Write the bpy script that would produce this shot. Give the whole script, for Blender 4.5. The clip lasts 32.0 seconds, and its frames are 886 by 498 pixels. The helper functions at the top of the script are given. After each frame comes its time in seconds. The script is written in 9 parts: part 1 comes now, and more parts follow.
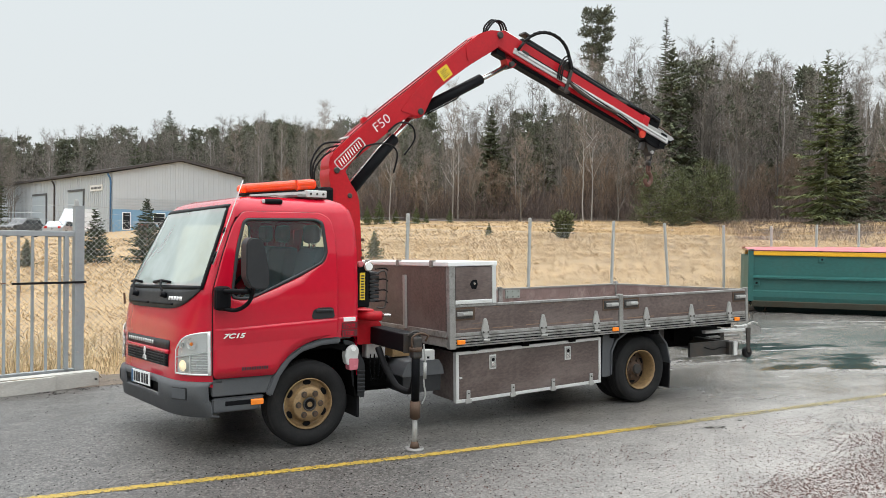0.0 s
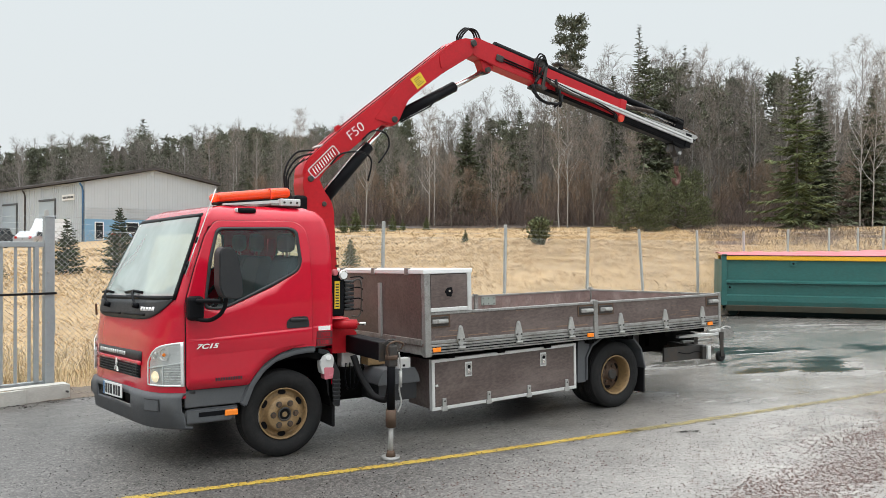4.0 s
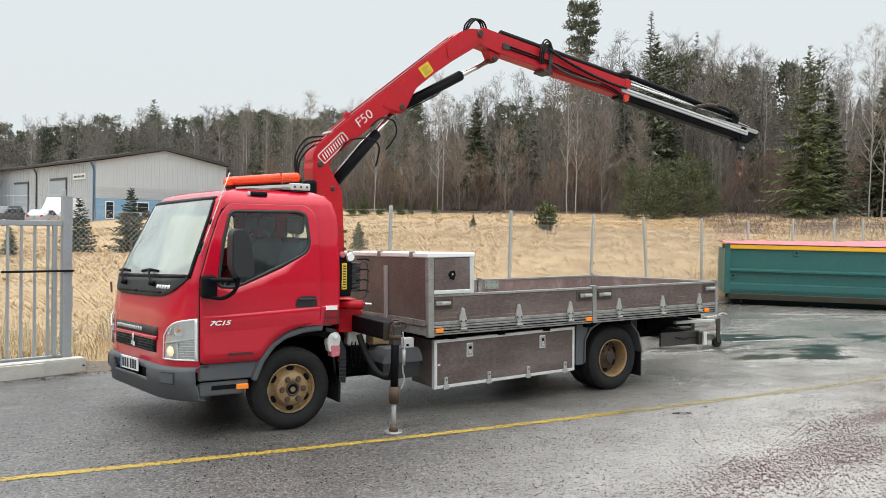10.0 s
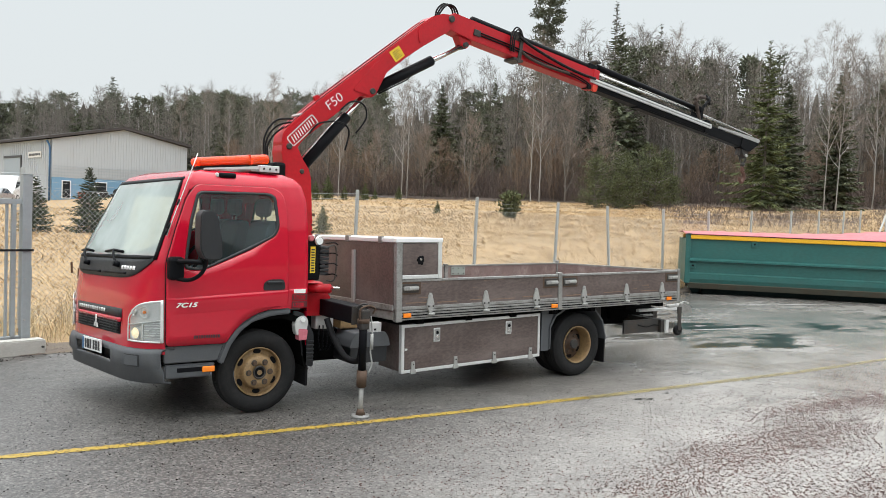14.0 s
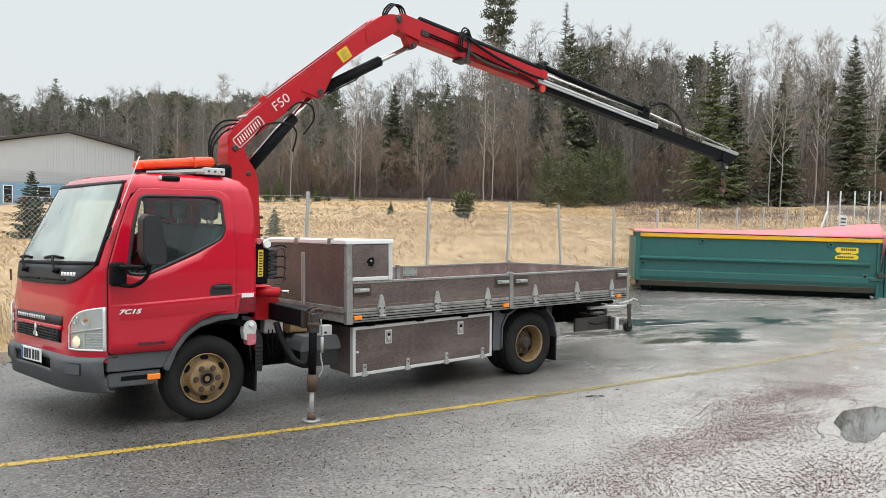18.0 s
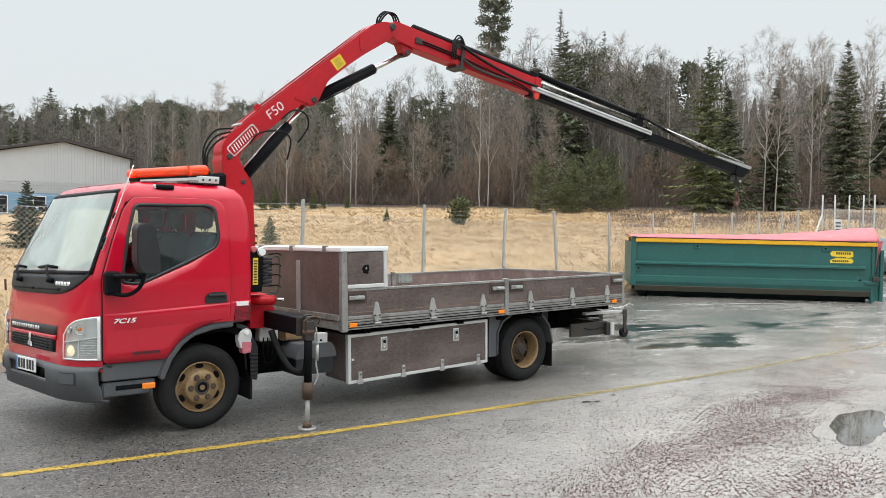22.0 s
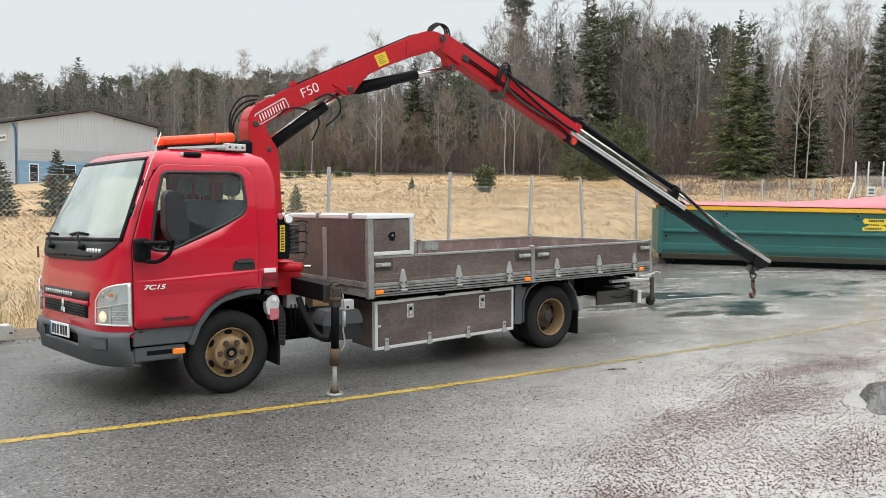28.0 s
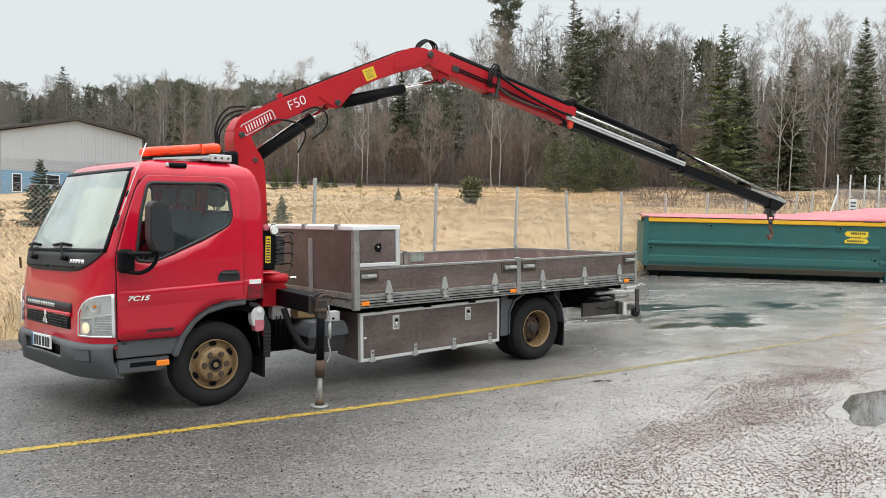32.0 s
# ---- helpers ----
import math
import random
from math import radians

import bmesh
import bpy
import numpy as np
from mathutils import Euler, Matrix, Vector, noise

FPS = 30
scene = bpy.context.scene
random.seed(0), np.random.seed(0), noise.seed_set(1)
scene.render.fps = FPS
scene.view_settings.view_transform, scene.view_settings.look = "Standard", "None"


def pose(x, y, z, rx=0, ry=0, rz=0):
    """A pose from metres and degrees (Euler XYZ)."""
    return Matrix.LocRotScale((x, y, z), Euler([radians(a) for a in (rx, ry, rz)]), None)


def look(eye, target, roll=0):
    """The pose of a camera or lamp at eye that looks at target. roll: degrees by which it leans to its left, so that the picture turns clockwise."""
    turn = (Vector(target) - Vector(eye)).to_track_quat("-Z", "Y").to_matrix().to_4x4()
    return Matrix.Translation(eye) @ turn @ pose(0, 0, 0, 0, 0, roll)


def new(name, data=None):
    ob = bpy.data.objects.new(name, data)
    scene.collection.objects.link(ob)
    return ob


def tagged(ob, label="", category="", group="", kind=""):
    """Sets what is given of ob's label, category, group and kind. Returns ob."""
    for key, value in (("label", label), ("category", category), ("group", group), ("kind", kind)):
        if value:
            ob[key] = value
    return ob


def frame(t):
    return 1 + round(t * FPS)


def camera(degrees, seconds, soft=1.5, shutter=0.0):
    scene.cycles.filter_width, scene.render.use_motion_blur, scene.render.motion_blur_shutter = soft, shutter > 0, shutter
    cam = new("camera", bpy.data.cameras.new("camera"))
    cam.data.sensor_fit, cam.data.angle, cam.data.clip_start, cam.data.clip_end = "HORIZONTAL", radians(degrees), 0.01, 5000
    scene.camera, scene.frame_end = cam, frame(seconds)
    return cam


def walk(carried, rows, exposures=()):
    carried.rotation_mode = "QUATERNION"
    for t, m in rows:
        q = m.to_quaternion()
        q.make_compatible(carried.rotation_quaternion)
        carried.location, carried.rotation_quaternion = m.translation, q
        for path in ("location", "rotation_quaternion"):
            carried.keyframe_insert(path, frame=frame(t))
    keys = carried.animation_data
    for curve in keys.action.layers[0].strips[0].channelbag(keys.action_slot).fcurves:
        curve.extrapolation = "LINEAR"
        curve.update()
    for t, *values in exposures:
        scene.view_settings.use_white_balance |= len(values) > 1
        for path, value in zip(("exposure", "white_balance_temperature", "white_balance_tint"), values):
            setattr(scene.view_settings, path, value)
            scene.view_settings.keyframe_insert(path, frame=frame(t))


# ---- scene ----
cam = camera(58.1, 32.0, soft=0.7)
PATH = [
    (0, (-2.644, -6.439, 1.852), (-1.603, -4.732, 1.823), 0.8),
    (0.5, (-2.641, -6.435, 1.85), (-1.595, -4.73, 1.824), 0.8),
    (1, (-2.629, -6.439, 1.853), (-1.577, -4.739, 1.83), 0.6),
    (1.5, (-2.623, -6.444, 1.854), (-1.564, -4.748, 1.832), 0.5),
    (2, (-2.624, -6.448, 1.854), (-1.556, -4.757, 1.835), 0.4),
    (2.5, (-2.622, -6.456, 1.853), (-1.547, -4.77, 1.836), 0.3),
    (3, (-2.62, -6.452, 1.853), (-1.537, -4.771, 1.84), 0.3),
    (3.5, (-2.627, -6.452, 1.857), (-1.538, -4.775, 1.847), 0.3),
    (5.5, (-2.631, -6.45, 1.851), (-1.543, -4.772, 1.837), 0.5),
    (6, (-2.655, -6.47, 1.851), (-1.571, -4.789, 1.839), 0.6),
    (6.5, (-2.64, -6.492, 1.856), (-1.561, -4.808, 1.852), 0.8),
    (7, (-2.614, -6.529, 1.863), (-1.541, -4.841, 1.867), 1.1),
    (7.5, (-2.597, -6.561, 1.865), (-1.534, -4.867, 1.872), 1.3),
    (8, (-2.589, -6.614, 1.864), (-1.535, -4.914, 1.861), 1.5),
    (8.5, (-2.599, -6.655, 1.862), (-1.548, -4.953, 1.844), 1.5),
    (9, (-2.61, -6.686, 1.861), (-1.557, -4.986, 1.826), 1.4),
    (9.5, (-2.665, -6.692, 1.863), (-1.602, -4.998, 1.818), 1.2),
    (10, (-2.748, -6.717, 1.862), (-1.675, -5.03, 1.812), 1.2),
    (10.5, (-2.781, -6.717, 1.856), (-1.699, -5.036, 1.806), 1.2),
    (11, (-2.797, -6.725, 1.858), (-1.705, -5.051, 1.805), 1.5),
    (11.5, (-2.814, -6.72, 1.86), (-1.708, -5.054, 1.802), 1.9),
    (12, (-2.821, -6.703, 1.856), (-1.7, -5.048, 1.794), 2.2),
    (12.5, (-2.826, -6.703, 1.857), (-1.693, -5.056, 1.79), 2.5),
    (13, (-2.825, -6.698, 1.854), (-1.686, -5.056, 1.783), 2.5),
    (13.5, (-2.821, -6.697, 1.852), (-1.676, -5.059, 1.776), 2.4),
    (14, (-2.809, -6.7, 1.853), (-1.658, -5.066, 1.771), 2.2),
    (14.5, (-2.799, -6.692, 1.852), (-1.637, -5.066, 1.77), 2.0),
    (16.5, (-2.767, -6.699, 1.855), (-1.556, -5.11, 1.779), 1.7),
    (17, (-2.764, -6.704, 1.857), (-1.542, -5.122, 1.779), 1.6),
    (17.5, (-2.763, -6.707, 1.858), (-1.531, -5.134, 1.78), 1.6),
    (18, (-2.758, -6.704, 1.857), (-1.516, -5.138, 1.78), 1.5),
    (18.5, (-2.756, -6.708, 1.857), (-1.508, -5.147, 1.784), 1.5),
    (19, (-2.749, -6.701, 1.858), (-1.496, -5.144, 1.788), 1.4),
    (19.5, (-2.752, -6.716, 1.859), (-1.497, -5.16, 1.792), 1.3),
    (20, (-2.75, -6.713, 1.861), (-1.494, -5.158, 1.797), 1.3),
    (20.5, (-2.752, -6.721, 1.86), (-1.497, -5.165, 1.798), 1.2),
    (21, (-2.753, -6.723, 1.861), (-1.499, -5.166, 1.8), 1.2),
    (21.5, (-2.75, -6.711, 1.858), (-1.499, -5.152, 1.797), 1.1),
    (22, (-2.75, -6.719, 1.858), (-1.501, -5.158, 1.798), 1.1),
    (22.5, (-2.755, -6.725, 1.859), (-1.509, -5.162, 1.8), 1.1),
    (23, (-2.749, -6.723, 1.86), (-1.506, -5.157, 1.8), 1.1),
    (23.5, (-2.753, -6.721, 1.861), (-1.515, -5.152, 1.799), 1.1),
    (24, (-2.754, -6.71, 1.859), (-1.524, -5.134, 1.792), 1.2),
    (24.5, (-2.757, -6.708, 1.856), (-1.539, -5.123, 1.783), 1.1),
    (25, (-2.759, -6.708, 1.854), (-1.556, -5.113, 1.773), 1.1),
    (25.5, (-2.762, -6.707, 1.851), (-1.571, -5.102, 1.761), 1.1),
    (27.5, (-2.75, -6.703, 1.852), (-1.557, -5.103, 1.718), 1.0),
    (28, (-2.747, -6.702, 1.848), (-1.549, -5.106, 1.707), 1.0),
    (28.5, (-2.748, -6.702, 1.85), (-1.546, -5.111, 1.707), 1.0),
    (29, (-2.75, -6.688, 1.845), (-1.543, -5.1, 1.703), 1.1),
    (29.5, (-2.751, -6.696, 1.85), (-1.542, -5.109, 1.711), 1.1),
    (30, (-2.752, -6.702, 1.847), (-1.54, -5.116, 1.712), 1.1),
    (30.5, (-2.747, -6.696, 1.849), (-1.533, -5.113, 1.719), 1.1),
    (31, (-2.748, -6.699, 1.85), (-1.531, -5.117, 1.725), 1.2),
    (31.5, (-2.748, -6.702, 1.851), (-1.527, -5.123, 1.732), 1.2),
    (32, (-2.749, -6.705, 1.851), (-1.523, -5.129, 1.739), 1.2),
]
walk(cam, [(t, look(eye, target, roll)) for t, eye, target, roll in PATH])

# ---- world and light ----
world = bpy.data.worlds.new("overcast_sky")
scene.world = world
world.use_nodes = True
wt = world.node_tree
wt.nodes.clear()
w_out = wt.nodes.new("ShaderNodeOutputWorld")
w_bg = wt.nodes.new("ShaderNodeBackground")
w_ramp = wt.nodes.new("ShaderNodeValToRGB")
w_geo = wt.nodes.new("ShaderNodeTexCoord")
w_sep = wt.nodes.new("ShaderNodeSeparateXYZ")
w_noise = wt.nodes.new("ShaderNodeTexNoise")
w_noise.inputs["Scale"].default_value = 1.6
w_noise.inputs["Detail"].default_value = 3.0
w_add = wt.nodes.new("ShaderNodeMath")
w_add.operation = "MULTIPLY_ADD"
w_add.inputs[1].default_value = 0.10
wt.links.new(w_geo.outputs["Generated"], w_sep.inputs[0])
wt.links.new(w_geo.outputs["Generated"], w_noise.inputs["Vector"])
wt.links.new(w_noise.outputs["Fac"], w_add.inputs[0])
wt.links.new(w_sep.outputs["Z"], w_add.inputs[2])
wt.links.new(w_add.outputs[0], w_ramp.inputs["Fac"])
w_ramp.color_ramp.elements[0].position = 0.0
w_ramp.color_ramp.elements[0].color = (0.76, 0.80, 0.81, 1)
w_ramp.color_ramp.elements[1].position = 1.0
w_ramp.color_ramp.elements[1].color = (3.25, 3.38, 3.45, 1)
w_mid = w_ramp.color_ramp.elements.new(0.36)
w_mid.color = (0.76, 0.82, 0.845, 1)
wt.links.new(w_ramp.outputs["Color"], w_bg.inputs["Color"])
w_bg.inputs["Strength"].default_value = 1.0
wt.links.new(w_bg.outputs[0], w_out.inputs["Surface"])

sun = new("sun", bpy.data.lights.new("sun", "SUN"))
sun.data.energy = 1.0
sun.data.angle = radians(40)
sun.data.color = (1.0, 0.97, 0.93)
sun.matrix_world = look((-3, -3, 22), (0, 0, 0))


# ---- helpers for meshes ----
def mesh_ob(name, bm, mat, parent=None, label=""):
    me = bpy.data.meshes.new(name)
    bm.to_mesh(me)
    bm.free()
    ob = new(name, me)
    for m in (mat if isinstance(mat, (list, tuple)) else [mat]):
        me.materials.append(m)
    if parent:
        ob.parent = parent
    if label:
        ob["label"] = label
    return ob


def part(name, bm, mat, parent, label=""):
    return mesh_ob(name, bm, mat, parent, label)


def empty(name, m=None):
    ob = new(name)
    ob.empty_display_size = 0.1
    if m is not None:
        ob.matrix_basis = m
    return ob


def box(x0, x1, y0, y1, z0, z1, bevel=0.0, bm=None, seg=2):
    b = bmesh.new()
    r = bmesh.ops.create_cube(b, size=1.0)
    for v in r["verts"]:
        v.co = Vector(((x0 + x1) / 2 + v.co.x * (x1 - x0), (y0 + y1) / 2 + v.co.y * (y1 - y0), (z0 + z1) / 2 + v.co.z * (z1 - z0)))
    if bevel > 0:
        bmesh.ops.bevel(b, geom=b.edges[:], offset=bevel, segments=seg, affect="EDGES", profile=0.5)
    return merge(bm, b)


def merge(bm, b):
    """Adds the bmesh b to bm, and returns bm; without bm, returns b."""
    if bm is None:
        return b
    me = bpy.data.meshes.new("joined")
    b.to_mesh(me)
    b.free()
    bm.from_mesh(me)
    bpy.data.meshes.remove(me)
    return bm


def cyl(p, q, r, r2=None, n=16, bm=None, bevel=0.0):
    """A rod from p to q."""
    p, q = Vector(p), Vector(q)
    b = bmesh.new()
    d = q - p
    bmesh.ops.create_cone(b, cap_ends=True, segments=n, radius1=r, radius2=r if r2 is None else r2, depth=d.length)
    if bevel > 0:
        bmesh.ops.bevel(b, geom=[e for e in b.edges if len(e.link_faces) == 2 and any(len(f.verts) > 4 for f in e.link_faces)], offset=bevel, segments=2, affect="EDGES")
    for f in b.faces:
        f.smooth = len(f.verts) == 4
    m = Matrix.Translation((p + q) / 2) @ d.to_track_quat("Z", "Y").to_matrix().to_4x4()
    b.transform(m)
    return merge(bm, b)


def tube(points, r, n=8, bm=None, closed=False):
    """A hose or bent rod along points, smoothed."""
    pts = [Vector(p) for p in points]
    b = bmesh.new()
    rings = []
    k = len(pts)
    up = Vector((0.13, 0.91, 0.39))
    for i, p in enumerate(pts):
        d = (pts[min(i + 1, k - 1)] - pts[max(i - 1, 0)]).normalized()
        u = d.cross(up)
        if u.length < 1e-3:
            u = d.cross(Vector((1, 0, 0)))
        u.normalize()
        v = d.cross(u)
        rings.append([b.verts.new(p + r * (math.cos(2 * math.pi * j / n) * u + math.sin(2 * math.pi * j / n) * v)) for j in range(n)])
    for a, c in zip(rings, rings[1:]):
        for j in range(n):
            f = b.faces.new((a[j], a[(j + 1) % n], c[(j + 1) % n], c[j]))
            f.smooth = True
    b.faces.new(rings[0][::-1])
    b.faces.new(rings[-1])
    bmesh.ops.recalc_face_normals(b, faces=b.faces[:])
    return merge(bm, b)


def spline(pts, steps=6):
    """Catmull-Rom points through pts."""
    pts = [Vector(p) for p in pts]
    out = []
    for i in range(len(pts) - 1):
        a, b, c, d = pts[max(i - 1, 0)], pts[i], pts[i + 1], pts[min(i + 2, len(pts) - 1)]
        for s in range(steps):
            t = s / steps
            out.append(0.5 * (2 * b + (c - a) * t + (2 * a - 5 * b + 4 * c - d) * t * t + (3 * b - a - 3 * c + d) * t ** 3))
    out.append(pts[-1])
    return out


def prism(outline, y0, y1, axis="y", bevel=0.0, bm=None, seg=2):
    """A plate: an outline of (a, b) drawn in the plane across the axis, from y0 to y1 along it."""
    b = bmesh.new()

    def put(u, v, w):
        return {"y": (u, w, v), "x": (w, u, v), "z": (u, v, w)}[axis]

    lo = [b.verts.new(put(u, v, y0)) for u, v in outline]
    hi = [b.verts.new(put(u, v, y1)) for u, v in outline]
    b.faces.new(lo)
    b.faces.new(hi[::-1])
    for i in range(len(outline)):
        j = (i + 1) % len(outline)
        b.faces.new((lo[i], lo[j], hi[j], hi[i]))
    bmesh.ops.recalc_face_normals(b, faces=b.faces[:])
    if bevel > 0:
        bmesh.ops.bevel(b, geom=[e for e in b.edges if e.calc_face_angle(0) > 0.3], offset=bevel, segments=seg, affect="EDGES", clamp_overlap=True)
    return merge(bm, b)


def rounded(points, r, steps=4):
    """The outline with its corners rounded by r (a number, or one for each corner)."""
    out = []
    n = len(points)
    for i in range(n):
        p = Vector(points[i])
        a, c = Vector(points[i - 1]), Vector(points[(i + 1) % n])
        rr = r[i] if isinstance(r, (list, tuple)) else r
        if rr <= 0:
            out.append(tuple(p))
            continue
        da, dc = (a - p), (c - p)
        k = min(rr, da.length * 0.48, dc.length * 0.48)
        s, e = p + da.normalized() * k, p + dc.normalized() * k
        for j in range(steps + 1):
            t = j / steps
            out.append(tuple((1 - t) ** 2 * s + 2 * t * (1 - t) * p + t * t * e))
    return out


def lathe_on(p, n, profile, steps=20):
    """A shallow bowl about the axis n through p, from (radius, height) points."""
    q = Vector(n).to_track_quat("Z", "Y").to_matrix()
    b = bmesh.new()
    rings = [[b.verts.new(Vector(p) + q @ Vector((r * math.cos(2 * math.pi * k / steps), r * math.sin(2 * math.pi * k / steps), h))) for k in range(steps)] for r, h in profile]
    for lo, hi in zip(rings, rings[1:]):
        for k in range(steps):
            f = b.faces.new((lo[k], lo[(k + 1) % steps], hi[(k + 1) % steps], hi[k]))
            f.smooth = True
    bmesh.ops.recalc_face_normals(b, faces=b.faces[:])
    return b


# ---- materials ----
def mat(name, col, rough=0.5, metal=0.0, var=0.12, scale=6.0, bump=0.0, bump_scale=80.0, dirt=0.0, dirt_col=(0.09, 0.075, 0.06), coat=0.0, per_object=0.0, stretch=(1, 1, 1), rough_var=0.15, spec=0.5):
    """A painted, metal or rough surface with variation at two scales, dirt patches and fine relief."""
    m = bpy.data.materials.new(name)
    m.use_nodes = True
    nt = m.node_tree
    p = nt.nodes["Principled BSDF"]
    tc = nt.nodes.new("ShaderNodeTexCoord")
    mp = nt.nodes.new("ShaderNodeMapping")
    mp.inputs["Scale"].default_value = stretch
    nt.links.new(tc.outputs["Object"], mp.inputs["Vector"])
    n1 = nt.nodes.new("ShaderNodeTexNoise")
    n1.inputs["Scale"].default_value = scale
    n1.inputs["Detail"].default_value = 6
    n1.inputs["Roughness"].default_value = 0.65
    n2 = nt.nodes.new("ShaderNodeTexNoise")
    n2.inputs["Scale"].default_value = scale * 14
    n2.inputs["Detail"].default_value = 3
    for n in (n1, n2):
        nt.links.new(mp.outputs[0], n.inputs["Vector"])
    mixn = nt.nodes.new("ShaderNodeMath")
    mixn.operation = "MULTIPLY_ADD"
    mixn.inputs[1].default_value = 0.5
    nt.links.new(n2.outputs["Fac"], mixn.inputs[0])
    half = nt.nodes.new("ShaderNodeMath")
    half.operation = "MULTIPLY"
    half.inputs[1].default_value = 0.5
    nt.links.new(n1.outputs["Fac"], half.inputs[0])
    nt.links.new(half.outputs[0], mixn.inputs[2])
    ramp = nt.nodes.new("ShaderNodeValToRGB")
    ramp.color_ramp.elements[0].position, ramp.color_ramp.elements[1].position = 0.3, 0.7
    ramp.color_ramp.elements[0].color = (*[max(0, c * (1 - var)) for c in col], 1)
    ramp.color_ramp.elements[1].color = (*[min(1, c * (1 + var)) for c in col], 1)
    nt.links.new(mixn.outputs[0], ramp.inputs["Fac"])
    out = ramp.outputs["Color"]
    if dirt > 0:
        n3 = nt.nodes.new("ShaderNodeTexNoise")
        n3.inputs["Scale"].default_value = scale * 0.9
        n3.inputs["Detail"].default_value = 9
        n3.inputs["Roughness"].default_value = 0.75
        nt.links.new(mp.outputs[0], n3.inputs["Vector"])
        r3 = nt.nodes.new("ShaderNodeValToRGB")
        r3.color_ramp.elements[0].position, r3.color_ramp.elements[1].position = 0.48, 0.72
        r3.color_ramp.elements[0].color, r3.color_ramp.elements[1].color = (0, 0, 0, 1), (dirt, dirt, dirt, 1)
        nt.links.new(n3.outputs["Fac"], r3.inputs["Fac"])
        mx = nt.nodes.new("ShaderNodeMixRGB")
        mx.inputs["Color2"].default_value = (*dirt_col, 1)
        nt.links.new(r3.outputs["Color"], mx.inputs["Fac"])
        nt.links.new(out, mx.inputs["Color1"])
        out = mx.outputs["Color"]
    if per_object > 0:
        oi = nt.nodes.new("ShaderNodeObjectInfo")
        hsv = nt.nodes.new("ShaderNodeHueSaturation")
        mr = nt.nodes.new("ShaderNodeMapRange")
        mr.inputs["To Min"].default_value, mr.inputs["To Max"].default_value = 1 - per_object, 1 + per_object
        nt.links.new(oi.outputs["Random"], mr.inputs["Value"])
        nt.links.new(mr.outputs[0], hsv.inputs["Value"])
        nt.links.new(out, hsv.inputs["Color"])
        out = hsv.outputs["Color"]
    nt.links.new(out, p.inputs["Base Color"])
    rr = nt.nodes.new("ShaderNodeMapRange")
    rr.inputs["To Min"].default_value, rr.inputs["To Max"].default_value = max(0.02, rough - rough_var), min(1, rough + rough_var)
    nt.links.new(n1.outputs["Fac"], rr.inputs["Value"])
    nt.links.new(rr.outputs[0], p.inputs["Roughness"])
    p.inputs["Metallic"].default_value = metal
    p.inputs["Specular IOR Level"].default_value = spec
    p.inputs["Coat Weight"].default_value = coat
    p.inputs["Coat Roughness"].default_value = 0.06
    if bump > 0:
        nb = nt.nodes.new("ShaderNodeTexNoise")
        nb.inputs["Scale"].default_value = bump_scale
        nb.inputs["Detail"].default_value = 5
        nt.links.new(mp.outputs[0], nb.inputs["Vector"])
        bp = nt.nodes.new("ShaderNodeBump")
        bp.inputs["Strength"].default_value = bump
        bp.inputs["Distance"].default_value = 0.01
        nt.links.new(nb.outputs["Fac"], bp.inputs["Height"])
        nt.links.new(bp.outputs[0], p.inputs["Normal"])
    return m


def glass(name, tint, ior=1.5, gloss_rough=0.02, sky_film=0.0):
    """A thin pane: clear with a tint, mirror-like by its angle."""
    m = bpy.data.materials.new(name)
    m.use_nodes = True
    nt = m.node_tree
    nt.nodes.clear()
    o = nt.nodes.new("ShaderNodeOutputMaterial")
    mx = nt.nodes.new("ShaderNodeMixShader")
    tr = nt.nodes.new("ShaderNodeBsdfTransparent")
    tr.inputs["Color"].default_value = (*tint, 1)
    gl = nt.nodes.new("ShaderNodeBsdfGlossy")
    gl.inputs["Roughness"].default_value = gloss_rough
    gl.inputs["Color"].default_value = (0.95, 0.98, 0.97, 1)
    fr = nt.nodes.new("ShaderNodeFresnel")
    fr.inputs["IOR"].default_value = ior
    nt.links.new(fr.outputs[0], mx.inputs["Fac"])
    base = tr.outputs[0]
    if sky_film > 0:
        # sky reflection painted as a pale diffuse film, thinner here and there
        df = nt.nodes.new("ShaderNodeBsdfDiffuse")
        df.inputs["Color"].default_value = (0.52, 0.61, 0.575, 1)
        tn = nt.nodes.new("ShaderNodeTexCoord")
        nn = nt.nodes.new("ShaderNodeTexNoise")
        nn.inputs["Scale"].default_value, nn.inputs["Detail"].default_value = 2.2, 4
        nt.links.new(tn.outputs["Object"], nn.inputs["Vector"])
        nr_ = nt.nodes.new("ShaderNodeMapRange")
        nr_.inputs["From Min"].default_value, nr_.inputs["From Max"].default_value = 0.3, 0.7
        nr_.inputs["To Min"].default_value, nr_.inputs["To Max"].default_value = sky_film - 0.12, sky_film + 0.12
        nt.links.new(nn.outputs["Fac"], nr_.inputs["Value"])
        mm = nt.nodes.new("ShaderNodeMixShader")
        nt.links.new(nr_.outputs[0], mm.inputs["Fac"])
        nt.links.new(tr.outputs[0], mm.inputs[1])
        nt.links.new(df.outputs[0], mm.inputs[2])
        base = mm.outputs[0]
    nt.links.new(base, mx.inputs[1])
    nt.links.new(gl.outputs[0], mx.inputs[2])
    nt.links.new(mx.outputs[0], o.inputs["Surface"])
    return m


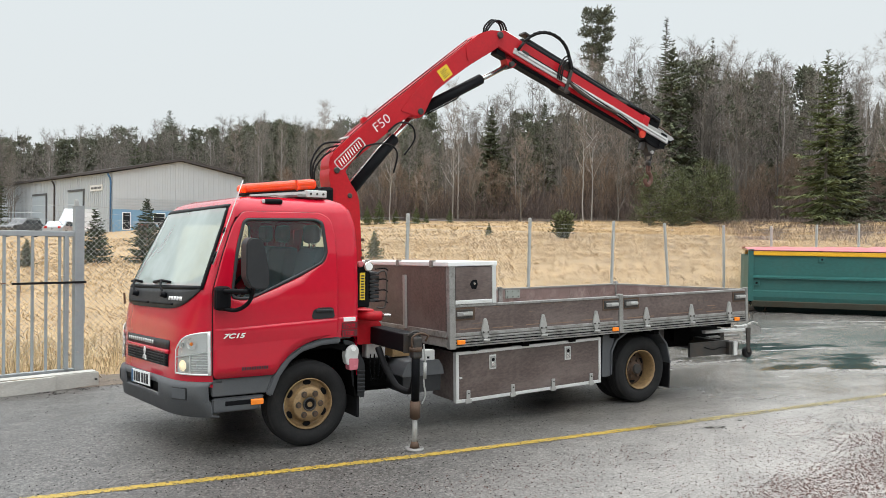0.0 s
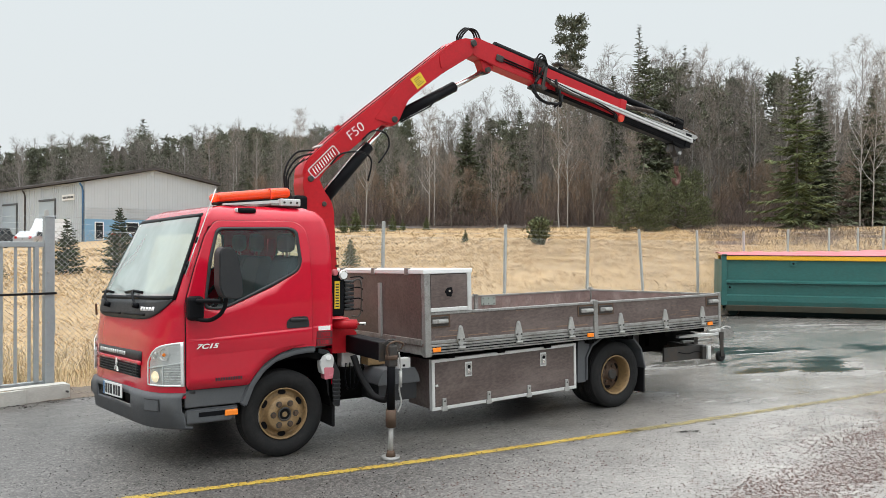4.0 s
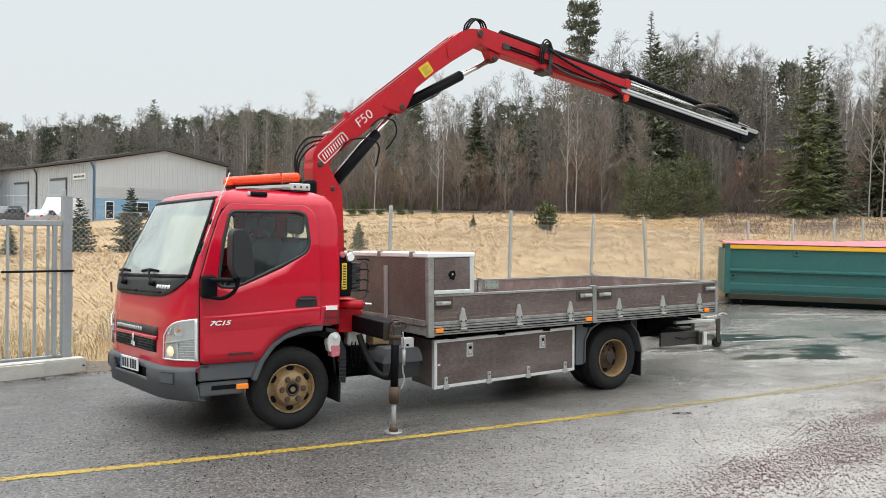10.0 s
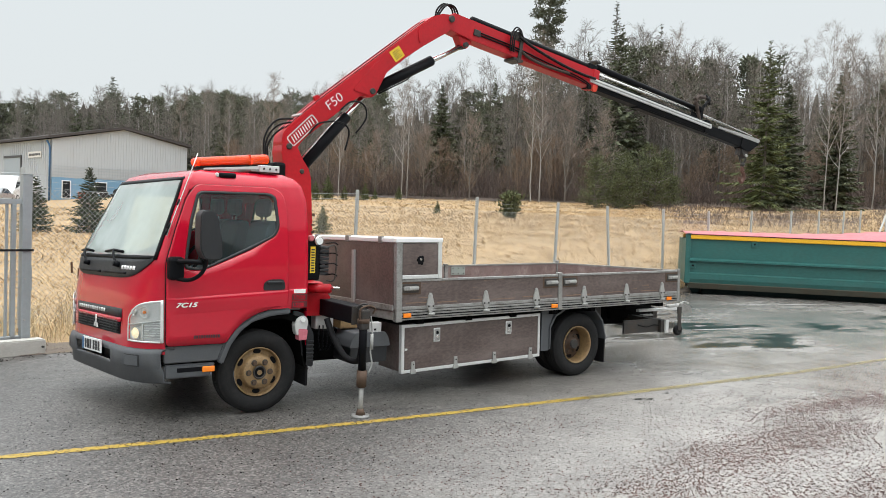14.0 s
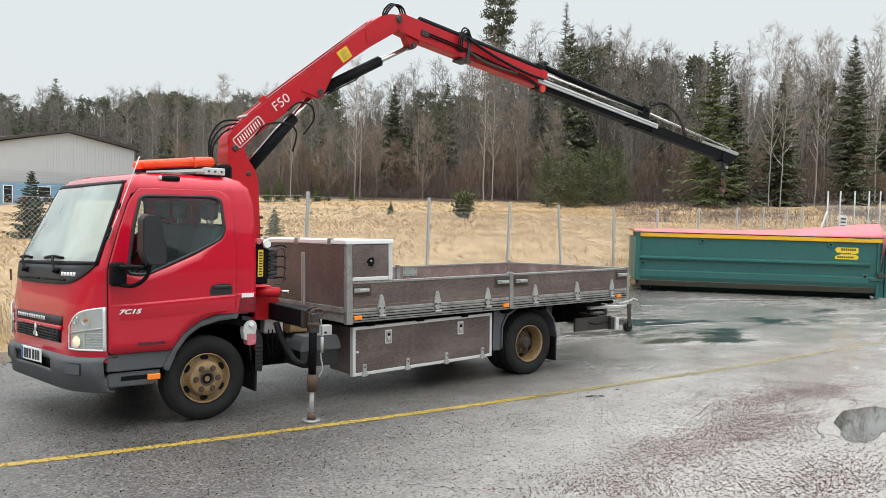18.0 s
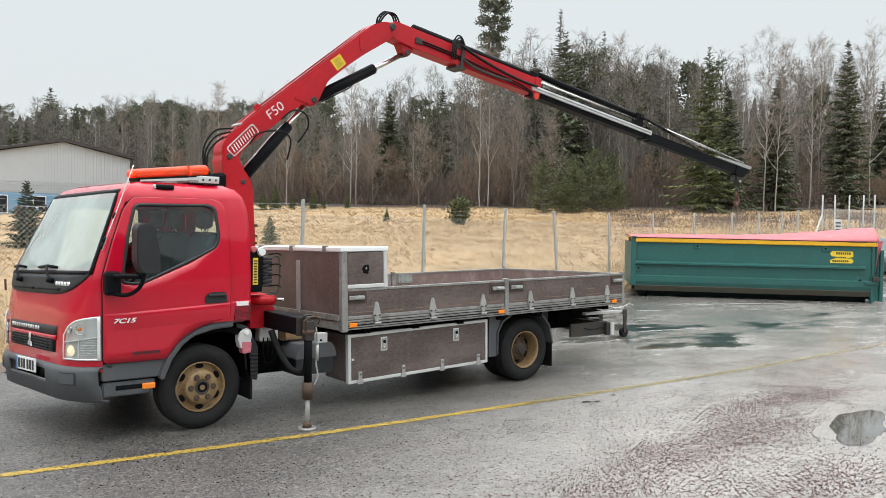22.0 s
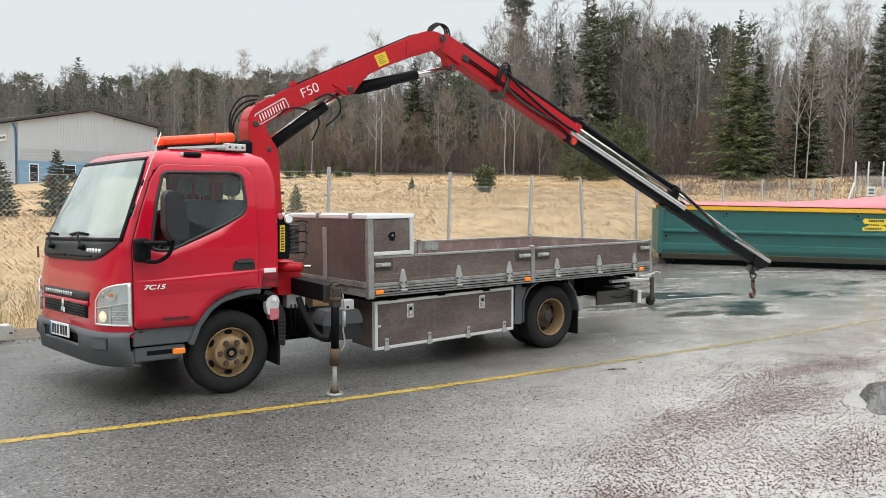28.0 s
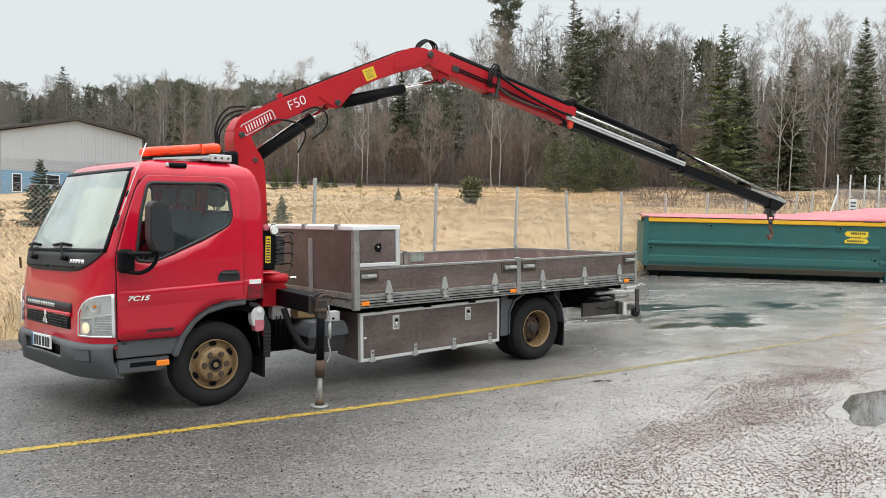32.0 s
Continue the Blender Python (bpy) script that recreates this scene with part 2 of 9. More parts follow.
def lens_mat(name, col, rough=0.12, emit=0.0):
    m = mat(name, col, rough, 0.0, 0.06, 20.0, coat=0.5)
    if emit > 0:
        p = m.node_tree.nodes["Principled BSDF"]
        p.inputs["Emission Color"].default_value = (*col, 1)
        p.inputs["Emission Strength"].default_value = emit
    return m


M_RED = mat("red_cab_paint", (0.51, 0.005, 0.025), 0.22, 0, 0.05, 1.6, 0.012, 260, 0.06, (0.28, 0.015, 0.018), coat=0.6, spec=0.3, rough_var=0.06)
M_REDC = mat("red_crane_paint", (0.46, 0.009, 0.017), 0.42, 0, 0.14, 3.0, 0.08, 120, 0.22, (0.12, 0.015, 0.014), coat=0.12, spec=0.3)
M_REDD = mat("orange_red_paint", (0.62, 0.05, 0.02), 0.42, 0, 0.12, 3.0, 0.06, 120)
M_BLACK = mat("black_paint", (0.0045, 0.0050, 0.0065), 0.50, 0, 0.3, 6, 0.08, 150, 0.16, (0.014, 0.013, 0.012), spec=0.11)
# shade under the truck put into the colour: near black, almost no gloss
M_UNDER = mat("shade_black_underside", (0.0035, 0.0035, 0.0035), 0.9, 0, 0.4, 6, 0.1, 90, spec=0.05)
M_RUBBER = mat("black_rubber", (0.008, 0.008, 0.009), 0.6, 0, 0.25, 8, 0.15, 200, 0.3, (0.03, 0.028, 0.025), spec=0.2)
M_TYRE = mat("tyre_rubber", (0.014, 0.014, 0.0145), 0.8, 0, 0.2, 10, 0.25, 160, 0.45, (0.038, 0.034, 0.031), spec=0.25)
M_PLASTIC = mat("grey_plastic", (0.078, 0.083, 0.090), 0.55, 0, 0.12, 5, 0.12, 400, 0.25, (0.12, 0.11, 0.10))
M_DKPLASTIC = mat("dark_plastic", (0.015, 0.0165, 0.019), 0.5, 0, 0.15, 6, 0.12, 400, 0.2, (0.06, 0.055, 0.05))
M_ALU = mat("weathered_aluminium", (0.30, 0.298, 0.285), 0.45, 0.35, 0.3, 7, 0.12, 120, 0.85, (0.09, 0.082, 0.072))
M_ALUW = mat("pale_aluminium", (0.66, 0.67, 0.66), 0.4, 0.35, 0.1, 6, 0.08, 120, 0.25, (0.3, 0.28, 0.25))
M_GALV = mat("galvanised_steel", (0.38, 0.38, 0.365), 0.52, 0.25, 0.22, 14, 0.1, 90, 0.15, (0.2, 0.2, 0.2))
M_LATCHIN = mat("grey_green_steel", (0.30, 0.34, 0.31), 0.55, 0.15, 0.2, 14, 0.1, 90, 0.3, (0.18, 0.17, 0.15))
M_STEEL = mat("bright_steel_rod", (0.72, 0.72, 0.70), 0.16, 0.95, 0.06, 20)
M_DKSTEEL = mat("worn_dark_steel", (0.05, 0.048, 0.046), 0.5, 0.4, 0.3, 9, 0.2, 120, 0.5, (0.12, 0.075, 0.045))
M_RUST = mat("rusty_steel", (0.095, 0.060, 0.040), 0.75, 0.2, 0.35, 14, 0.3, 120, 0.4, (0.05, 0.03, 0.022))
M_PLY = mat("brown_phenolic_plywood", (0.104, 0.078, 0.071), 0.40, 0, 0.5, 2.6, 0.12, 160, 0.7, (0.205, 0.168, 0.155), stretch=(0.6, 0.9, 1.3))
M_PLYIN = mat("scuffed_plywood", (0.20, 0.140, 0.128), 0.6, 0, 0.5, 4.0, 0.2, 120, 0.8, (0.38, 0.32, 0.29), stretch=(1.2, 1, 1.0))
M_RIM = mat("ochre_wheel_paint", (0.27, 0.175, 0.082), 0.55, 0.1, 0.4, 16, 0.25, 90, 0.9, (0.075, 0.046, 0.028))
M_WHITE = mat("white_paint", (0.78, 0.79, 0.78), 0.4, 0, 0.05, 8, 0.03, 120, 0.12, (0.5, 0.48, 0.45))
M_LETTER = mat("white_lettering", (0.82, 0.80, 0.80), 0.45, 0, 0.04, 10)
M_DKLETTER = mat("dark_lettering", (0.10, 0.012, 0.016), 0.5, 0, 0.1, 10)
M_BLKLETTER = mat("black_lettering", (0.02, 0.02, 0.025), 0.5, 0, 0.1, 10)
M_YELLOW = mat("yellow_sticker", (0.78, 0.56, 0.03), 0.4, 0, 0.08, 20, 0, 80, 0.15, (0.4, 0.3, 0.06))
M_GLASS = glass("windscreen_glass", (0.78, 0.86, 0.84), 2.2, sky_film=0.60)
M_SGLASS = glass("side_glass", (0.80, 0.87, 0.87), 1.62)
M_LAMP = glass("lamp_cover", (0.92, 0.94, 0.94), 1.5)
M_REFL = mat("lamp_reflector", (0.80, 0.81, 0.80), 0.18, 0.6, 0.06, 30)
M_CHROME = mat("pale_lamp_chrome", (0.80, 0.81, 0.81), 0.22, 0.25, 0.05, 30, coat=0.5)
M_LAMPON = lens_mat("lit_lamp_bulb", (0.98, 0.84, 0.60), 0.2, 0.5)
M_AMBER = lens_mat("amber_lens", (0.85, 0.22, 0.012), 0.2, 0.12)
def clear_lens(name, col, tint, share):
    """Tinted plastic that lets part of the light through."""
    m = lens_mat(name, col, 0.16)
    nt = m.node_tree
    tr = nt.nodes.new("ShaderNodeBsdfTransparent")
    tr.inputs["Color"].default_value = (*tint, 1)
    mx = nt.nodes.new("ShaderNodeMixShader")
    mx.inputs["Fac"].default_value = share
    nt.links.new(nt.nodes["Principled BSDF"].outputs[0], mx.inputs[1])
    nt.links.new(tr.outputs[0], mx.inputs[2])
    nt.links.new(mx.outputs[0], nt.nodes["Material Output"].inputs["Surface"])
    return m


M_BEACON = clear_lens("orange_beacon_lens", (0.86, 0.085, 0.012), (1.0, 0.42, 0.06), 0.36)
M_FLASH = lens_mat("beacon_bulb", (1.0, 0.66, 0.26), 0.3, 42.0)
M_ORANGE = mat("orange_plastic", (0.72, 0.075, 0.010), 0.45, 0, 0.08, 20)
M_REDLENS = lens_mat("red_lens", (0.5, 0.01, 0.01), 0.2)
M_SEAT = mat("blue_grey_seat_cloth", (0.125, 0.185, 0.205), 0.9, 0, 0.2, 10, 0.2, 300)
M_CABIN = mat("cabin_lining", (0.22, 0.225, 0.23), 0.8, 0, 0.12, 4)
M_FLUID = mat("pink_washer_fluid", (0.55, 0.16, 0.20), 0.25, 0, 0.08, 10)
M_BOTTLE = mat("milky_plastic", (0.55, 0.55, 0.54), 0.4, 0, 0.08, 10)
M_CONT = mat("green_container_paint", (0.018, 0.105, 0.095), 0.48, 0, 0.2, 1.2, 0.12, 60, 0.35, (0.06, 0.085, 0.07), stretch=(0.7, 1, 1.5))
# green darkened to carry the shade beneath the container
M_CONTD = mat("shade_darkened_green_steel", (0.006, 0.018, 0.017), 0.7, 0, 0.3, 2, 0.15, 60, 0.45, (0.02, 0.016, 0.012), spec=0.2)
M_CYEL = mat("orange_yellow_paint", (0.80, 0.42, 0.015), 0.45, 0, 0.1, 3, 0.05, 80, 0.15, (0.4, 0.22, 0.04))
M_TARP = mat("red_tarpaulin", (0.47, 0.105, 0.12), 0.42, 0, 0.14, 3, 0.15, 25, 0.25, (0.7, 0.35, 0.36))
M_CLAD = mat("pale_grey_cladding", (0.49, 0.52, 0.55), 0.5, 0.05, 0.05, 1.2)
M_CLADB = mat("blue_cladding", (0.17, 0.32, 0.47), 0.5, 0, 0.08, 1.2)
M_ROOF = mat("dark_brown_roofing", (0.05, 0.043, 0.042), 0.6, 0, 0.15, 1)
M_BLUEPIPE = mat("blue_pipe_paint", (0.05, 0.14, 0.28), 0.5, 0, 0.1, 4)
M_DOORGREY = mat("grey_door_paint", (0.36, 0.42, 0.47), 0.5, 0, 0.06, 3)
M_CARWHITE = mat("white_car_paint", (0.72, 0.74, 0.76), 0.3, 0, 0.04, 3, coat=0.6)
M_CARDARK = mat("dark_car_paint", (0.03, 0.033, 0.037), 0.3, 0, 0.1, 3, coat=0.6)
M_CARSILVER = mat("silver_car_paint", (0.35, 0.37, 0.39), 0.3, 0.4, 0.05, 3, coat=0.6)
M_DKGLASS = mat("dark_window_glass", (0.02, 0.024, 0.028), 0.08, 0, 0.2, 3)


# ground materials
def asphalt_mat():
    m = bpy.data.materials.new("wet_asphalt")
    m.use_nodes = True
    nt = m.node_tree
    p = nt.nodes["Principled BSDF"]
    tc = nt.nodes.new("ShaderNodeTexCoord")

    def noise_node(scale, detail, rough=0.6, vec=None):
        n = nt.nodes.new("ShaderNodeTexNoise")
        n.inputs["Scale"].default_value, n.inputs["Detail"].default_value, n.inputs["Roughness"].default_value = scale, detail, rough
        nt.links.new(vec or tc.outputs["Object"], n.inputs["Vector"])
        return n

    def ramp_node(fac, *stops):
        r = nt.nodes.new("ShaderNodeValToRGB")
        while len(r.color_ramp.elements) < len(stops):
            r.color_ramp.elements.new(0.5)
        for e, (pos, c) in zip(r.color_ramp.elements, stops):
            e.position, e.color = pos, (*c, 1) if isinstance(c, tuple) else (c, c, c, 1)
        nt.links.new(fac, r.inputs["Fac"])
        return r

    big = noise_node(0.22, 5, 0.6)
    mid = noise_node(1.7, 6, 0.7)
    fine = noise_node(95, 4, 0.7)
    vor = nt.nodes.new("ShaderNodeTexVoronoi")
    vor.inputs["Scale"].default_value = 120
    nt.links.new(tc.outputs["Object"], vor.inputs["Vector"])
    grains = nt.nodes.new("ShaderNodeTexVoronoi")
    grains.inputs["Scale"].default_value = 75
    nt.links.new(tc.outputs["Object"], grains.inputs["Vector"])
    gsep = nt.nodes.new("ShaderNodeSeparateColor")
    nt.links.new(grains.outputs["Color"], gsep.inputs[0])
    gmix = nt.nodes.new("ShaderNodeMath")
    gmix.operation = "MULTIPLY_ADD"
    gmix.inputs[1].default_value = 0.55
    fsc = nt.nodes.new("ShaderNodeMath")
    fsc.operation = "MULTIPLY"
    fsc.inputs[1].default_value = 0.45
    nt.links.new(fine.outputs["Fac"], fsc.inputs[0])
    nt.links.new(gsep.outputs[0], gmix.inputs[0])
    nt.links.new(fsc.outputs[0], gmix.inputs[2])
    base = ramp_node(gmix.outputs[0], (0.18, (0.011, 0.010, 0.010)), (0.46, (0.061, 0.057, 0.053)), (0.66, (0.113, 0.107, 0.099)), (0.82, (0.23, 0.218, 0.20)))
    patch = ramp_node(mid.outputs["Fac"], (0.35, 0.75), (0.7, 1.2))
    mul = nt.nodes.new("ShaderNodeMixRGB")
    mul.blend_type = "MULTIPLY"
    mul.inputs["Fac"].default_value = 1.0
    nt.links.new(base.outputs["Color"], mul.inputs["Color1"])
    nt.links.new(patch.outputs["Color"], mul.inputs["Color2"])
    # sky sheen of the wet far yard, put into the base colour as a pale tone
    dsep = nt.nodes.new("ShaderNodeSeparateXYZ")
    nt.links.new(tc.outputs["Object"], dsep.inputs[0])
    sky_sheen = nt.nodes.new("ShaderNodeMapRange")
    sky_sheen.inputs["From Min"].default_value, sky_sheen.inputs["From Max"].default_value = 2.2, 7.0
    sky_sheen.inputs["To Min"].default_value, sky_sheen.inputs["To Max"].default_value = 0.0, 0.85
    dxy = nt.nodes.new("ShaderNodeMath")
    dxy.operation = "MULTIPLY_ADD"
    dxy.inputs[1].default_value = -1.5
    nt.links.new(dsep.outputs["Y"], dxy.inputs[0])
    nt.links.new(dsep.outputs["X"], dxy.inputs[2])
    nt.links.new(dxy.outputs[0], sky_sheen.inputs["Value"])
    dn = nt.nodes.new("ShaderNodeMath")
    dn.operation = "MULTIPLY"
    nt.links.new(sky_sheen.outputs[0], dn.inputs[0])
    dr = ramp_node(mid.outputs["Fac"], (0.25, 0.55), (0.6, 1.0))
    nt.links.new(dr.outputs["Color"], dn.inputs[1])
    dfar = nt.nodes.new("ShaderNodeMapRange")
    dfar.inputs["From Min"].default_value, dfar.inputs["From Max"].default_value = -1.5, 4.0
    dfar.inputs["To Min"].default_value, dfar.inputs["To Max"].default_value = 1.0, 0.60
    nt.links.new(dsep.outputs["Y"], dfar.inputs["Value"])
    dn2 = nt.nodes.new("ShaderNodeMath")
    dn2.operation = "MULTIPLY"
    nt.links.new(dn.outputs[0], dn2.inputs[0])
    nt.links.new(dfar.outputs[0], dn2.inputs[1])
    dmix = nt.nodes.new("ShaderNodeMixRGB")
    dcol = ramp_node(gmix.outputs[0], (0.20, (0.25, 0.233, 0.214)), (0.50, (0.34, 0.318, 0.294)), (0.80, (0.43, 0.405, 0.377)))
    # the pale tone thins out again on the near side of the yard
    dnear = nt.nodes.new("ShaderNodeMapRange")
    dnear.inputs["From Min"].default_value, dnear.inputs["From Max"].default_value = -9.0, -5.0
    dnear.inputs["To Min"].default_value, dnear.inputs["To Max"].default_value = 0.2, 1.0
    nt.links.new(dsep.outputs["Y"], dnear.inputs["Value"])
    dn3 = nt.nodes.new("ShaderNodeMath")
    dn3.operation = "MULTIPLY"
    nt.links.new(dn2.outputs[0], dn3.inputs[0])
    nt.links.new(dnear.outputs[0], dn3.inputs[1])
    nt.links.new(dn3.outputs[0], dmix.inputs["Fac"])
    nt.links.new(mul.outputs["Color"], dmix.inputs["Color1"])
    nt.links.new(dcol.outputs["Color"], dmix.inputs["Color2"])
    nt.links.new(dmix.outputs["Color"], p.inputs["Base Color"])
    # wet film: large patches of standing water, broken at a finer scale
    mapping = nt.nodes.new("ShaderNodeMapping")
    mapping.inputs["Scale"].default_value = (0.6, 1.5, 1)
    mapping.inputs["Rotation"].default_value = (0, 0, 0.5)
    nt.links.new(tc.outputs["Object"], mapping.inputs["Vector"])
    wet_n = noise_node(0.5, 6, 0.62, mapping.outputs[0])
    # the yard drains to its far corner, where the film of water is thicker
    sep = nt.nodes.new("ShaderNodeSeparateXYZ")
    nt.links.new(tc.outputs["Object"], sep.inputs[0])
    slope = nt.nodes.new("ShaderNodeMapRange")
    slope.inputs["From Min"].default_value, slope.inputs["From Max"].default_value = 2.0, 7.5
    slope.inputs["To Min"].default_value, slope.inputs["To Max"].default_value = 0.13, -0.12
    nt.links.new(sep.outputs["X"], slope.inputs["Value"])
    wet_s = nt.nodes.new("ShaderNodeMath")
    wet_s.operation = "ADD"
    nt.links.new(wet_n.outputs["Fac"], wet_s.inputs[0])
    nt.links.new(slope.outputs[0], wet_s.inputs[1])
    # standing water in the dips of the far yard
    pmap = nt.nodes.new("ShaderNodeMapping")
    pmap.inputs["Scale"].default_value = (0.30, 0.75, 1)
    pmap.inputs["Rotation"].default_value = (0, 0, 0.42)
    nt.links.new(tc.outputs["Object"], pmap.inputs["Vector"])
    pool_n = noise_node(1.0, 8, 0.66, pmap.outputs[0])
    zone = nt.nodes.new("ShaderNodeMapping")
    zone.inputs["Location"].default_value = (-10.6 / 5.6, -2.0 / 2.6, 0)
    zone.inputs["Scale"].default_value = (1 / 5.6, 1 / 2.6, 0)
    nt.links.new(tc.outputs["Object"], zone.inputs["Vector"])
    zlen = nt.nodes.new("ShaderNodeVectorMath")
    zlen.operation = "LENGTH"
    nt.links.new(zone.outputs[0], zlen.inputs[0])
    zfall = nt.nodes.new("ShaderNodeMapRange")
    zfall.inputs["From Min"].default_value, zfall.inputs["From Max"].default_value = 0.3, 1.15
    zfall.inputs["To Min"].default_value, zfall.inputs["To Max"].default_value = 0.045, -0.16
    nt.links.new(zlen.outputs["Value"], zfall.inputs["Value"])
    pool = nt.nodes.new("ShaderNodeMath")
    nt.links.new(pool_n.outputs["Fac"], pool.inputs[0])
    nt.links.new(zfall.outputs[0], pool.inputs[1])
    pool_m = ramp_node(pool.outputs[0], (0.515, 0.0), (0.57, 1.0))
    wet_p = nt.nodes.new("ShaderNodeMath")
    wet_p.operation = "MULTIPLY_ADD"
    wet_p.inputs[1].default_value = -0.5
    nt.links.new(pool_m.outputs["Color"], wet_p.inputs[0])
    nt.links.new(wet_s.outputs[0], wet_p.inputs[2])
    wet = wet_p.outputs[0]
    pmix = nt.nodes.new("ShaderNodeMixRGB")
    pmix.inputs["Color2"].default_value = (0.030, 0.030, 0.029, 1)
    nt.links.new(pool_m.outputs["Color"], pmix.inputs["Fac"])
    nt.links.new(dmix.outputs["Color"], pmix.inputs["Color1"])
    nt.links.new(pmix.outputs["Color"], p.inputs["Base Color"])
    rough = ramp_node(wet, (0.10, 0.03), (0.36, 0.12), (0.48, 0.24), (0.62, 0.42))
    add = nt.nodes.new("ShaderNodeMath")
    add.operation = "MULTIPLY_ADD"
    add.inputs[1].default_value = 0.12
    nt.links.new(fine.outputs["Fac"], add.inputs[0])
    nt.links.new(rough.outputs["Color"], add.inputs[2])
    nt.links.new(add.outputs[0], p.inputs["Roughness"])
    strength = ramp_node(wet, (0.10, 0.01), (0.36, 0.05), (0.50, 0.22), (0.62, 0.42))
    bp = nt.nodes.new("ShaderNodeBump")
    bp.inputs["Distance"].default_value = 0.006
    nt.links.new(strength.outputs["Color"], bp.inputs["Strength"])
    nt.links.new(vor.outputs["Distance"], bp.inputs["Height"])
    nt.links.new(bp.outputs[0], p.inputs["Normal"])
    p.inputs["Specular IOR Level"].default_value = 0.85
    return m


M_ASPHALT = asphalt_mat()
M_PUDDLE = mat("puddle_water", (0.085, 0.081, 0.073), 0.02, 0, 0.3, 3, 0.006, 14, rough_var=0.0, spec=1.0)
M_LINE = mat("worn_yellow_line", (0.44, 0.300, 0.045), 0.5, 0, 0.3, 42, 0.5, 110, 0.95, (0.09, 0.08, 0.06))
M_LINEF = mat("faded_yellow_line", (0.38, 0.31, 0.14), 0.4, 0, 0.3, 13, 0.4, 110, 1.0, (0.16, 0.15, 0.135))
M_LINEW = mat("worn_white_line", (0.5, 0.5, 0.49), 0.5, 0, 0.2, 9, 0.3, 110, 0.7, (0.06, 0.06, 0.06))
M_FIELD = mat("dry_grass_ground", (0.365, 0.252, 0.132), 0.95, 0, 0.42, 0.7, 0.9, 14, 0.45, (0.22, 0.15, 0.08))
M_VERGE = mat("gravel_verge", (0.13, 0.105, 0.085), 0.9, 0, 0.4, 6, 0.8, 40, 0.4, (0.25, 0.19, 0.10))
M_WOODFLOOR = mat("forest_floor", (0.13, 0.10, 0.08), 0.95, 0, 0.4, 0.5, 0.8, 8)


def leafy(name, col, var, spec=0.3):
    """Foliage and bark whose tint changes from piece to piece."""
    m = bpy.data.materials.new(name)
    m.use_nodes = True
    nt = m.node_tree
    p = nt.nodes["Principled BSDF"]
    g = nt.nodes.new("ShaderNodeNewGeometry")
    r = nt.nodes.new("ShaderNodeValToRGB")
    r.color_ramp.elements[0].color = (*[c * (1 - var) for c in col], 1)
    r.color_ramp.elements[1].color = (*[c * (1 + var) for c in col], 1)
    nt.links.new(g.outputs["Random Per Island"], r.inputs["Fac"])
    nt.links.new(r.outputs["Color"], p.inputs["Base Color"])
    p.inputs["Roughness"].default_value = 0.85
    p.inputs["Specular IOR Level"].default_value = spec
    return m


M_TWIG = leafy("brown_grey_twigs", (0.180, 0.161, 0.141), 0.5)
M_TWIGR = leafy("reddish_birch_twigs", (0.245, 0.205, 0.175), 0.4)
M_BARK = leafy("grey_bark", (0.165, 0.150, 0.134), 0.45)
M_BIRCH = leafy("white_birch_bark", (0.33, 0.315, 0.295), 0.3)
M_SPRUCE = leafy("dark_spruce_needles", (0.088, 0.100, 0.060), 0.5)
M_SPRUCEL = leafy("olive_spruce_needles", (0.098, 0.114, 0.048), 0.55)
M_PINE = leafy("pine_needles", (0.112, 0.122, 0.082), 0.4)
M_BUSH = leafy("green_bush_needles", (0.088, 0.098, 0.046), 0.65)
M_BRUSH = leafy("dry_brushwood", (0.135, 0.105, 0.093), 0.4)

M_GRIT = leafy("dark_grit", (0.024, 0.020, 0.020), 0.7, 0.1)
M_STONE = leafy("reddish_gravel_stones", (0.105, 0.058, 0.052), 0.75, 0.12)
M_STRAW = leafy("flattened_straw", (0.42, 0.300, 0.165), 0.55)
M_GRASS = leafy("bleached_grass_blades", (0.50, 0.40, 0.25), 0.4)
M_TUSSOCK = leafy("tussock_straw", (0.42, 0.300, 0.165), 0.5)
M_FIRDARK = leafy("dark_fir_needles", (0.045, 0.060, 0.035), 0.5)
M_RIDGE = mat("far_wood", (0.110, 0.100, 0.088), 0.95, 0, 0.35, 0.12, stretch=(1, 1, 0.25))
M_SIGN = mat("white_sign_sheet", (0.72, 0.72, 0.70), 0.4, 0, 0.05, 5)
M_WHEELALU = mat("alloy_wheel", (0.6, 0.61, 0.62), 0.3, 0.7, 0.08, 8)
M_WIRE = mat("fence_wire", (0.36, 0.37, 0.375), 0.5, 0.55, 0.2, 20)
M_FILM = mat("tyre_heap_rubber", (0.03, 0.03, 0.031), 0.7, 0, 0.3, 3)
M_POST = mat("weathered_post", (0.42, 0.43, 0.42), 0.7, 0.1, 0.2, 8, 0.2, 60, 0.35, (0.2, 0.2, 0.19))
M_GATE = mat("galvanised_gate", (0.34, 0.37, 0.38), 0.55, 0.25, 0.14, 10, 0.08, 90, 0.2, (0.22, 0.23, 0.23))
M_STRAP = mat("faded_strap", (0.18, 0.09, 0.07), 0.7, 0, 0.2, 12)
M_BEAM = mat("worn_metal_beam", (0.52, 0.51, 0.47), 0.55, 0.15, 0.18, 5, 0.2, 60, 0.5, (0.28, 0.25, 0.21), stretch=(0.5, 1, 1.5))
M_GRASSY = mat("dry_stalk", (0.38, 0.28, 0.14), 0.85, 0, 0.2, 20)
M_CATTAIL = mat("bulrush_brown", (0.10, 0.05, 0.028), 0.95, 0, 0.3, 40, 0.4, 300)
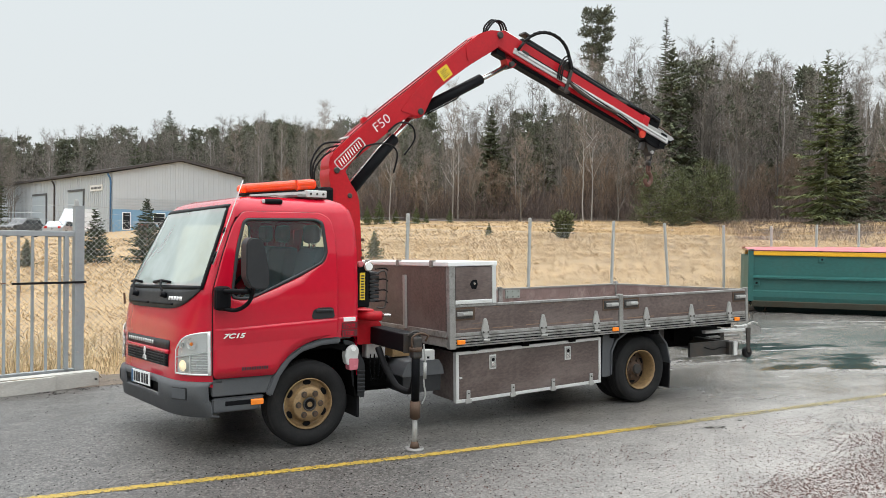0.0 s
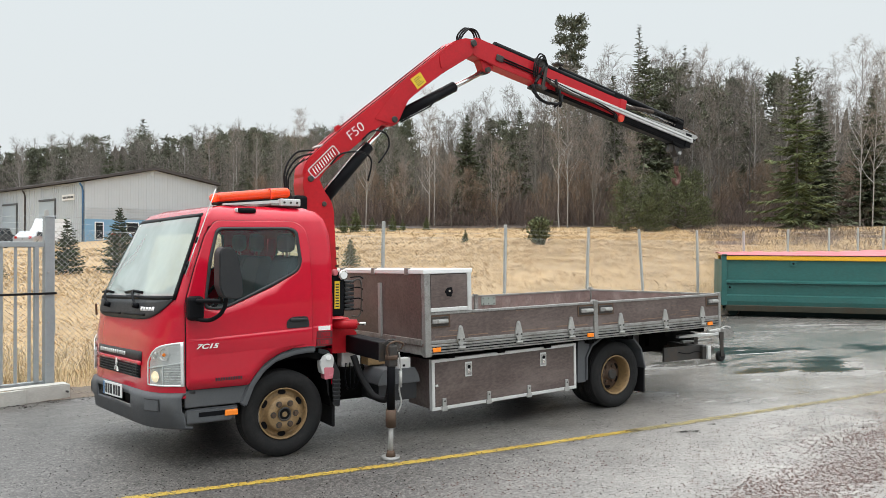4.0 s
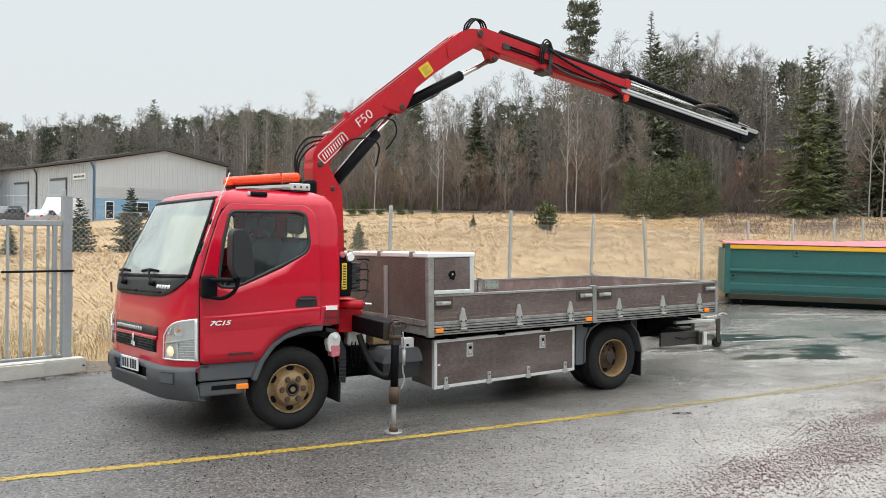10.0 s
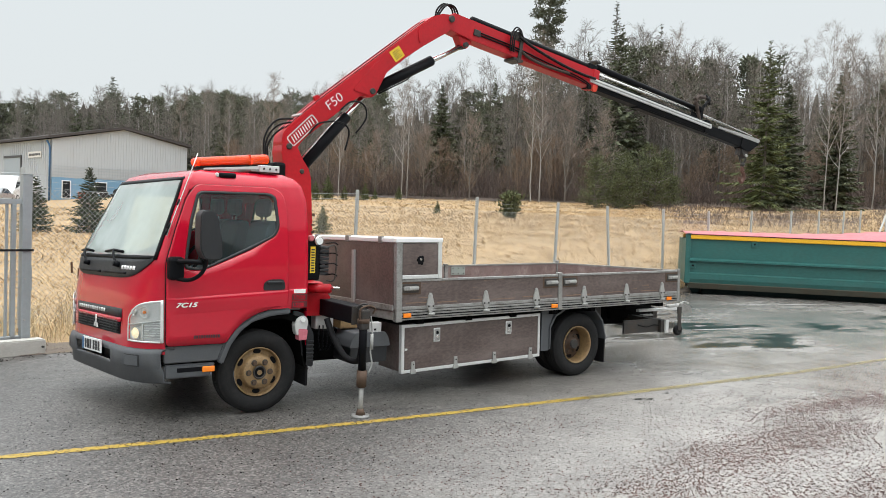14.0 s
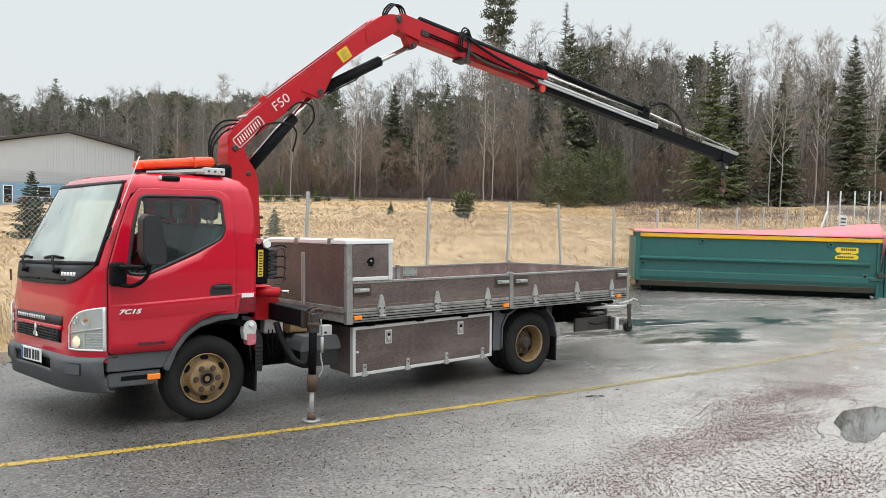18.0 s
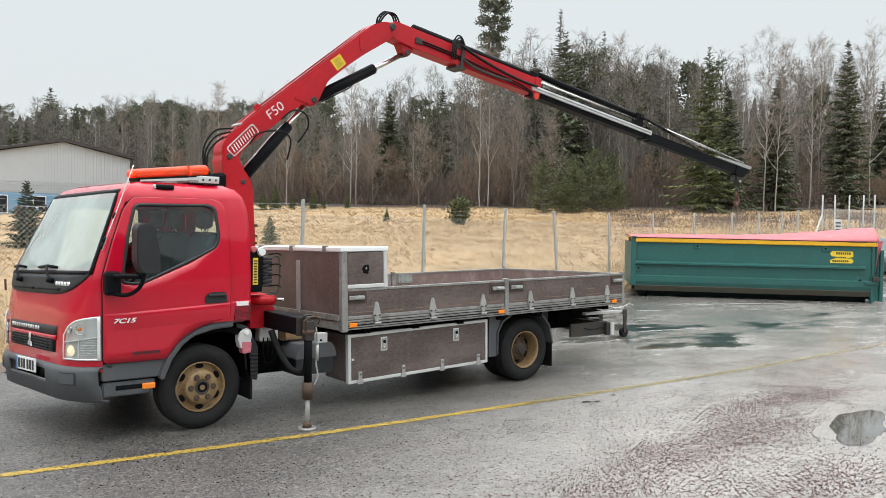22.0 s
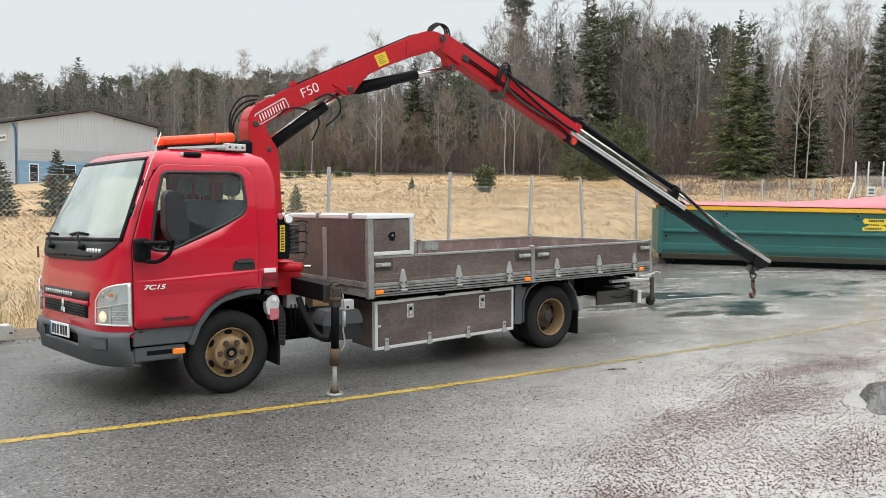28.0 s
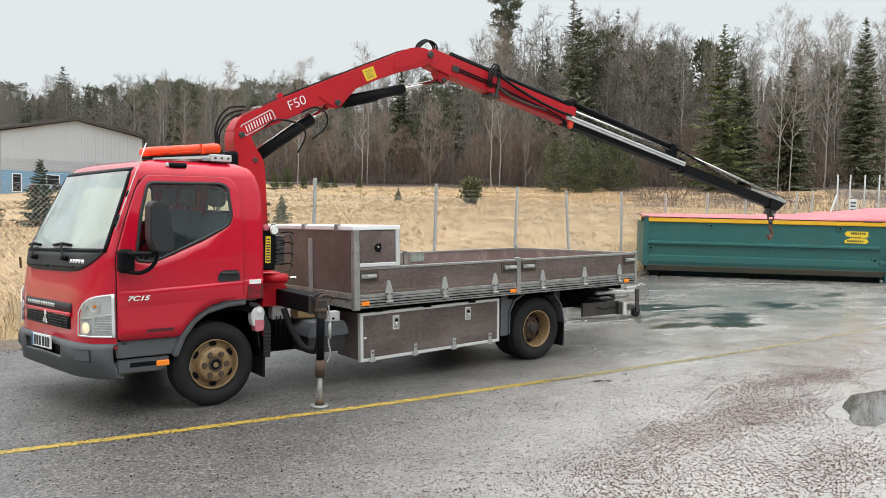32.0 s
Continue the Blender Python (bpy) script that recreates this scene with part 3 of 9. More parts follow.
M_CONTRUST = mat("rust_stained_green", (0.075, 0.075, 0.055), 0.7, 0, 0.35, 3, 0.2, 60, 0.6, (0.10, 0.055, 0.03))
M_CARSLATE = mat("slate_car_paint", (0.06, 0.07, 0.078), 0.3, 0.2, 0.06, 3, coat=0.6)
M_CLADW = mat("whitish_cladding", (0.45, 0.49, 0.525), 0.5, 0.05, 0.05, 1.2)
M_SLEEVE = mat("muddy_hose_sleeve", (0.055, 0.038, 0.030), 0.8, 0, 0.4, 30, 0.5, 120)
M_HOOK = mat("red_brown_hook", (0.12, 0.055, 0.04), 0.6, 0.1, 0.35, 30, 0.2, 120)
M_SHRUB = leafy("light_brown_shrub_twigs", (0.21, 0.155, 0.115), 0.45)
M_SCUFF = mat("bare_scuffed_wood", (0.25, 0.165, 0.115), 0.75, 0, 0.4, 14, 0.3, 120, 0.8, (0.09, 0.06, 0.05), stretch=(0.4, 1, 2))


# ---- light-weight meshes for plants, wire and stones ----
class Geo:
    """Collects triangles as arrays."""

    def __init__(self):
        self.v, self.f, self.n = [], [], 0

    def add(self, v, f):
        v, f = np.asarray(v, float).reshape(-1, 3), np.asarray(f, int).reshape(-1, 3)
        self.v.append(v)
        self.f.append(f + self.n)
        self.n += len(v)

    def stick(self, pts, r0, r1, n=4):
        pts = np.asarray(pts, float)
        k = len(pts)
        d = np.gradient(pts, axis=0)
        d /= np.linalg.norm(d, axis=1)[:, None] + 1e-9
        ref = np.array([0.31, 0.95, 0.07]) if abs(d[0, 1]) < 0.8 else np.array([1.0, 0.1, 0.0])
        u = np.cross(d, ref)
        u /= np.linalg.norm(u, axis=1)[:, None] + 1e-9
        w = np.cross(d, u)
        r = np.linspace(r0, r1, k)[:, None, None]
        a = np.arange(n) * 2 * math.pi / n
        ring = pts[:, None, :] + r * (np.cos(a)[None, :, None] * u[:, None, :] + np.sin(a)[None, :, None] * w[:, None, :])
        i, j = np.meshgrid(np.arange(k - 1), np.arange(n), indexing="ij")
        a0, a1 = i * n + j, i * n + (j + 1) % n
        b0, b1 = a0 + n, a1 + n
        f = np.concatenate([np.stack([a0, a1, b1], -1).reshape(-1, 3), np.stack([a0, b1, b0], -1).reshape(-1, 3)])
        self.add(ring, f)

    def kites(self, p, q, w, rng, mid=0.45):
        """Pointed leaves or sprays from p to q, w wide."""
        p, q = np.asarray(p, float), np.asarray(q, float)
        w = np.broadcast_to(np.asarray(w, float), (len(p),))[:, None]
        s = np.cross(q - p, rng.normal(size=p.shape))
        s /= np.linalg.norm(s, axis=1)[:, None] + 1e-9
        m = p + (q - p) * mid
        v = np.stack([p, m + s * w / 2, q, m - s * w / 2], 1)
        b = np.arange(len(p))[:, None] * 4
        self.add(v, np.concatenate([b + [[0, 1, 2]], b + [[0, 2, 3]]], 1))

    def placed(self, xyz, turn, size):
        v = np.concatenate(self.v) * size
        c, s = math.cos(turn), math.sin(turn)
        out = np.stack([v[:, 0] * c - v[:, 1] * s, v[:, 0] * s + v[:, 1] * c, v[:, 2]], 1) + np.asarray(xyz)
        return out, np.concatenate(self.f)

    def mesh(self, name, material, smooth=False):
        v, f = np.concatenate(self.v), np.concatenate(self.f)
        me = bpy.data.meshes.new(name)
        me.vertices.add(len(v))
        me.vertices.foreach_set("co", v.astype(np.float32).ravel())
        me.loops.add(len(f) * 3)
        me.loops.foreach_set("vertex_index", f.astype(np.int32).ravel())
        me.polygons.add(len(f))
        me.polygons.foreach_set("loop_start", (np.arange(len(f)) * 3).astype(np.int32))
        me.polygons.foreach_set("use_smooth", np.full(len(f), smooth))
        me.materials.append(material)
        me.update(calc_edges=True)
        return me


def geo_ob(name, g, material, parent=None, smooth=False):
    ob = new(name, g.mesh(name, material, smooth))
    if parent:
        ob.parent = parent
    return ob


# ---- terrain ----
def edge_y(x):
    """Where the asphalt ends, towards the field."""
    s = np.clip((np.asarray(x, float) + 0.6) / 4.0, 0, 1)
    s = s * s * (3 - 2 * s)
    wob = 0.10 * np.sin(np.asarray(x) * 2.1) + 0.06 * np.sin(np.asarray(x) * 5.3 + 1)
    return (4.02 + 0.19 * np.clip(np.asarray(x) + 1.2, -20, 0)) * (1 - s) + s * (5.45 + 0.135 * np.clip(np.asarray(x), 0, 60)) + wob


def terrain(x, y):
    x, y = np.asarray(x, float), np.asarray(y, float)
    s = np.clip((y - 7.5) / 10, 0, 1)
    s = s * s * (3 - 2 * s)
    z = (0.045 * np.clip(x, -40, 130) + 0.035 * np.clip(y, 0, 140) - 0.37) * s
    z = z - 0.020 * np.clip(y - 20, 0, 70) * np.clip((28 - x) / 18, 0, 1)
    z = z + 0.05 * np.sin(x * 0.7 + 1.3 * np.sin(y * 0.31)) * np.sin(y * 0.53 + 0.4) * s
    k = np.clip((y - edge_y(x) + 0.25) / 0.5, 0, 1)
    return z - 0.05 + 0.07 * k


def grid_sheet(name, xs, ys, zf, material):
    X, Y = np.meshgrid(xs, ys, indexing="ij")
    g = Geo()
    n, m = len(xs), len(ys)
    i, j = np.meshgrid(np.arange(n - 1), np.arange(m - 1), indexing="ij")
    a = (i * m + j).ravel()
    g.add(np.stack([X, Y, zf(X, Y)], -1), np.concatenate([np.stack([a, a + m, a + m + 1], 1), np.stack([a, a + m + 1, a + 1], 1)]))
    return geo_ob(name, g, material, smooth=True)


def spaced(*pieces):
    return np.unique(np.concatenate([np.linspace(a, b, n) for a, b, n in pieces]))


ground = grid_sheet("ground", spaced((-900, -30, 12), (-30, -8, 23), (-8, 22, 121), (22, 60, 60), (60, 140, 30), (140, 900, 10)),
                    spaced((-700, -30, 8), (-30, 3, 6), (3, 9, 41), (9, 40, 50), (40, 150, 50), (150, 900, 8)), terrain, M_FIELD)
tagged(ground, "dry straw-yellow field rising to the woods", "ground", kind="structure")

b = bmesh.new()
xs = list(np.linspace(-60, 80, 561))
top_e = [b.verts.new((x, float(edge_y(x)), 0.0)) for x in xs]
low_e = [b.verts.new((x, float(edge_y(x)) + 0.05, -0.07)) for x in xs]
top_f = [b.verts.new((x, -60.0, 0.0)) for x in xs]
for i in range(len(xs) - 1):
    b.faces.new((top_f[i], top_f[i + 1], top_e[i + 1], top_e[i]))
    b.faces.new((top_e[i], top_e[i + 1], low_e[i + 1], low_e[i]))
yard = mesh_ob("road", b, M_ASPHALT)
tagged(yard, "wet grey asphalt yard with a film of rain", "asphalt", kind="structure")

# gravel and leaf litter along the asphalt's edge
b = bmesh.new()
rows_v = []
for x in np.linspace(-9, 30, 196):
    e = float(edge_y(x))
    w = 0.55 + 0.12 * math.sin(x * 3.1) + 0.1 * math.sin(x * 7.7)
    rows_v.append([b.verts.new((x, e - 0.10 - 0.05 * math.sin(x * 9), 0.004)), b.verts.new((x, e + 0.04, 0.035)), b.verts.new((x, e + w, 0.045))])
for p, q in zip(rows_v, rows_v[1:]):
    for k in range(2):
        b.faces.new((p[k], q[k], q[k + 1], p[k + 1]))
verge = mesh_ob("verge", b, M_VERGE)
tagged(verge, "strip of grit and leaf litter beside the asphalt", "verge", kind="structure")

# painted lines
def line_strip(name, pts, w, material, label, wear=0.0, seed=1, z=0.004):
    rng = random.Random(seed)
    pts = spline([(x, y, z) for x, y in pts], 420)
    b = bmesh.new()
    prev = None
    lanes = 6
    chip = [rng.random() for _ in range(lanes)]
    for i, p in enumerate(pts):
        d = (pts[min(i + 1, len(pts) - 1)] - pts[max(i - 1, 0)]).normalized()
        s = Vector((-d.y, d.x, 0))
        row = [b.verts.new(p + s * (w * (k / lanes - 0.5) + rng.uniform(-0.006, 0.006)) + d * rng.uniform(-0.008, 0.008)) for k in range(lanes + 1)]
        if prev:
            for k in range(lanes):
                # the paint chips off in patches, first along its edges
                lose = 0.05 + wear * (0.4 + 0.6 * i / len(pts)) + (0.08 if k in (0, lanes - 1) else 0)
                chip[k] = 0.55 * chip[k] + 0.45 * rng.random()
                if chip[k] > 0.17 + 0.55 * lose:
                    b.faces.new((prev[k], row[k], row[k + 1], prev[k + 1]))
        prev = row
    ob = mesh_ob(name, b, material)
    tagged(ob, label, "road marking", kind="structure")
    return ob


line_strip("yellow_line", [(-7.5, 0.35), (-4.6, 0.02), (-2.18, -0.27), (0.66, -0.60), (3.3, -0.79)], 0.092, M_LINE, "worn yellow painted line on wet asphalt", 0.25)
line_strip("yellow_line", [(3.3, -0.79), (5.2, -0.88), (7.06, -0.95), (9.2, -0.94), (12, -0.93), (15, -0.90)], 0.11, M_LINEF, "faded yellow painted line on wet asphalt", 0.75)
line_strip("parking_line", [(9.0, 2.25), (10.4, 2.0)], 0.09, M_LINEW, "faint worn white parking line", 0.5, 2)
line_strip("parking_line", [(14.0, 4.9), (16.0, 4.3), (17.2, 3.7)], 0.09, M_LINEW, "faint worn white parking line", 0.5, 3)
line_strip("parking_line", [(11.0, 4.9), (12.6, 4.35), (13.6, 4.0)], 0.08, M_LINEW, "faint worn white parking line", 0.6, 4)


def puddle(cx, cy, rx, ry, turn, seed, label, z=0.0025):
    rng = random.Random(seed)
    ph = [rng.uniform(0, 6.28) for _ in range(6)]
    b = bmesh.new()
    n = 96
    vs = []
    for i in range(n):
        a = 2 * math.pi * i / n
        k = 1 + sum(0.12 / (1 + 0.6 * j) * math.sin((j + 2) * a + ph[j]) for j in range(6)) + 0.03 * math.sin(11 * a + ph[0]) * math.sin(5 * a + ph[2]) + 0.012 * math.sin(23 * a + ph[1])
        x, y = rx * k * math.cos(a), ry * k * math.sin(a)
        vs.append(b.verts.new((x, y, 0)))
    b.faces.new(vs)
    ob = mesh_ob("puddle", b, M_PUDDLE)
    ob.matrix_basis = pose(cx, cy, z, 0, 0, turn)
    tagged(ob, label, "puddle", group="puddles", kind="structure")
    return ob


puddle(5.18, -3.28, 0.74, 0.25, 18, 3, "clear puddle mirroring the sky and the trees")

# loose stones on the asphalt
nr = np.random.default_rng(7)


def stone_shape(rng):
    v = np.array([(1, 0, 0), (0, 1, 0), (-1, 0, 0), (0, -1, 0), (0, 0, 0.9)], float)
    v += rng.normal(scale=0.22, size=v.shape)
    f = [(0, 1, 4), (1, 2, 4), (2, 3, 4), (3, 0, 4), (2, 1, 0), (3, 2, 0)]
    return v, np.array(f)


STONES = [stone_shape(nr) for _ in range(12)]


def scatter_stones(name, pts, smin, smax, material, label):
    g = Geo()
    n = len(pts)
    size = smin * (smax / smin) ** nr.power(0.7, n)
    turn = nr.uniform(0, 6.28, n)
    which = nr.integers(0, len(STONES), n)
    for k, (v, f) in enumerate(STONES):
        sel = np.where(which == k)[0]
        c, s = np.cos(turn[sel])[:, None], np.sin(turn[sel])[:, None]
        sz = size[sel][:, None]
        x = (v[None, :, 0] * c - v[None, :, 1] * s) * sz + pts[sel, 0][:, None]
        y = (v[None, :, 0] * s + v[None, :, 1] * c) * sz + pts[sel, 1][:, None]
        z = v[None, :, 2] * sz * 0.75 + 0.003 + pts[sel, 2][:, None]
        ff = f[None] + (np.arange(len(sel)) * len(v))[:, None, None]
        g.add(np.stack([x, y, z], -1), ff)
    ob = geo_ob(name, g, material)
    tagged(ob, label, "gravel", kind="stuff")
    return ob


def clumped(x0, x1, y0, y1, n, blobs, base):
    """Points whose density follows soft blobs (x, y, rx, ry, weight)."""
    p = np.stack([nr.uniform(x0, x1, n), nr.uniform(y0, y1, n)], 1)
    d = np.full(n, base)
    for bx, by, rx, ry, w in blobs:
        d += w * np.exp(-(((p[:, 0] - bx) / rx) ** 2 + ((p[:, 1] - by) / ry) ** 2))
    patch = np.full(n, 0.35)
    for _ in range(70):
        bx, by, br, bw = nr.uniform(x0, x1), nr.uniform(y0, y1), nr.uniform(0.10, 0.55), nr.uniform(0.3, 1.0)
        patch += bw * np.exp(-(((p[:, 0] - bx) / (br * 1.6)) ** 2 + ((p[:, 1] - by) / br) ** 2))
    d *= np.clip(patch, 0, 1.3)
    d[((p[:, 0] - 5.15) / 0.72) ** 2 + ((p[:, 1] + 3.28) / 0.25) ** 2 < 1] = 0
    keep = nr.random(n) < d
    p = p[keep]
    return np.concatenate([p, np.zeros((len(p), 1))], 1)


red_blobs = [(4.1, -2.75, 0.9, 0.35, 0.8), (2.8, -2.95, 0.9, 0.4, 0.9), (1.9, -3.3, 0.9, 0.45, 0.9), (5.2, -2.2, 1.1, 0.2, 0.6), (6.4, -2.35, 0.8, 0.22, 0.7), (3.0, -4.0, 1.0, 0.25, 0.9), (1.0, -3.7, 0.8, 0.4, 0.8), (2.4, -3.7, 0.9, 0.3, 0.7)]
scatter_stones("gravel", clumped(-0.5, 8.5, -4.9, -1.2, 190000, red_blobs, 0.09), 0.0027, 0.0080, M_STONE, "scattered reddish-brown gritting stones on wet asphalt")
scatter_stones("grit", clumped(-6, 13, -4.9, 3.4, 240000, [(1, -1.8, 3.5, 1.0, 0.25), (7, -1.5, 3.0, 1.0, 0.35), (-2.5, -2.0, 2.5, 1.0, 0.25)], 0.15), 0.0026, 0.0078, M_GRIT, "sparse dark grit on wet asphalt")
vx = nr.uniform(-6, 16, 9000)
vy = edge_y(vx) + nr.normal(0.05, 0.22, 9000)
scatter_stones("roadside_grit", np.stack([vx, vy, np.where(vy > edge_y(vx), 0.03, 0.0)], 1), 0.004, 0.016, M_GRIT, "loose grit along the asphalt edge")

# ---- dry grass ----
def blades(n, x, y, h, lean, w, rng):
    """Bent blades; returns a Geo."""
    g = Geo()
    z = terrain(x, y) - 0.01
    a = rng.uniform(0, 6.28, n)
    d = np.stack([np.cos(a), np.sin(a), np.zeros(n)], 1)
    up = np.array([0, 0, 1.0])
    p0 = np.stack([x, y, z], 1)
    p1 = p0 + up * (h * 0.6 * np.cos(lean * 0.62))[:, None] + d * (h * 0.6 * np.sin(lean * 0.62))[:, None]
    p2 = p1 + up * (h * 0.4 * np.cos(lean * 1.3))[:, None] + d * (h * 0.4 * np.sin(lean * 1.3))[:, None] * 1.3
    s = np.stack([-np.sin(a + 0.5), np.cos(a + 0.5), np.zeros(n)], 1) * (w / 2)[:, None]
    v = np.stack([p0 - s, p0 + s, p1 - s * 0.8, p1 + s * 0.8, p2], 1)
    b = np.arange(n)[:, None] * 5
    g.add(v, np.concatenate([b + [[0, 1, 3]], b + [[0, 3, 2]], b + [[2, 3, 4]]], 1))
    return g


def tuft_xy(n, per, x0, x1, y0f, y1f, spread, rng):
    cx = rng.uniform(x0, x1, n)
    cy = y0f(cx) + (y1f(cx) - y0f(cx)) * rng.random(n) ** 1.3
    return np.repeat(cx, per) + rng.normal(0, spread, n * per), np.repeat(cy, per) + rng.normal(0, spread, n * per)


# tall reedy grass on both sides of the fence
x, y = tuft_xy(3400, 9, -10, 34, lambda q: edge_y(q) + 0.35, lambda q: edge_y(q) + 4.0, 0.07, nr)
n = len(x)
tall = 0.75 + 0.4 * np.sin(x * 0.9 + 1.0) + 0.3 * np.sin(x * 2.3)
g = blades(n, x, y, np.clip(tall, 0.35, 1.2) * nr.uniform(0.30, 0.75, n) * np.where(x > 3, 0.6, 1.0), nr.uniform(0.1, 1.3, n), nr.uniform(0.006, 0.012, n), nr)
tagged(geo_ob("tall_grass", g, M_GRASS), "tall bleached dry grass along the fence", "grass", kind="stuff")
# flattened straw across the field
x, y = tuft_xy(12500, 6, -14, 62, lambda q: edge_y(q) + 1.0, lambda q: 62 + 0 * q, 0.16, nr)
ok = (y < 62 - 0.45 * np.clip(x - 25, 0, 60))
x, y = x[ok], y[ok]
n = len(x)
far = np.clip((y - 8) / 30, 0, 1)
g = blades(n, x, y, nr.uniform(0.14, 0.36, n) * (1 + 0.4 * far), nr.uniform(1.3, 2.5, n), nr.uniform(0.012, 0.022, n) * (1 + 1.8 * far), nr)
tagged(geo_ob("field_grass", g, M_STRAW), "flattened straw-coloured winter grass", "grass", kind="stuff")

# matted tussocks, combed one way by the snow
x, y = tuft_xy(9500, 7, -12, 44, lambda q: edge_y(q) + 1.2, lambda q: 34 + 0 * q, 0.13, nr)
n = len(x)
g = blades(n, x, y, nr.uniform(0.18, 0.45, n), nr.uniform(1.35, 2.2, n), nr.uniform(0.009, 0.018, n) * (1 + 0.05 * np.clip(y - 8, 0, 30)), nr)
tagged(geo_ob("tussock_grass", g, M_TUSSOCK), "matted tussocks of brown and straw-pale winter grass", "grass", kind="stuff")

# ---- trees ----
def unit(v):
    return v / (np.linalg.norm(v) + 1e-9)


def bare_tree(seed, h, limbs=22, start=0.28, spread=0.24, droop=0.0, twigs=6, crook=0.02, stem=0.0072, fine=0.85):
    """A leafless tree: (trunk with limbs, twigs)."""
    rng = np.random.default_rng(seed)
    t, c = Geo(), Geo()
    k = 9
    path = np.zeros((k, 3))
    path[:, 2] = np.linspace(-0.3, h, k)
    path[1:, :2] = np.cumsum(rng.normal(scale=crook * h / 4, size=(k - 1, 2)), 0)
    t.stick(path, h * stem, 0.012, 5)
    P, Q, W = [], [], []
    for i in range(limbs):
        f = start + (0.97 - start) * (i / (limbs - 1)) ** 0.9
        base = np.array([np.interp(f * h, path[:, 2], path[:, j]) for j in range(3)])
        az = i * 2.39996 + rng.uniform(-0.4, 0.4)
        ln = h * (spread * (1 - f) + 0.07) * rng.uniform(0.7, 1.25)
        el = rng.uniform(0.55, 1.15)
        d = np.array([math.cos(az) * math.cos(el), math.sin(az) * math.cos(el), math.sin(el)])
        pts = [base]
        for s in range(3):
            d = unit(d + np.array([0, 0, 0.22]) + rng.normal(scale=0.12, size=3))
            pts.append(pts[-1] + d * ln / 3)
        pts = np.array(pts)
        t.stick(pts, 0.010 + h * 0.0021 * (1.15 - f), 0.006, 3)
        for j in range(7):
            s = rng.uniform(0.15, 1.0) * 3
            a = pts[min(int(s), 2)] + (pts[min(int(s), 2) + 1] - pts[min(int(s), 2)]) * (s - int(s) if s < 3 else 1)
            e = unit(unit(pts[-1] - pts[0]) + rng.normal(scale=0.55, size=3) + np.array([0, 0, 0.25 - droop * 0.5]))
            l2 = ln * rng.uniform(0.22, 0.42) + 0.25
            b2 = a + e * l2
            P.append(a), Q.append(b2), W.append(0.034 * fine)
            for m in range(twigs):
                a3 = a + (b2 - a) * rng.uniform(0.15, 1.0)
                e3 = unit(e + rng.normal(scale=0.55, size=3) + np.array([0, 0, 0.15 - droop]))
                P.append(a3), Q.append(a3 + e3 * rng.uniform(0.3, 0.75)), W.append(0.023 * fine)
    c.kites(P, Q, W, rng, 0.3)
    return t, c


def spruce_tree(seed, h, width=0.2, whorls=26, per=8, sprays=9, droop=0.35, gap=0.06, bare=0.04, w0=0.05, wk=0.16, ragged=0.5):
    rng = np.random.default_rng(seed)
    t, c = Geo(), Geo()
    t.stick([(0, 0, -0.3), (0.02, 0, h * 0.5), (0, 0, h)], h * 0.011, 0.01, 6)
    P, Q, W = [], [], []
    for i in range(whorls):
        f = bare + (1 - bare) * (i / (whorls - 1)) ** 0.92
        f = min(f, 0.985)
        for j in range(per):
            if rng.random() < gap:
                continue
            az = 2 * math.pi * (j + rng.uniform(-0.35, 0.35)) / per + i * 0.7
            R = h * width * (1 - f) ** 0.82 * rng.uniform(1.15 - ragged, 1.15) * (1 + 0.25 * ragged * math.sin(i * 1.7 + seed) + 0.3 * ragged * math.sin(j * 2.1 + seed + i * 0.45)) + 0.06 * h / 12 + 0.03
            z0 = f * h + rng.uniform(-0.9, 0.9) * h / whorls
            out = np.array([math.cos(az), math.sin(az), 0])
            side = np.array([-math.sin(az), math.cos(az), 0])
            dr = droop * (1.1 - f) - 0.35 * f
            for m in range(sprays):
                s = (m + rng.uniform(0.2, 0.9)) / sprays
                zz = z0 - dr * R * (s - 0.35 * s * s) + 0.10 * R * s ** 4
                a = out * R * s + np.array([0, 0, zz])
                ls = (0.16 * min(1.0, h / 8 + 0.2) + 0.22 * R * (1 - 0.6 * s)) * rng.uniform(0.7, 1.3) * min(1.0, 0.28 + 1.5 * (1 - f))
                for sg in (-1, 1):
                    q = a + out * ls * 0.75 + side * sg * ls * rng.uniform(0.45, 1.0) - np.array([0, 0, ls * rng.uniform(0.15, 0.6)])
                    P.append(a), Q.append(q), W.append(w0 + wk * ls)
    # leader
    for m in range(10):
        a = np.array([0, 0, h * (1 - 0.012 * m) - 0.02])
        P.append(a), Q.append(a + np.array([rng.normal(0, 0.09), rng.normal(0, 0.09), rng.uniform(0.02, 0.14)])), W.append(0.06)
    c.kites(P, Q, W, rng)
    return t, c


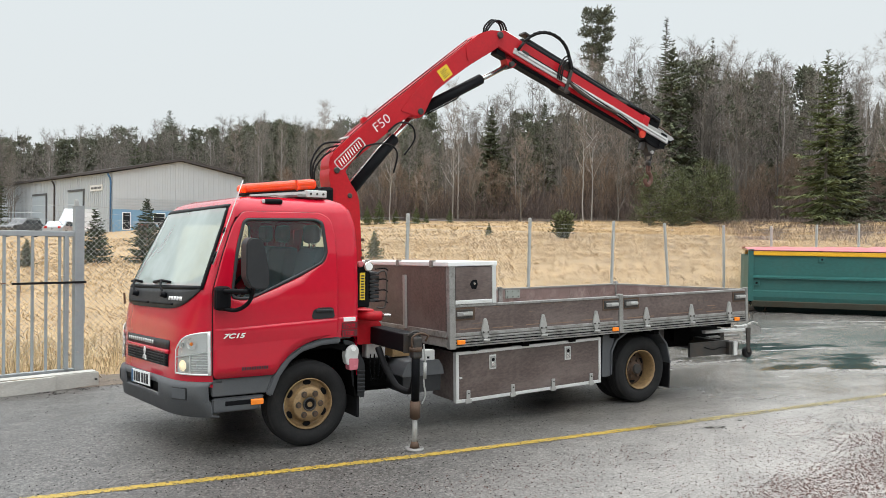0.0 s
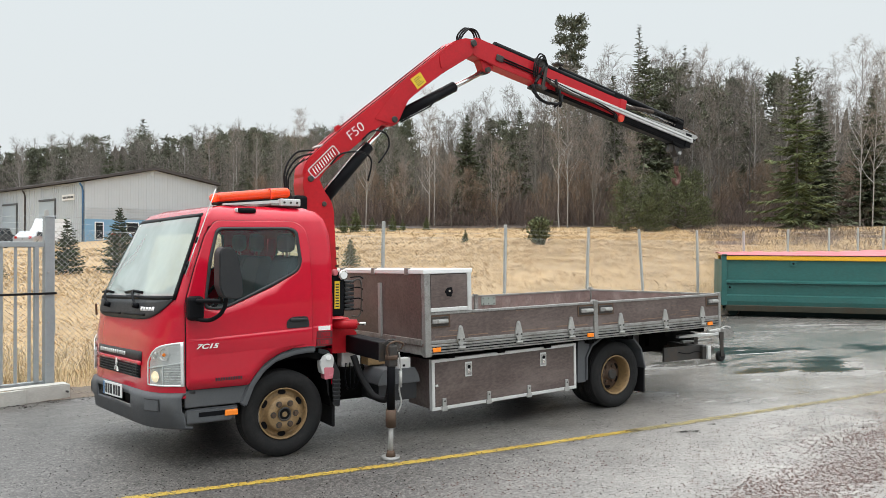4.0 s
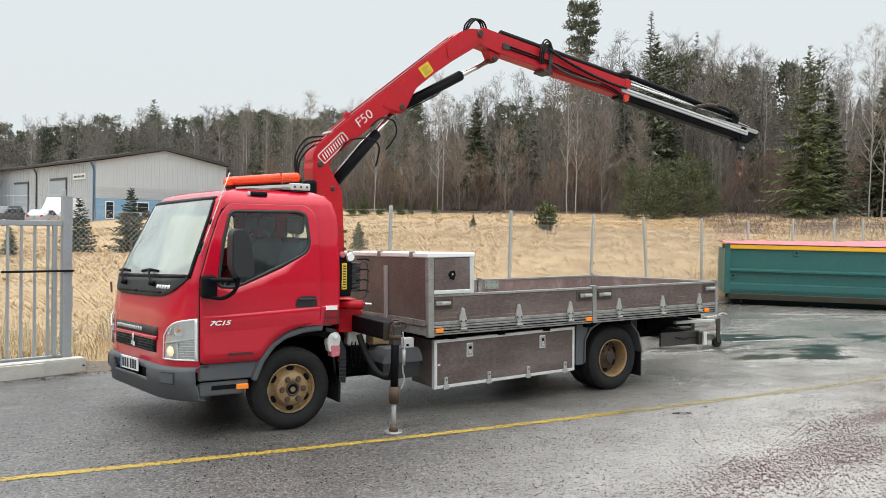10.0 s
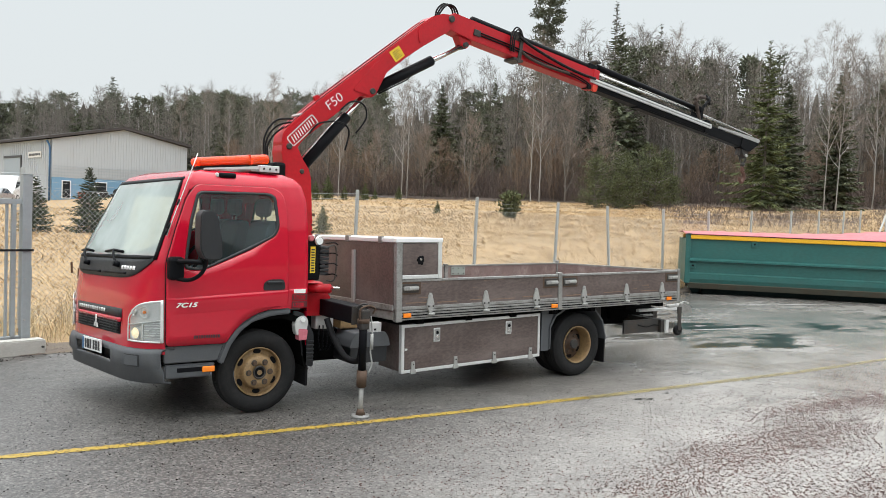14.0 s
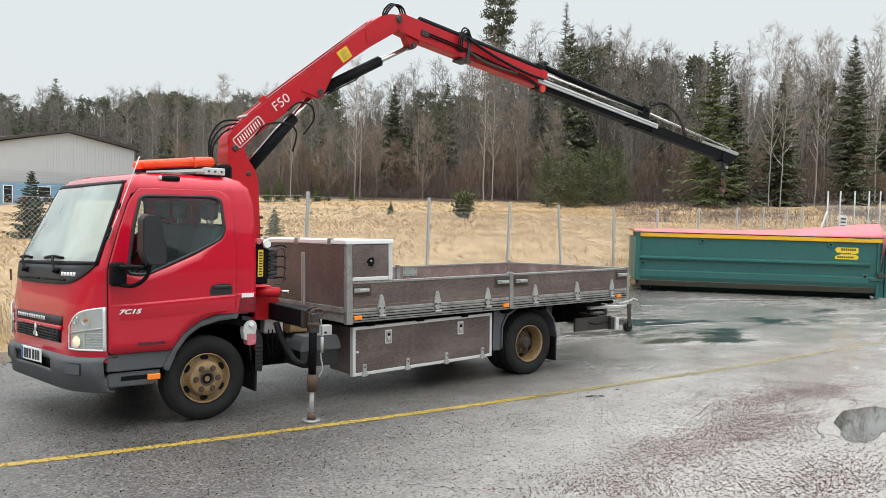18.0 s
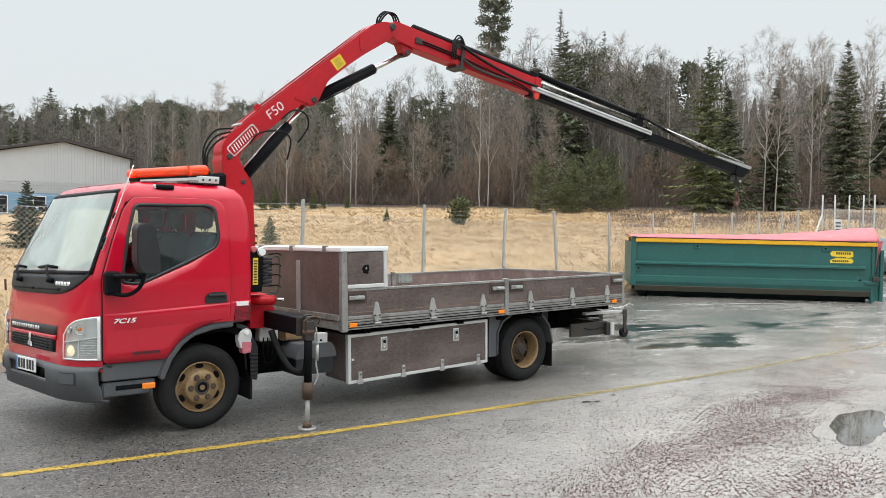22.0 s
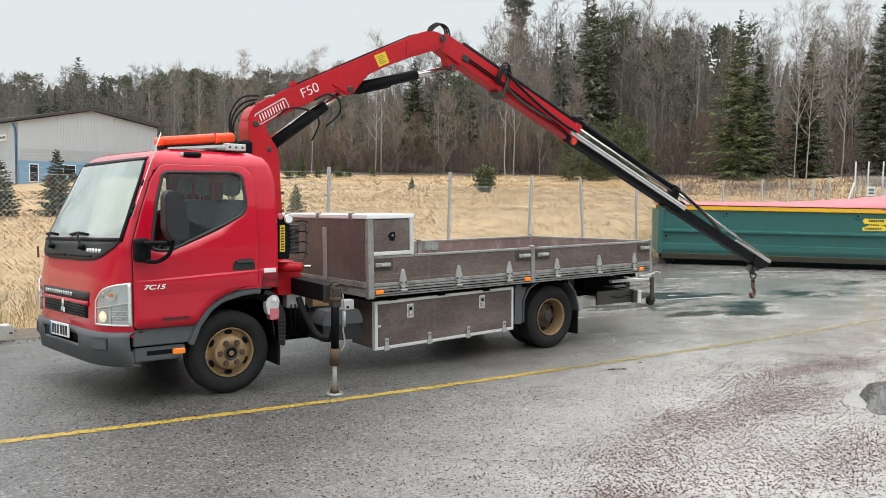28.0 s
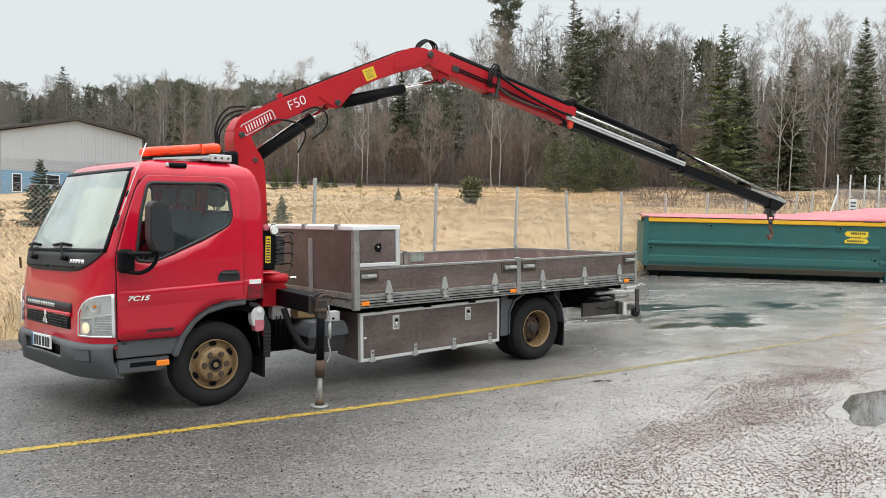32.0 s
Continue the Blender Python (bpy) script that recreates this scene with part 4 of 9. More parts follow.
def pine_tree(seed, h, crown=0.38, width=0.16, clumps=26, tuft=60, lean=0.0, size=0.34, trunk_r=0.011, ragged=0.0, cone=False):
    rng = np.random.default_rng(seed)
    t, c = Geo(), Geo()
    path = np.array([(0, 0, -0.3), (lean * 0.2, 0.05, h * 0.35), (lean * 0.6, -0.05, h * 0.7), (lean, 0, h * 0.97)])
    t.stick(path, h * trunk_r, 0.03, 6)
    P, Q, W = [], [], []
    for i in range(clumps):
        f = 1 - crown * (i + 0.5) / clumps
        base = np.array([np.interp(f * h, path[:, 2], path[:, j]) for j in range(3)])
        az = i * 2.4 + rng.uniform(-0.5, 0.5)
        prof = math.sin(math.pi * min(1, (1 - f) / crown * 0.85 + 0.12)) ** 0.7
        if cone:
            prof = 0.18 + 0.95 * ((1 - f) / crown) ** 0.5
        R = h * width * prof * rng.uniform(0.55 - 0.35 * ragged, 1.2 + 0.35 * ragged)
        tip = base + np.array([math.cos(az) * R, math.sin(az) * R, R * rng.uniform(-0.05, 0.5)])
        mid = (base + tip) / 2 + np.array([0, 0, -0.06 * R])
        t.stick([base, mid, tip], 0.05, 0.012, 3)
        for s in (0.55, 0.8, 1.0):
            cc = base + (tip - base) * s
            k = tuft // 3
            dirs = rng.normal(size=(k, 3)) * np.array([1, 1, 0.75])
            dirs /= np.linalg.norm(dirs, axis=1)[:, None]
            r = size * rng.uniform(0.5, 1.25, k)[:, None] * (0.6 + 0.4 * h * width / 2)
            o = cc + dirs * r * 0.45 + rng.normal(scale=0.12, size=(k, 3))
            P += list(o)
            Q += list(o + dirs * r * 0.8 + np.array([0, 0, 0.10]))
            W += [0.13 * size / 0.34] * k
    c.kites(P, Q, W, rng)
    return t, c


def tree_thing(name, trunk_geo, crown_geo, bark, leaf, xy, h_scale, turn, label, category, group="", sink=0.0):
    ob = empty(name, Matrix.Translation((xy[0], xy[1], float(terrain(xy[0], xy[1])) - sink)) @ Matrix.Rotation(turn, 4, "Z") @ Matrix.Scale(h_scale, 4))
    geo_ob("trunk", trunk_geo, bark, ob)
    geo_ob("crown", crown_geo, leaf, ob)
    tagged(ob, label, category, group=group)
    return ob


big = spruce_tree(101, 13.6, 0.225, 34, 10, 22, 0.50, 0.24, 0.02, 0.045, 0.12, 0.75)
tree_thing("spruce_tree", big[0], big[1], M_BARK, M_SPRUCEL, (55.6, 31.5), 1.0, 0.3, "tall olive-green spruce with ragged drooping boughs", "tree", "spruces at the wood's edge")
for sd, x, y, h, wd, lf, lab in (
        (111, 47.0, 61.0, 11.2, 0.15, M_SPRUCE, "slim dark green spruce among bare trees"),
        (112, 43.4, 60.0, 11.4, 0.15, M_SPRUCE, "slim dark spruce with thin lower boughs"),
        (113, 68.0, 60.0, 23.0, 0.065, M_PINE, "high dark spruce above the bare birches"),
        (114, 76.0, 60.0, 21.2, 0.06, M_PINE, "high slender spruce above the bare birches"),
        (115, 69.0, 45.0, 14.2, 0.18, M_SPRUCE, "dark spruce beside the olive spruce"),
        (116, 26.0, 124.0, 16.2, 0.24, M_PINE, "dark spruce behind the hall"),
        (117, 76.8, 30.0, 16.4, 0.11, M_SPRUCE, "tall dark spruce at the wood's edge"),
        (118, 66.5, 31.5, 11.8, 0.13, M_SPRUCE, "dark spruce standing among brush"),
        (119, 61.0, 33.0, 10.8, 0.15, M_SPRUCE, "blackish spruce with dense boughs"),
        (120, 92.0, 33.0, 14.0, 0.12, M_SPRUCE, "dark spruce at the wood's edge")):
    tr, cr = spruce_tree(sd, h, wd * 1.35 + 0.02, 34, 10, 16, 0.40, 0.08, 0.03, 0.075, 0.16, 0.5)
    tree_thing("spruce_tree", tr, cr, M_BARK, lf, (x, y), 1.0, sd * 0.7, lab, "tree", "spruces at the wood's edge")
for sd, x, y, h, cr_, lean, lab in ((131, 57.3, 60.7, 22.8, 0.30, 0.6, "high pine with a rounded crown on a bare stem"), (132, 86.0, 60.0, 18.0, 0.3, -0.3, "pine with a flat crown behind the birches")):
    tr, cr = pine_tree(sd, h, cr_, 0.085, 56, 130, lean, 0.34)
    tree_thing("pine_tree", tr, cr, M_BARK, M_PINE, (x, y), 1.0, sd, lab, "tree", "pines in the wood")
# birches with white stems at the edge
for sd, x, y, h in ((141, 37.6, 58.0, 12.5), (142, 45.4, 48.2, 14.5), (143, 46.2, 48.0, 14.0), (144, 72.0, 38.0, 15.5), (145, 63.0, 30.5, 15.0), (146, 64.0, 30.0, 14.2), (147, 71.0, 30.5, 15.5), (148, 60.0, 44.0, 16.5), (149, 33.0, 62.0, 11.5), (150, 80.0, 30.0, 16.0), (151, 84.5, 36.0, 17.5), (152, 29.5, 70.0, 11.5), (153, 27.0, 92.0, 11.0), (154, 31.0, 95.0, 12.0), (155, 78.0, 33.0, 16.5), (156, 82.5, 30.0, 18.0), (157, 86.0, 28.5, 18.5), (158, 90.5, 29.0, 19.5), (159, 73.0, 34.0, 15.5), (160, 96.0, 28.0, 20.0)):
    tr, cr = bare_tree(sd, h, 28, 0.26, 0.16, 0.32, 13, 0.016, 0.0040, 0.55)
    tree_thing("birch_tree", tr, cr, M_BIRCH, M_TWIGR, (x, y), 1.0, sd, "leafless birch with a white stem and fine twigs", "tree", "birches at the wood's edge")
for sd, x, y, h in ((161, 39.5, 57.0, 6.5), (162, 42.0, 53.0, 7.5), (163, 48.5, 47.0, 9.0), (164, 50.5, 44.5, 8.0), (165, 36.0, 60.0, 6.0)):
    tr, cr = bare_tree(sd, h, 30, 0.10, 0.42, -0.1, 7, 0.03)
    tree_thing("bare_tree", tr, cr, M_BARK, M_TWIGR, (x, y), 1.0, sd, "low spreading leafless tree with reddish twigs", "tree", "bare trees at the wood's edge")

# green young pines before the spruce
for sd, x, y, h in ((171, 43.6, 38.5, 3.9), (172, 45.3, 40.0, 4.6), (173, 47.0, 38.5, 4.9), (174, 48.6, 40.5, 5.2), (175, 50.0, 38.5, 4.3), (176, 51.6, 40.0, 4.9), (177, 46.0, 37.3, 3.0), (178, 49.0, 37.0, 3.3), (179, 53.2, 39.5, 4.4), (180, 44.6, 37.0, 2.6), (181, 51.5, 37.4, 3.0)):
    tr, cr = pine_tree(sd, h, 0.97, 0.30, 66, 54, 0.0, 0.17, 0.012, 0.95, True)
    tree_thing("young_pine", tr, cr, M_BARK, M_BUSH, (x, y), 1.0 + 0.16 * math.sin(sd * 7.0), sd, "bushy yellow-green young pine at the field's edge", "tree", "young pines")

# little firs in the field
for k, (x, y, h, lab) in enumerate((
        (11.8, 22.6, 1.15, "small pale green fir in dry grass"), (2.1, 28.0, 2.15, "bushy dark fir beside the fence"), (4.05, 28.0, 2.55, "dark young fir in dry grass"), (-0.35, 28.0, 1.1, "small dark fir behind the gate"),
        (26.0, 35.0, 0.8, "tiny fir in dry grass"), (27.2, 55.0, 1.6, "small fir at the wood's edge"), (28.6, 55.5, 2.1, "small fir at the wood's edge"), (30.5, 56.0, 1.3, "small fir at the wood's edge"),
        (32.0, 55.0, 1.5, "small fir at the wood's edge"), (33.6, 56.0, 1.0, "small fir at the wood's edge"), (35.2, 54.5, 1.2, "small fir at the wood's edge"), (25.4, 56.0, 3.4, "dark fir at the wood's edge"), (24.4, 58.0, 2.6, "dark fir at the wood's edge"))):
    tr, cr = spruce_tree(180 + k, 2.0, 0.33, 19, 10, 11, 0.05, 0.05, 0.05, 0.018, 0.20)
    tree_thing("young_fir", tr, cr, M_BARK, M_BUSH if k in (0, 4) else M_SPRUCEL if k > 4 else M_FIRDARK, (x, y), h / 2.0, k, lab, "young tree", "little firs in the field")
tr, cr = pine_tree(199, 1.35, 0.98, 0.42, 30, 48, 0.0, 0.28, 0.02)
tree_thing("juniper_bush", tr, cr, M_BARK, M_BUSH, (27.0, 29.0), 1.0, 0.0, "round dull-green juniper bush in dry grass", "bush")

# the wood behind
BARE = [bare_tree(200 + k, 12.0, 24, 0.16, 0.19, 0.1, 6, 0.018) for k in range(4)] + [bare_tree(210 + k, 12.0, 22, 0.30, 0.15, 0.3, 6, 0.012) for k in range(3)]
SPR = [spruce_tree(220 + k, 12.0, 0.19, 26, 9, 8, 0.40, 0.06, 0.04, 0.13, 0.22, 0.55) for k in range(3)]
PIN = [pine_tree(230 + k, 12.0, 0.50 - 0.1 * k, 0.14, 26, 75, 0.2, 0.42, ragged=0.4, cone=k == 0) for k in range(3)]
THIN = [bare_tree(250 + k, 12.0, 22, 0.22, 0.16, 0.1, 3, 0.014) for k in range(4)]
EDGE = [(-90, 112), (0, 112), (24, 106), (30, 74), (35, 64), (40, 57), (46, 50), (54, 45), (58, 37), (64, 33), (80, 31), (110, 24), (170, 8)]


def edge_depth(p):
    """How far p lies inside the wood."""
    ex, ey = zip(*EDGE)
    return p[1] - float(np.interp(p[0], ex, ey))


def SKYLINE(deg):
    """Slope of the tree tops above the horizon, by bearing."""
    return float(np.interp(deg, (2.3, 8.7, 13.4, 18.7, 25.4, 31.8, 35.9, 39.9, 43.8, 47.6, 51.3, 54.8, 61.7, 64.6, 66.5), (0.100, 0.121, 0.130, 0.143, 0.147, 0.162, 0.184, 0.200, 0.232, 0.236, 0.212, 0.205, 0.195, 0.190, 0.187)))


wood = {key: Geo() for key in ("bare_trunks", "birch_trunks", "twigs", "spruces", "pines")}
rr = random.Random(5)
count = 0
tries = 0
while count < 490 and tries < 16000:
    tries += 1
    ang = radians(rr.uniform(1, 73))
    dist = rr.uniform(60, 150)
    x, y = -2.65 + dist * math.sin(ang), -6.6 + dist * math.cos(ang)
    dep = edge_depth((x, y))
    if dep < 1.5 or dep > 48 or rr.random() > math.exp(-dep / 30):
        continue
    count += 1
    a = math.degrees(ang)
    if a > 55 and rr.random() < 0.35:
        continue
    z = float(terrain(x, y))
    slope_top = SKYLINE(a)
    hh = (1.86 + dist * slope_top - z) * rr.uniform(0.62, 1.02)
    if hh > 26:
        continue
    r = rr.random()
    sp = 0.16 if a < 24 else 0.05
    if r < sp:
        t_, c_ = rr.choice(SPR)
        wood["spruces"].add(*c_.placed((x, y, z), rr.uniform(0, 6.28), hh * 1.0 / 12))
        wood["bare_trunks"].add(*t_.placed((x, y, z), 0, hh / 12))
    elif r < sp + 0.03:
        t_, c_ = rr.choice(PIN)
        tu = rr.uniform(0, 6.28)
        wood["pines"].add(*c_.placed((x, y, z), tu, hh / 12))
        wood["bare_trunks"].add(*t_.placed((x, y, z), tu, hh / 12))
    else:
        k = rr.randrange(len(BARE))
        t_, c_ = BARE[k]
        tu = rr.uniform(0, 6.28)
        wood["twigs"].add(*c_.placed((x, y, z), tu, hh / 12))
        wood["birch_trunks" if k > 3 and rr.random() < 0.30 else "bare_trunks"].add(*t_.placed((x, y, z), tu, hh / 12))
# the wood stands close behind the hall
count = 0
while count < 330:
    ang = radians(rr.uniform(-12, 31))
    dist = rr.uniform(122, 176)
    x, y = -2.65 + dist * math.sin(ang), -6.6 + dist * math.cos(ang)
    if edge_depth((x, y)) < 2 or (y < 141 and x < 27):
        continue
    count += 1
    z = float(terrain(x, y))
    hh = (1.86 + dist * SKYLINE(math.degrees(ang)) - z) * rr.uniform(0.66, 1.0)
    r = rr.random()
    tu = rr.uniform(0, 6.28)
    t_, c_ = rr.choice(PIN if r < 0.34 else SPR if r < 0.46 else THIN)
    wood["pines" if r < 0.34 else "spruces" if r < 0.46 else "twigs"].add(*c_.placed((x, y, z), tu, hh / 12))
    wood["birch_trunks" if r > 0.86 else "bare_trunks"].add(*t_.placed((x, y, z), tu, hh / 12))
SHRUB = [bare_tree(240 + k, 5.0, 26, 0.04, 0.50, -0.05, 5, 0.04) for k in range(3)]
wood["shrubs"] = Geo()
done = 0
while done < 110:
    ang = radians(rr.uniform(20, 70))
    dist = rr.uniform(55, 120)
    x, y = -2.65 + dist * math.sin(ang), -6.6 + dist * math.cos(ang)
    if not -0.5 < edge_depth((x, y)) < 9:
        continue
    done += 1
    t_, c_ = rr.choice(SHRUB)
    tu, sc = rr.uniform(0, 6.28), rr.uniform(0.45, 1.15)
    wood["shrubs"].add(*c_.placed((x, y, float(terrain(x, y))), tu, sc))
    wood["shrubs"].add(*t_.placed((x, y, float(terrain(x, y))), tu, sc))
for key, material, label in (("shrubs", M_SHRUB, "light brown leafless shrubs along the wood"), ("bare_trunks", M_BARK, "grey stems of the leafless wood"), ("birch_trunks", M_BIRCH, "white birch stems in the wood"), ("twigs", M_TWIG, "brown bare twigs of the leafless wood"), ("spruces", M_SPRUCE, "dark spruces in the wood"), ("pines", M_PINE, "pines in the wood")):
    tagged(geo_ob("wood_" + key, wood[key], material), label, "woodland", kind="stuff")

# brushwood under the trees
g = Geo()
n_b = 1100
P, Q, W = [], [], []
rngb = np.random.default_rng(31)
for i in range(n_b):
    a = radians(rngb.uniform(18, 64))
    for _ in range(60):
        dist = rngb.uniform(55, 125)
        x, y = -2.65 + dist * math.sin(a), -6.6 + dist * math.cos(a)
        if -1.5 < edge_depth((x, y)) < 16:
            break
    else:
        continue
    z = float(terrain(x, y))
    hh = rngb.uniform(0.8, 3.6)
    k = 70
    s = rngb.normal(scale=0.7, size=(k, 3)) * np.array([1, 1, 0])
    d = rngb.normal(scale=0.45, size=(k, 3)) + np.array([0, 0, 0.9])
    o = np.array([x, y, z]) + s + np.stack([np.zeros(k), np.zeros(k), rngb.uniform(0, 0.6 * hh, k)], 1)
    P.append(o), Q.append(o + d * hh * rngb.uniform(0.25, 0.6, k)[:, None]), W.append(np.full(k, 0.03))
g.kites(np.concatenate(P), np.concatenate(Q), np.concatenate(W), rngb, 0.35)
tagged(geo_ob("brushwood", g, M_BRUSH), "tangled leafless brush along the wood's edge", "brushwood", kind="stuff")

# low brown scrub on the slope towards the wood
g = Geo()
P, Q, W = [], [], []
for i in range(240):
    a = radians(rngb.uniform(50, 72))
    dist = rngb.uniform(44, 74)
    x, y = -2.65 + dist * math.sin(a), -6.6 + dist * math.cos(a)
    if y < float(edge_y(x)) + 3:
        continue
    z = float(terrain(x, y))
    hh = rngb.uniform(0.25, 0.9)
    k = 60
    sp_ = rngb.normal(scale=0.45, size=(k, 3)) * np.array([1, 1, 0])
    o = np.array([x, y, z]) + sp_
    d = rngb.normal(scale=0.5, size=(k, 3)) + np.array([0, 0, 0.8])
    P.append(o), Q.append(o + d * hh * rngb.uniform(0.3, 0.8, k)[:, None]), W.append(np.full(k, 0.022))
g.kites(np.concatenate(P), np.concatenate(Q), np.concatenate(W), rngb, 0.35)
tagged(geo_ob("scrub", g, M_BRUSH), "low brown leafless scrub on the rising field", "brushwood", kind="stuff")

# dark forest floor below the trees
b = bmesh.new()
prev = None
for x in np.linspace(-40, 150, 120):
    e = float(np.interp(x, *zip(*EDGE)))
    e -= 1.2 + 0.8 * math.sin(x * 0.9) + 0.5 * math.sin(x * 2.3)
    cur = [b.verts.new((x, e + d, float(terrain(x, e + d)) + 0.05 + 0.10 * min(1, d))) for d in (0, 2, 6, 12, 20, 30, 45, 60)]
    if prev:
        for k in range(len(cur) - 1):
            b.faces.new((prev[k], cur[k], cur[k + 1], prev[k + 1]))
    prev = cur
tagged(mesh_ob("forest_floor", b, M_WOODFLOOR), "dark brown forest floor", "forest floor", kind="structure")

# far wooded ridge closing the view all round
# behind the camera it is unseen, added to darken reflections and side faces
b = bmesh.new()
prev = None
rg = random.Random(9)
N_RIDGE = 2600
for i in range(N_RIDGE + 1):
    deg = -180 + 360 * i / N_RIDGE
    a = radians(deg)
    x, y = -2.65 + 185 * math.sin(a), -6.6 + 185 * math.cos(a)
    k = float(np.interp(deg, (-30, 20, 30, 66, 100), (0.84, 0.84, 0.72, 0.70, 0.9)))
    t_ = 1.86 + 185 * SKYLINE(deg) * k * rg.uniform(0.88, 1.12)
    cur = (b.verts.new((x, y, -2)), b.verts.new((x, y, t_)))
    if prev:
        b.faces.new((prev[0], cur[0], cur[1], prev[1]))
    prev = cur
tagged(mesh_ob("backdrop", b, M_RIDGE), "far brown wooded ridge", "backdrop", kind="structure")


# ---- fence ----
def fence_y(x):
    return 6.0 + 0.135 * x


def chain_link(x0, x1, z0, z1, yf, parent, pitch=0.075, r=0.0025, name="wire_mesh"):
    """Diagonal wires crossing between two posts."""
    g = Geo()
    L = x1 - x0
    H = z1 - z0
    k = int((L + H) / pitch) + 1
    for sg in (1, -1):
        for i in range(k):
            a = -H + i * pitch
            s0, s1 = max(0.0, a), min(L, a + H)
            if s1 - s0 < 0.02:
                continue
            pa, pb = (s0, s0 - a), (s1, s1 - a)
            if sg < 0:
                pa, pb = (L - pa[0], pa[1]), (L - pb[0], pb[1])
            X0, X1 = x0 + pa[0], x0 + pb[0]
            off = 0.004 * sg
            g.stick([(X0, yf(X0) + off, z0 + pa[1]), (X1, yf(X1) + off, z0 + pb[1])], r, r, 3)
    for z in (z0 + 0.02, z1):
        g.stick([(x0, yf(x0), z), (x1, yf(x1), z)], 0.0022, 0.0022, 3)
    return geo_ob(name, g, M_WIRE, parent)


fence = empty("chain_link_fence", Matrix.Identity(4))
tagged(fence, "galvanised chain-link fence with posts and barbed wire before the field", "fence")
POSTS = [(-8.6, 2.3, 1), (-6.0, 2.3, -1), (-3.4, 2.3, 0.5), (-1.22, 2.3, 0.3), (1.6, 2.28, 1), (4.5, 2.28, 1), (7.7, 2.28, 0.6), (10.4, 2.28, 1.4), (12.7, 2.28, -6), (15.15, 2.28, -2), (17.6, 2.3, -1.5), (20.2, 2.4, 0.8), (23.1, 2.5, 1), (25.5, 2.55, -1), (27.7, 2.65, 1.2), (29.4, 2.74, 1)]


def post_mesh(h):
    b = box(-0.027, 0.027, -0.027, 0.027, -0.3, h, 0.006)
    box(-0.023, 0.023, -0.023, 0.023, h, h + 0.012, 0.004, b)
    for k in range(int(h / 0.12)):
        box(-0.010, 0.010, -0.0285, -0.0265, 0.06 + 0.12 * k, 0.085 + 0.12 * k, bm=b)
    return b


for x, top, leanx in POSTS:
    z = float(terrain(x, fence_y(x)))
    p = part("post", post_mesh(top - z), M_POST, fence)
    p.matrix_basis = Matrix.Translation((x, fence_y(x), z)) @ Matrix.Rotation(radians(leanx), 4, "Y")
    for zz in (0.45, 1.1, 1.7, 2.1):
        part("wire_tie", box(x - 0.042, x + 0.042, fence_y(x) - 0.034, fence_y(x) - 0.026, zz, zz + 0.012), M_WIRE, fence)
for (x0, h0, l0), (x1, h1, l1) in zip(POSTS, POSTS[1:]):
    zg = float(terrain((x0 + x1) / 2, fence_y((x0 + x1) / 2)))
    chain_link(x0, x1, zg + 0.04, (h0 + h1) / 2 - 0.28, fence_y, fence, 0.075 if x0 < 16 else 0.15)
rng = random.Random(12)
for dz in (0.06, 0.15, 0.23):
    for (x0, h0, l0), (x1, h1, l1) in zip(POSTS, POSTS[1:]):
        if dz > 0.2 and x0 > 3:
            continue
        g = Geo()
        pts = []
        for i in range(9):
            s = i / 8
            x = x0 + (x1 - x0) * s
            pts.append((x, fence_y(x) - 0.02, h0 + (h1 - h0) * s - dz - 0.05 * 4 * s * (1 - s)))
        g.stick(pts, 0.0021, 0.0021, 3)
        for i in range(int((x1 - x0) / 0.13)):
            s = (i + 0.5) * 0.13 / (x1 - x0)
            x = x0 + (x1 - x0) * s
            z = h0 + (h1 - h0) * s - dz - 0.2 * s * (1 - s)
            a = rng.uniform(0, 3)
            g.stick([(x - 0.014 * math.cos(a), fence_y(x) - 0.02, z - 0.014 * math.sin(a)), (x + 0.014 * math.cos(a), fence_y(x) - 0.02, z + 0.014 * math.sin(a))], 0.0014, 0.0008, 3)
        geo_ob("barbed_wire", g, M_WIRE, fence)

# taller fence beyond the container, with a sign
fence2 = empty("tall_fence", Matrix.Identity(4))
tagged(fence2, "tall grey mesh fence with slim steel posts and a sign", "fence")


def f2y(x):
    return 10.4


for x in (32.4, 33.55, 34.95, 36.4, 37.6, 39.2, 40.8):
    z = float(terrain(x, 10.4))
    part("post", cyl((x, 10.4, z - 0.2), (x, 10.4, 3.5 + 0.04 * (x - 32.4)), 0.034, n=10), M_POST, fence2)
part("brace", cyl((30.9, 10.4, float(terrain(30.9, 10.4))), (32.36, 10.4, 2.6), 0.04, n=8), M_POST, fence2)
for x0, x1 in zip((32.4, 33.55, 34.95, 36.4, 37.6, 39.2), (33.55, 34.95, 36.4, 37.6, 39.2, 40.8)):
    chain_link(x0, x1, 0.7, 2.95, f2y, fence2, 0.09, 0.003)
sg = part("sign", box(33.35, 34.05, 10.30, 10.33, 1.55, 2.45, 0.01), M_SIGN, fence2, "white notice board with grey bars")
for k, (w, z) in enumerate(((0.5, 2.27), (0.44, 2.12), (0.5, 1.95), (0.36, 1.78))):
    part("text_bar", box(33.70 - w / 2, 33.70 + w / 2, 10.293, 10.299, z, z + 0.06), M_BLKLETTER, sg)

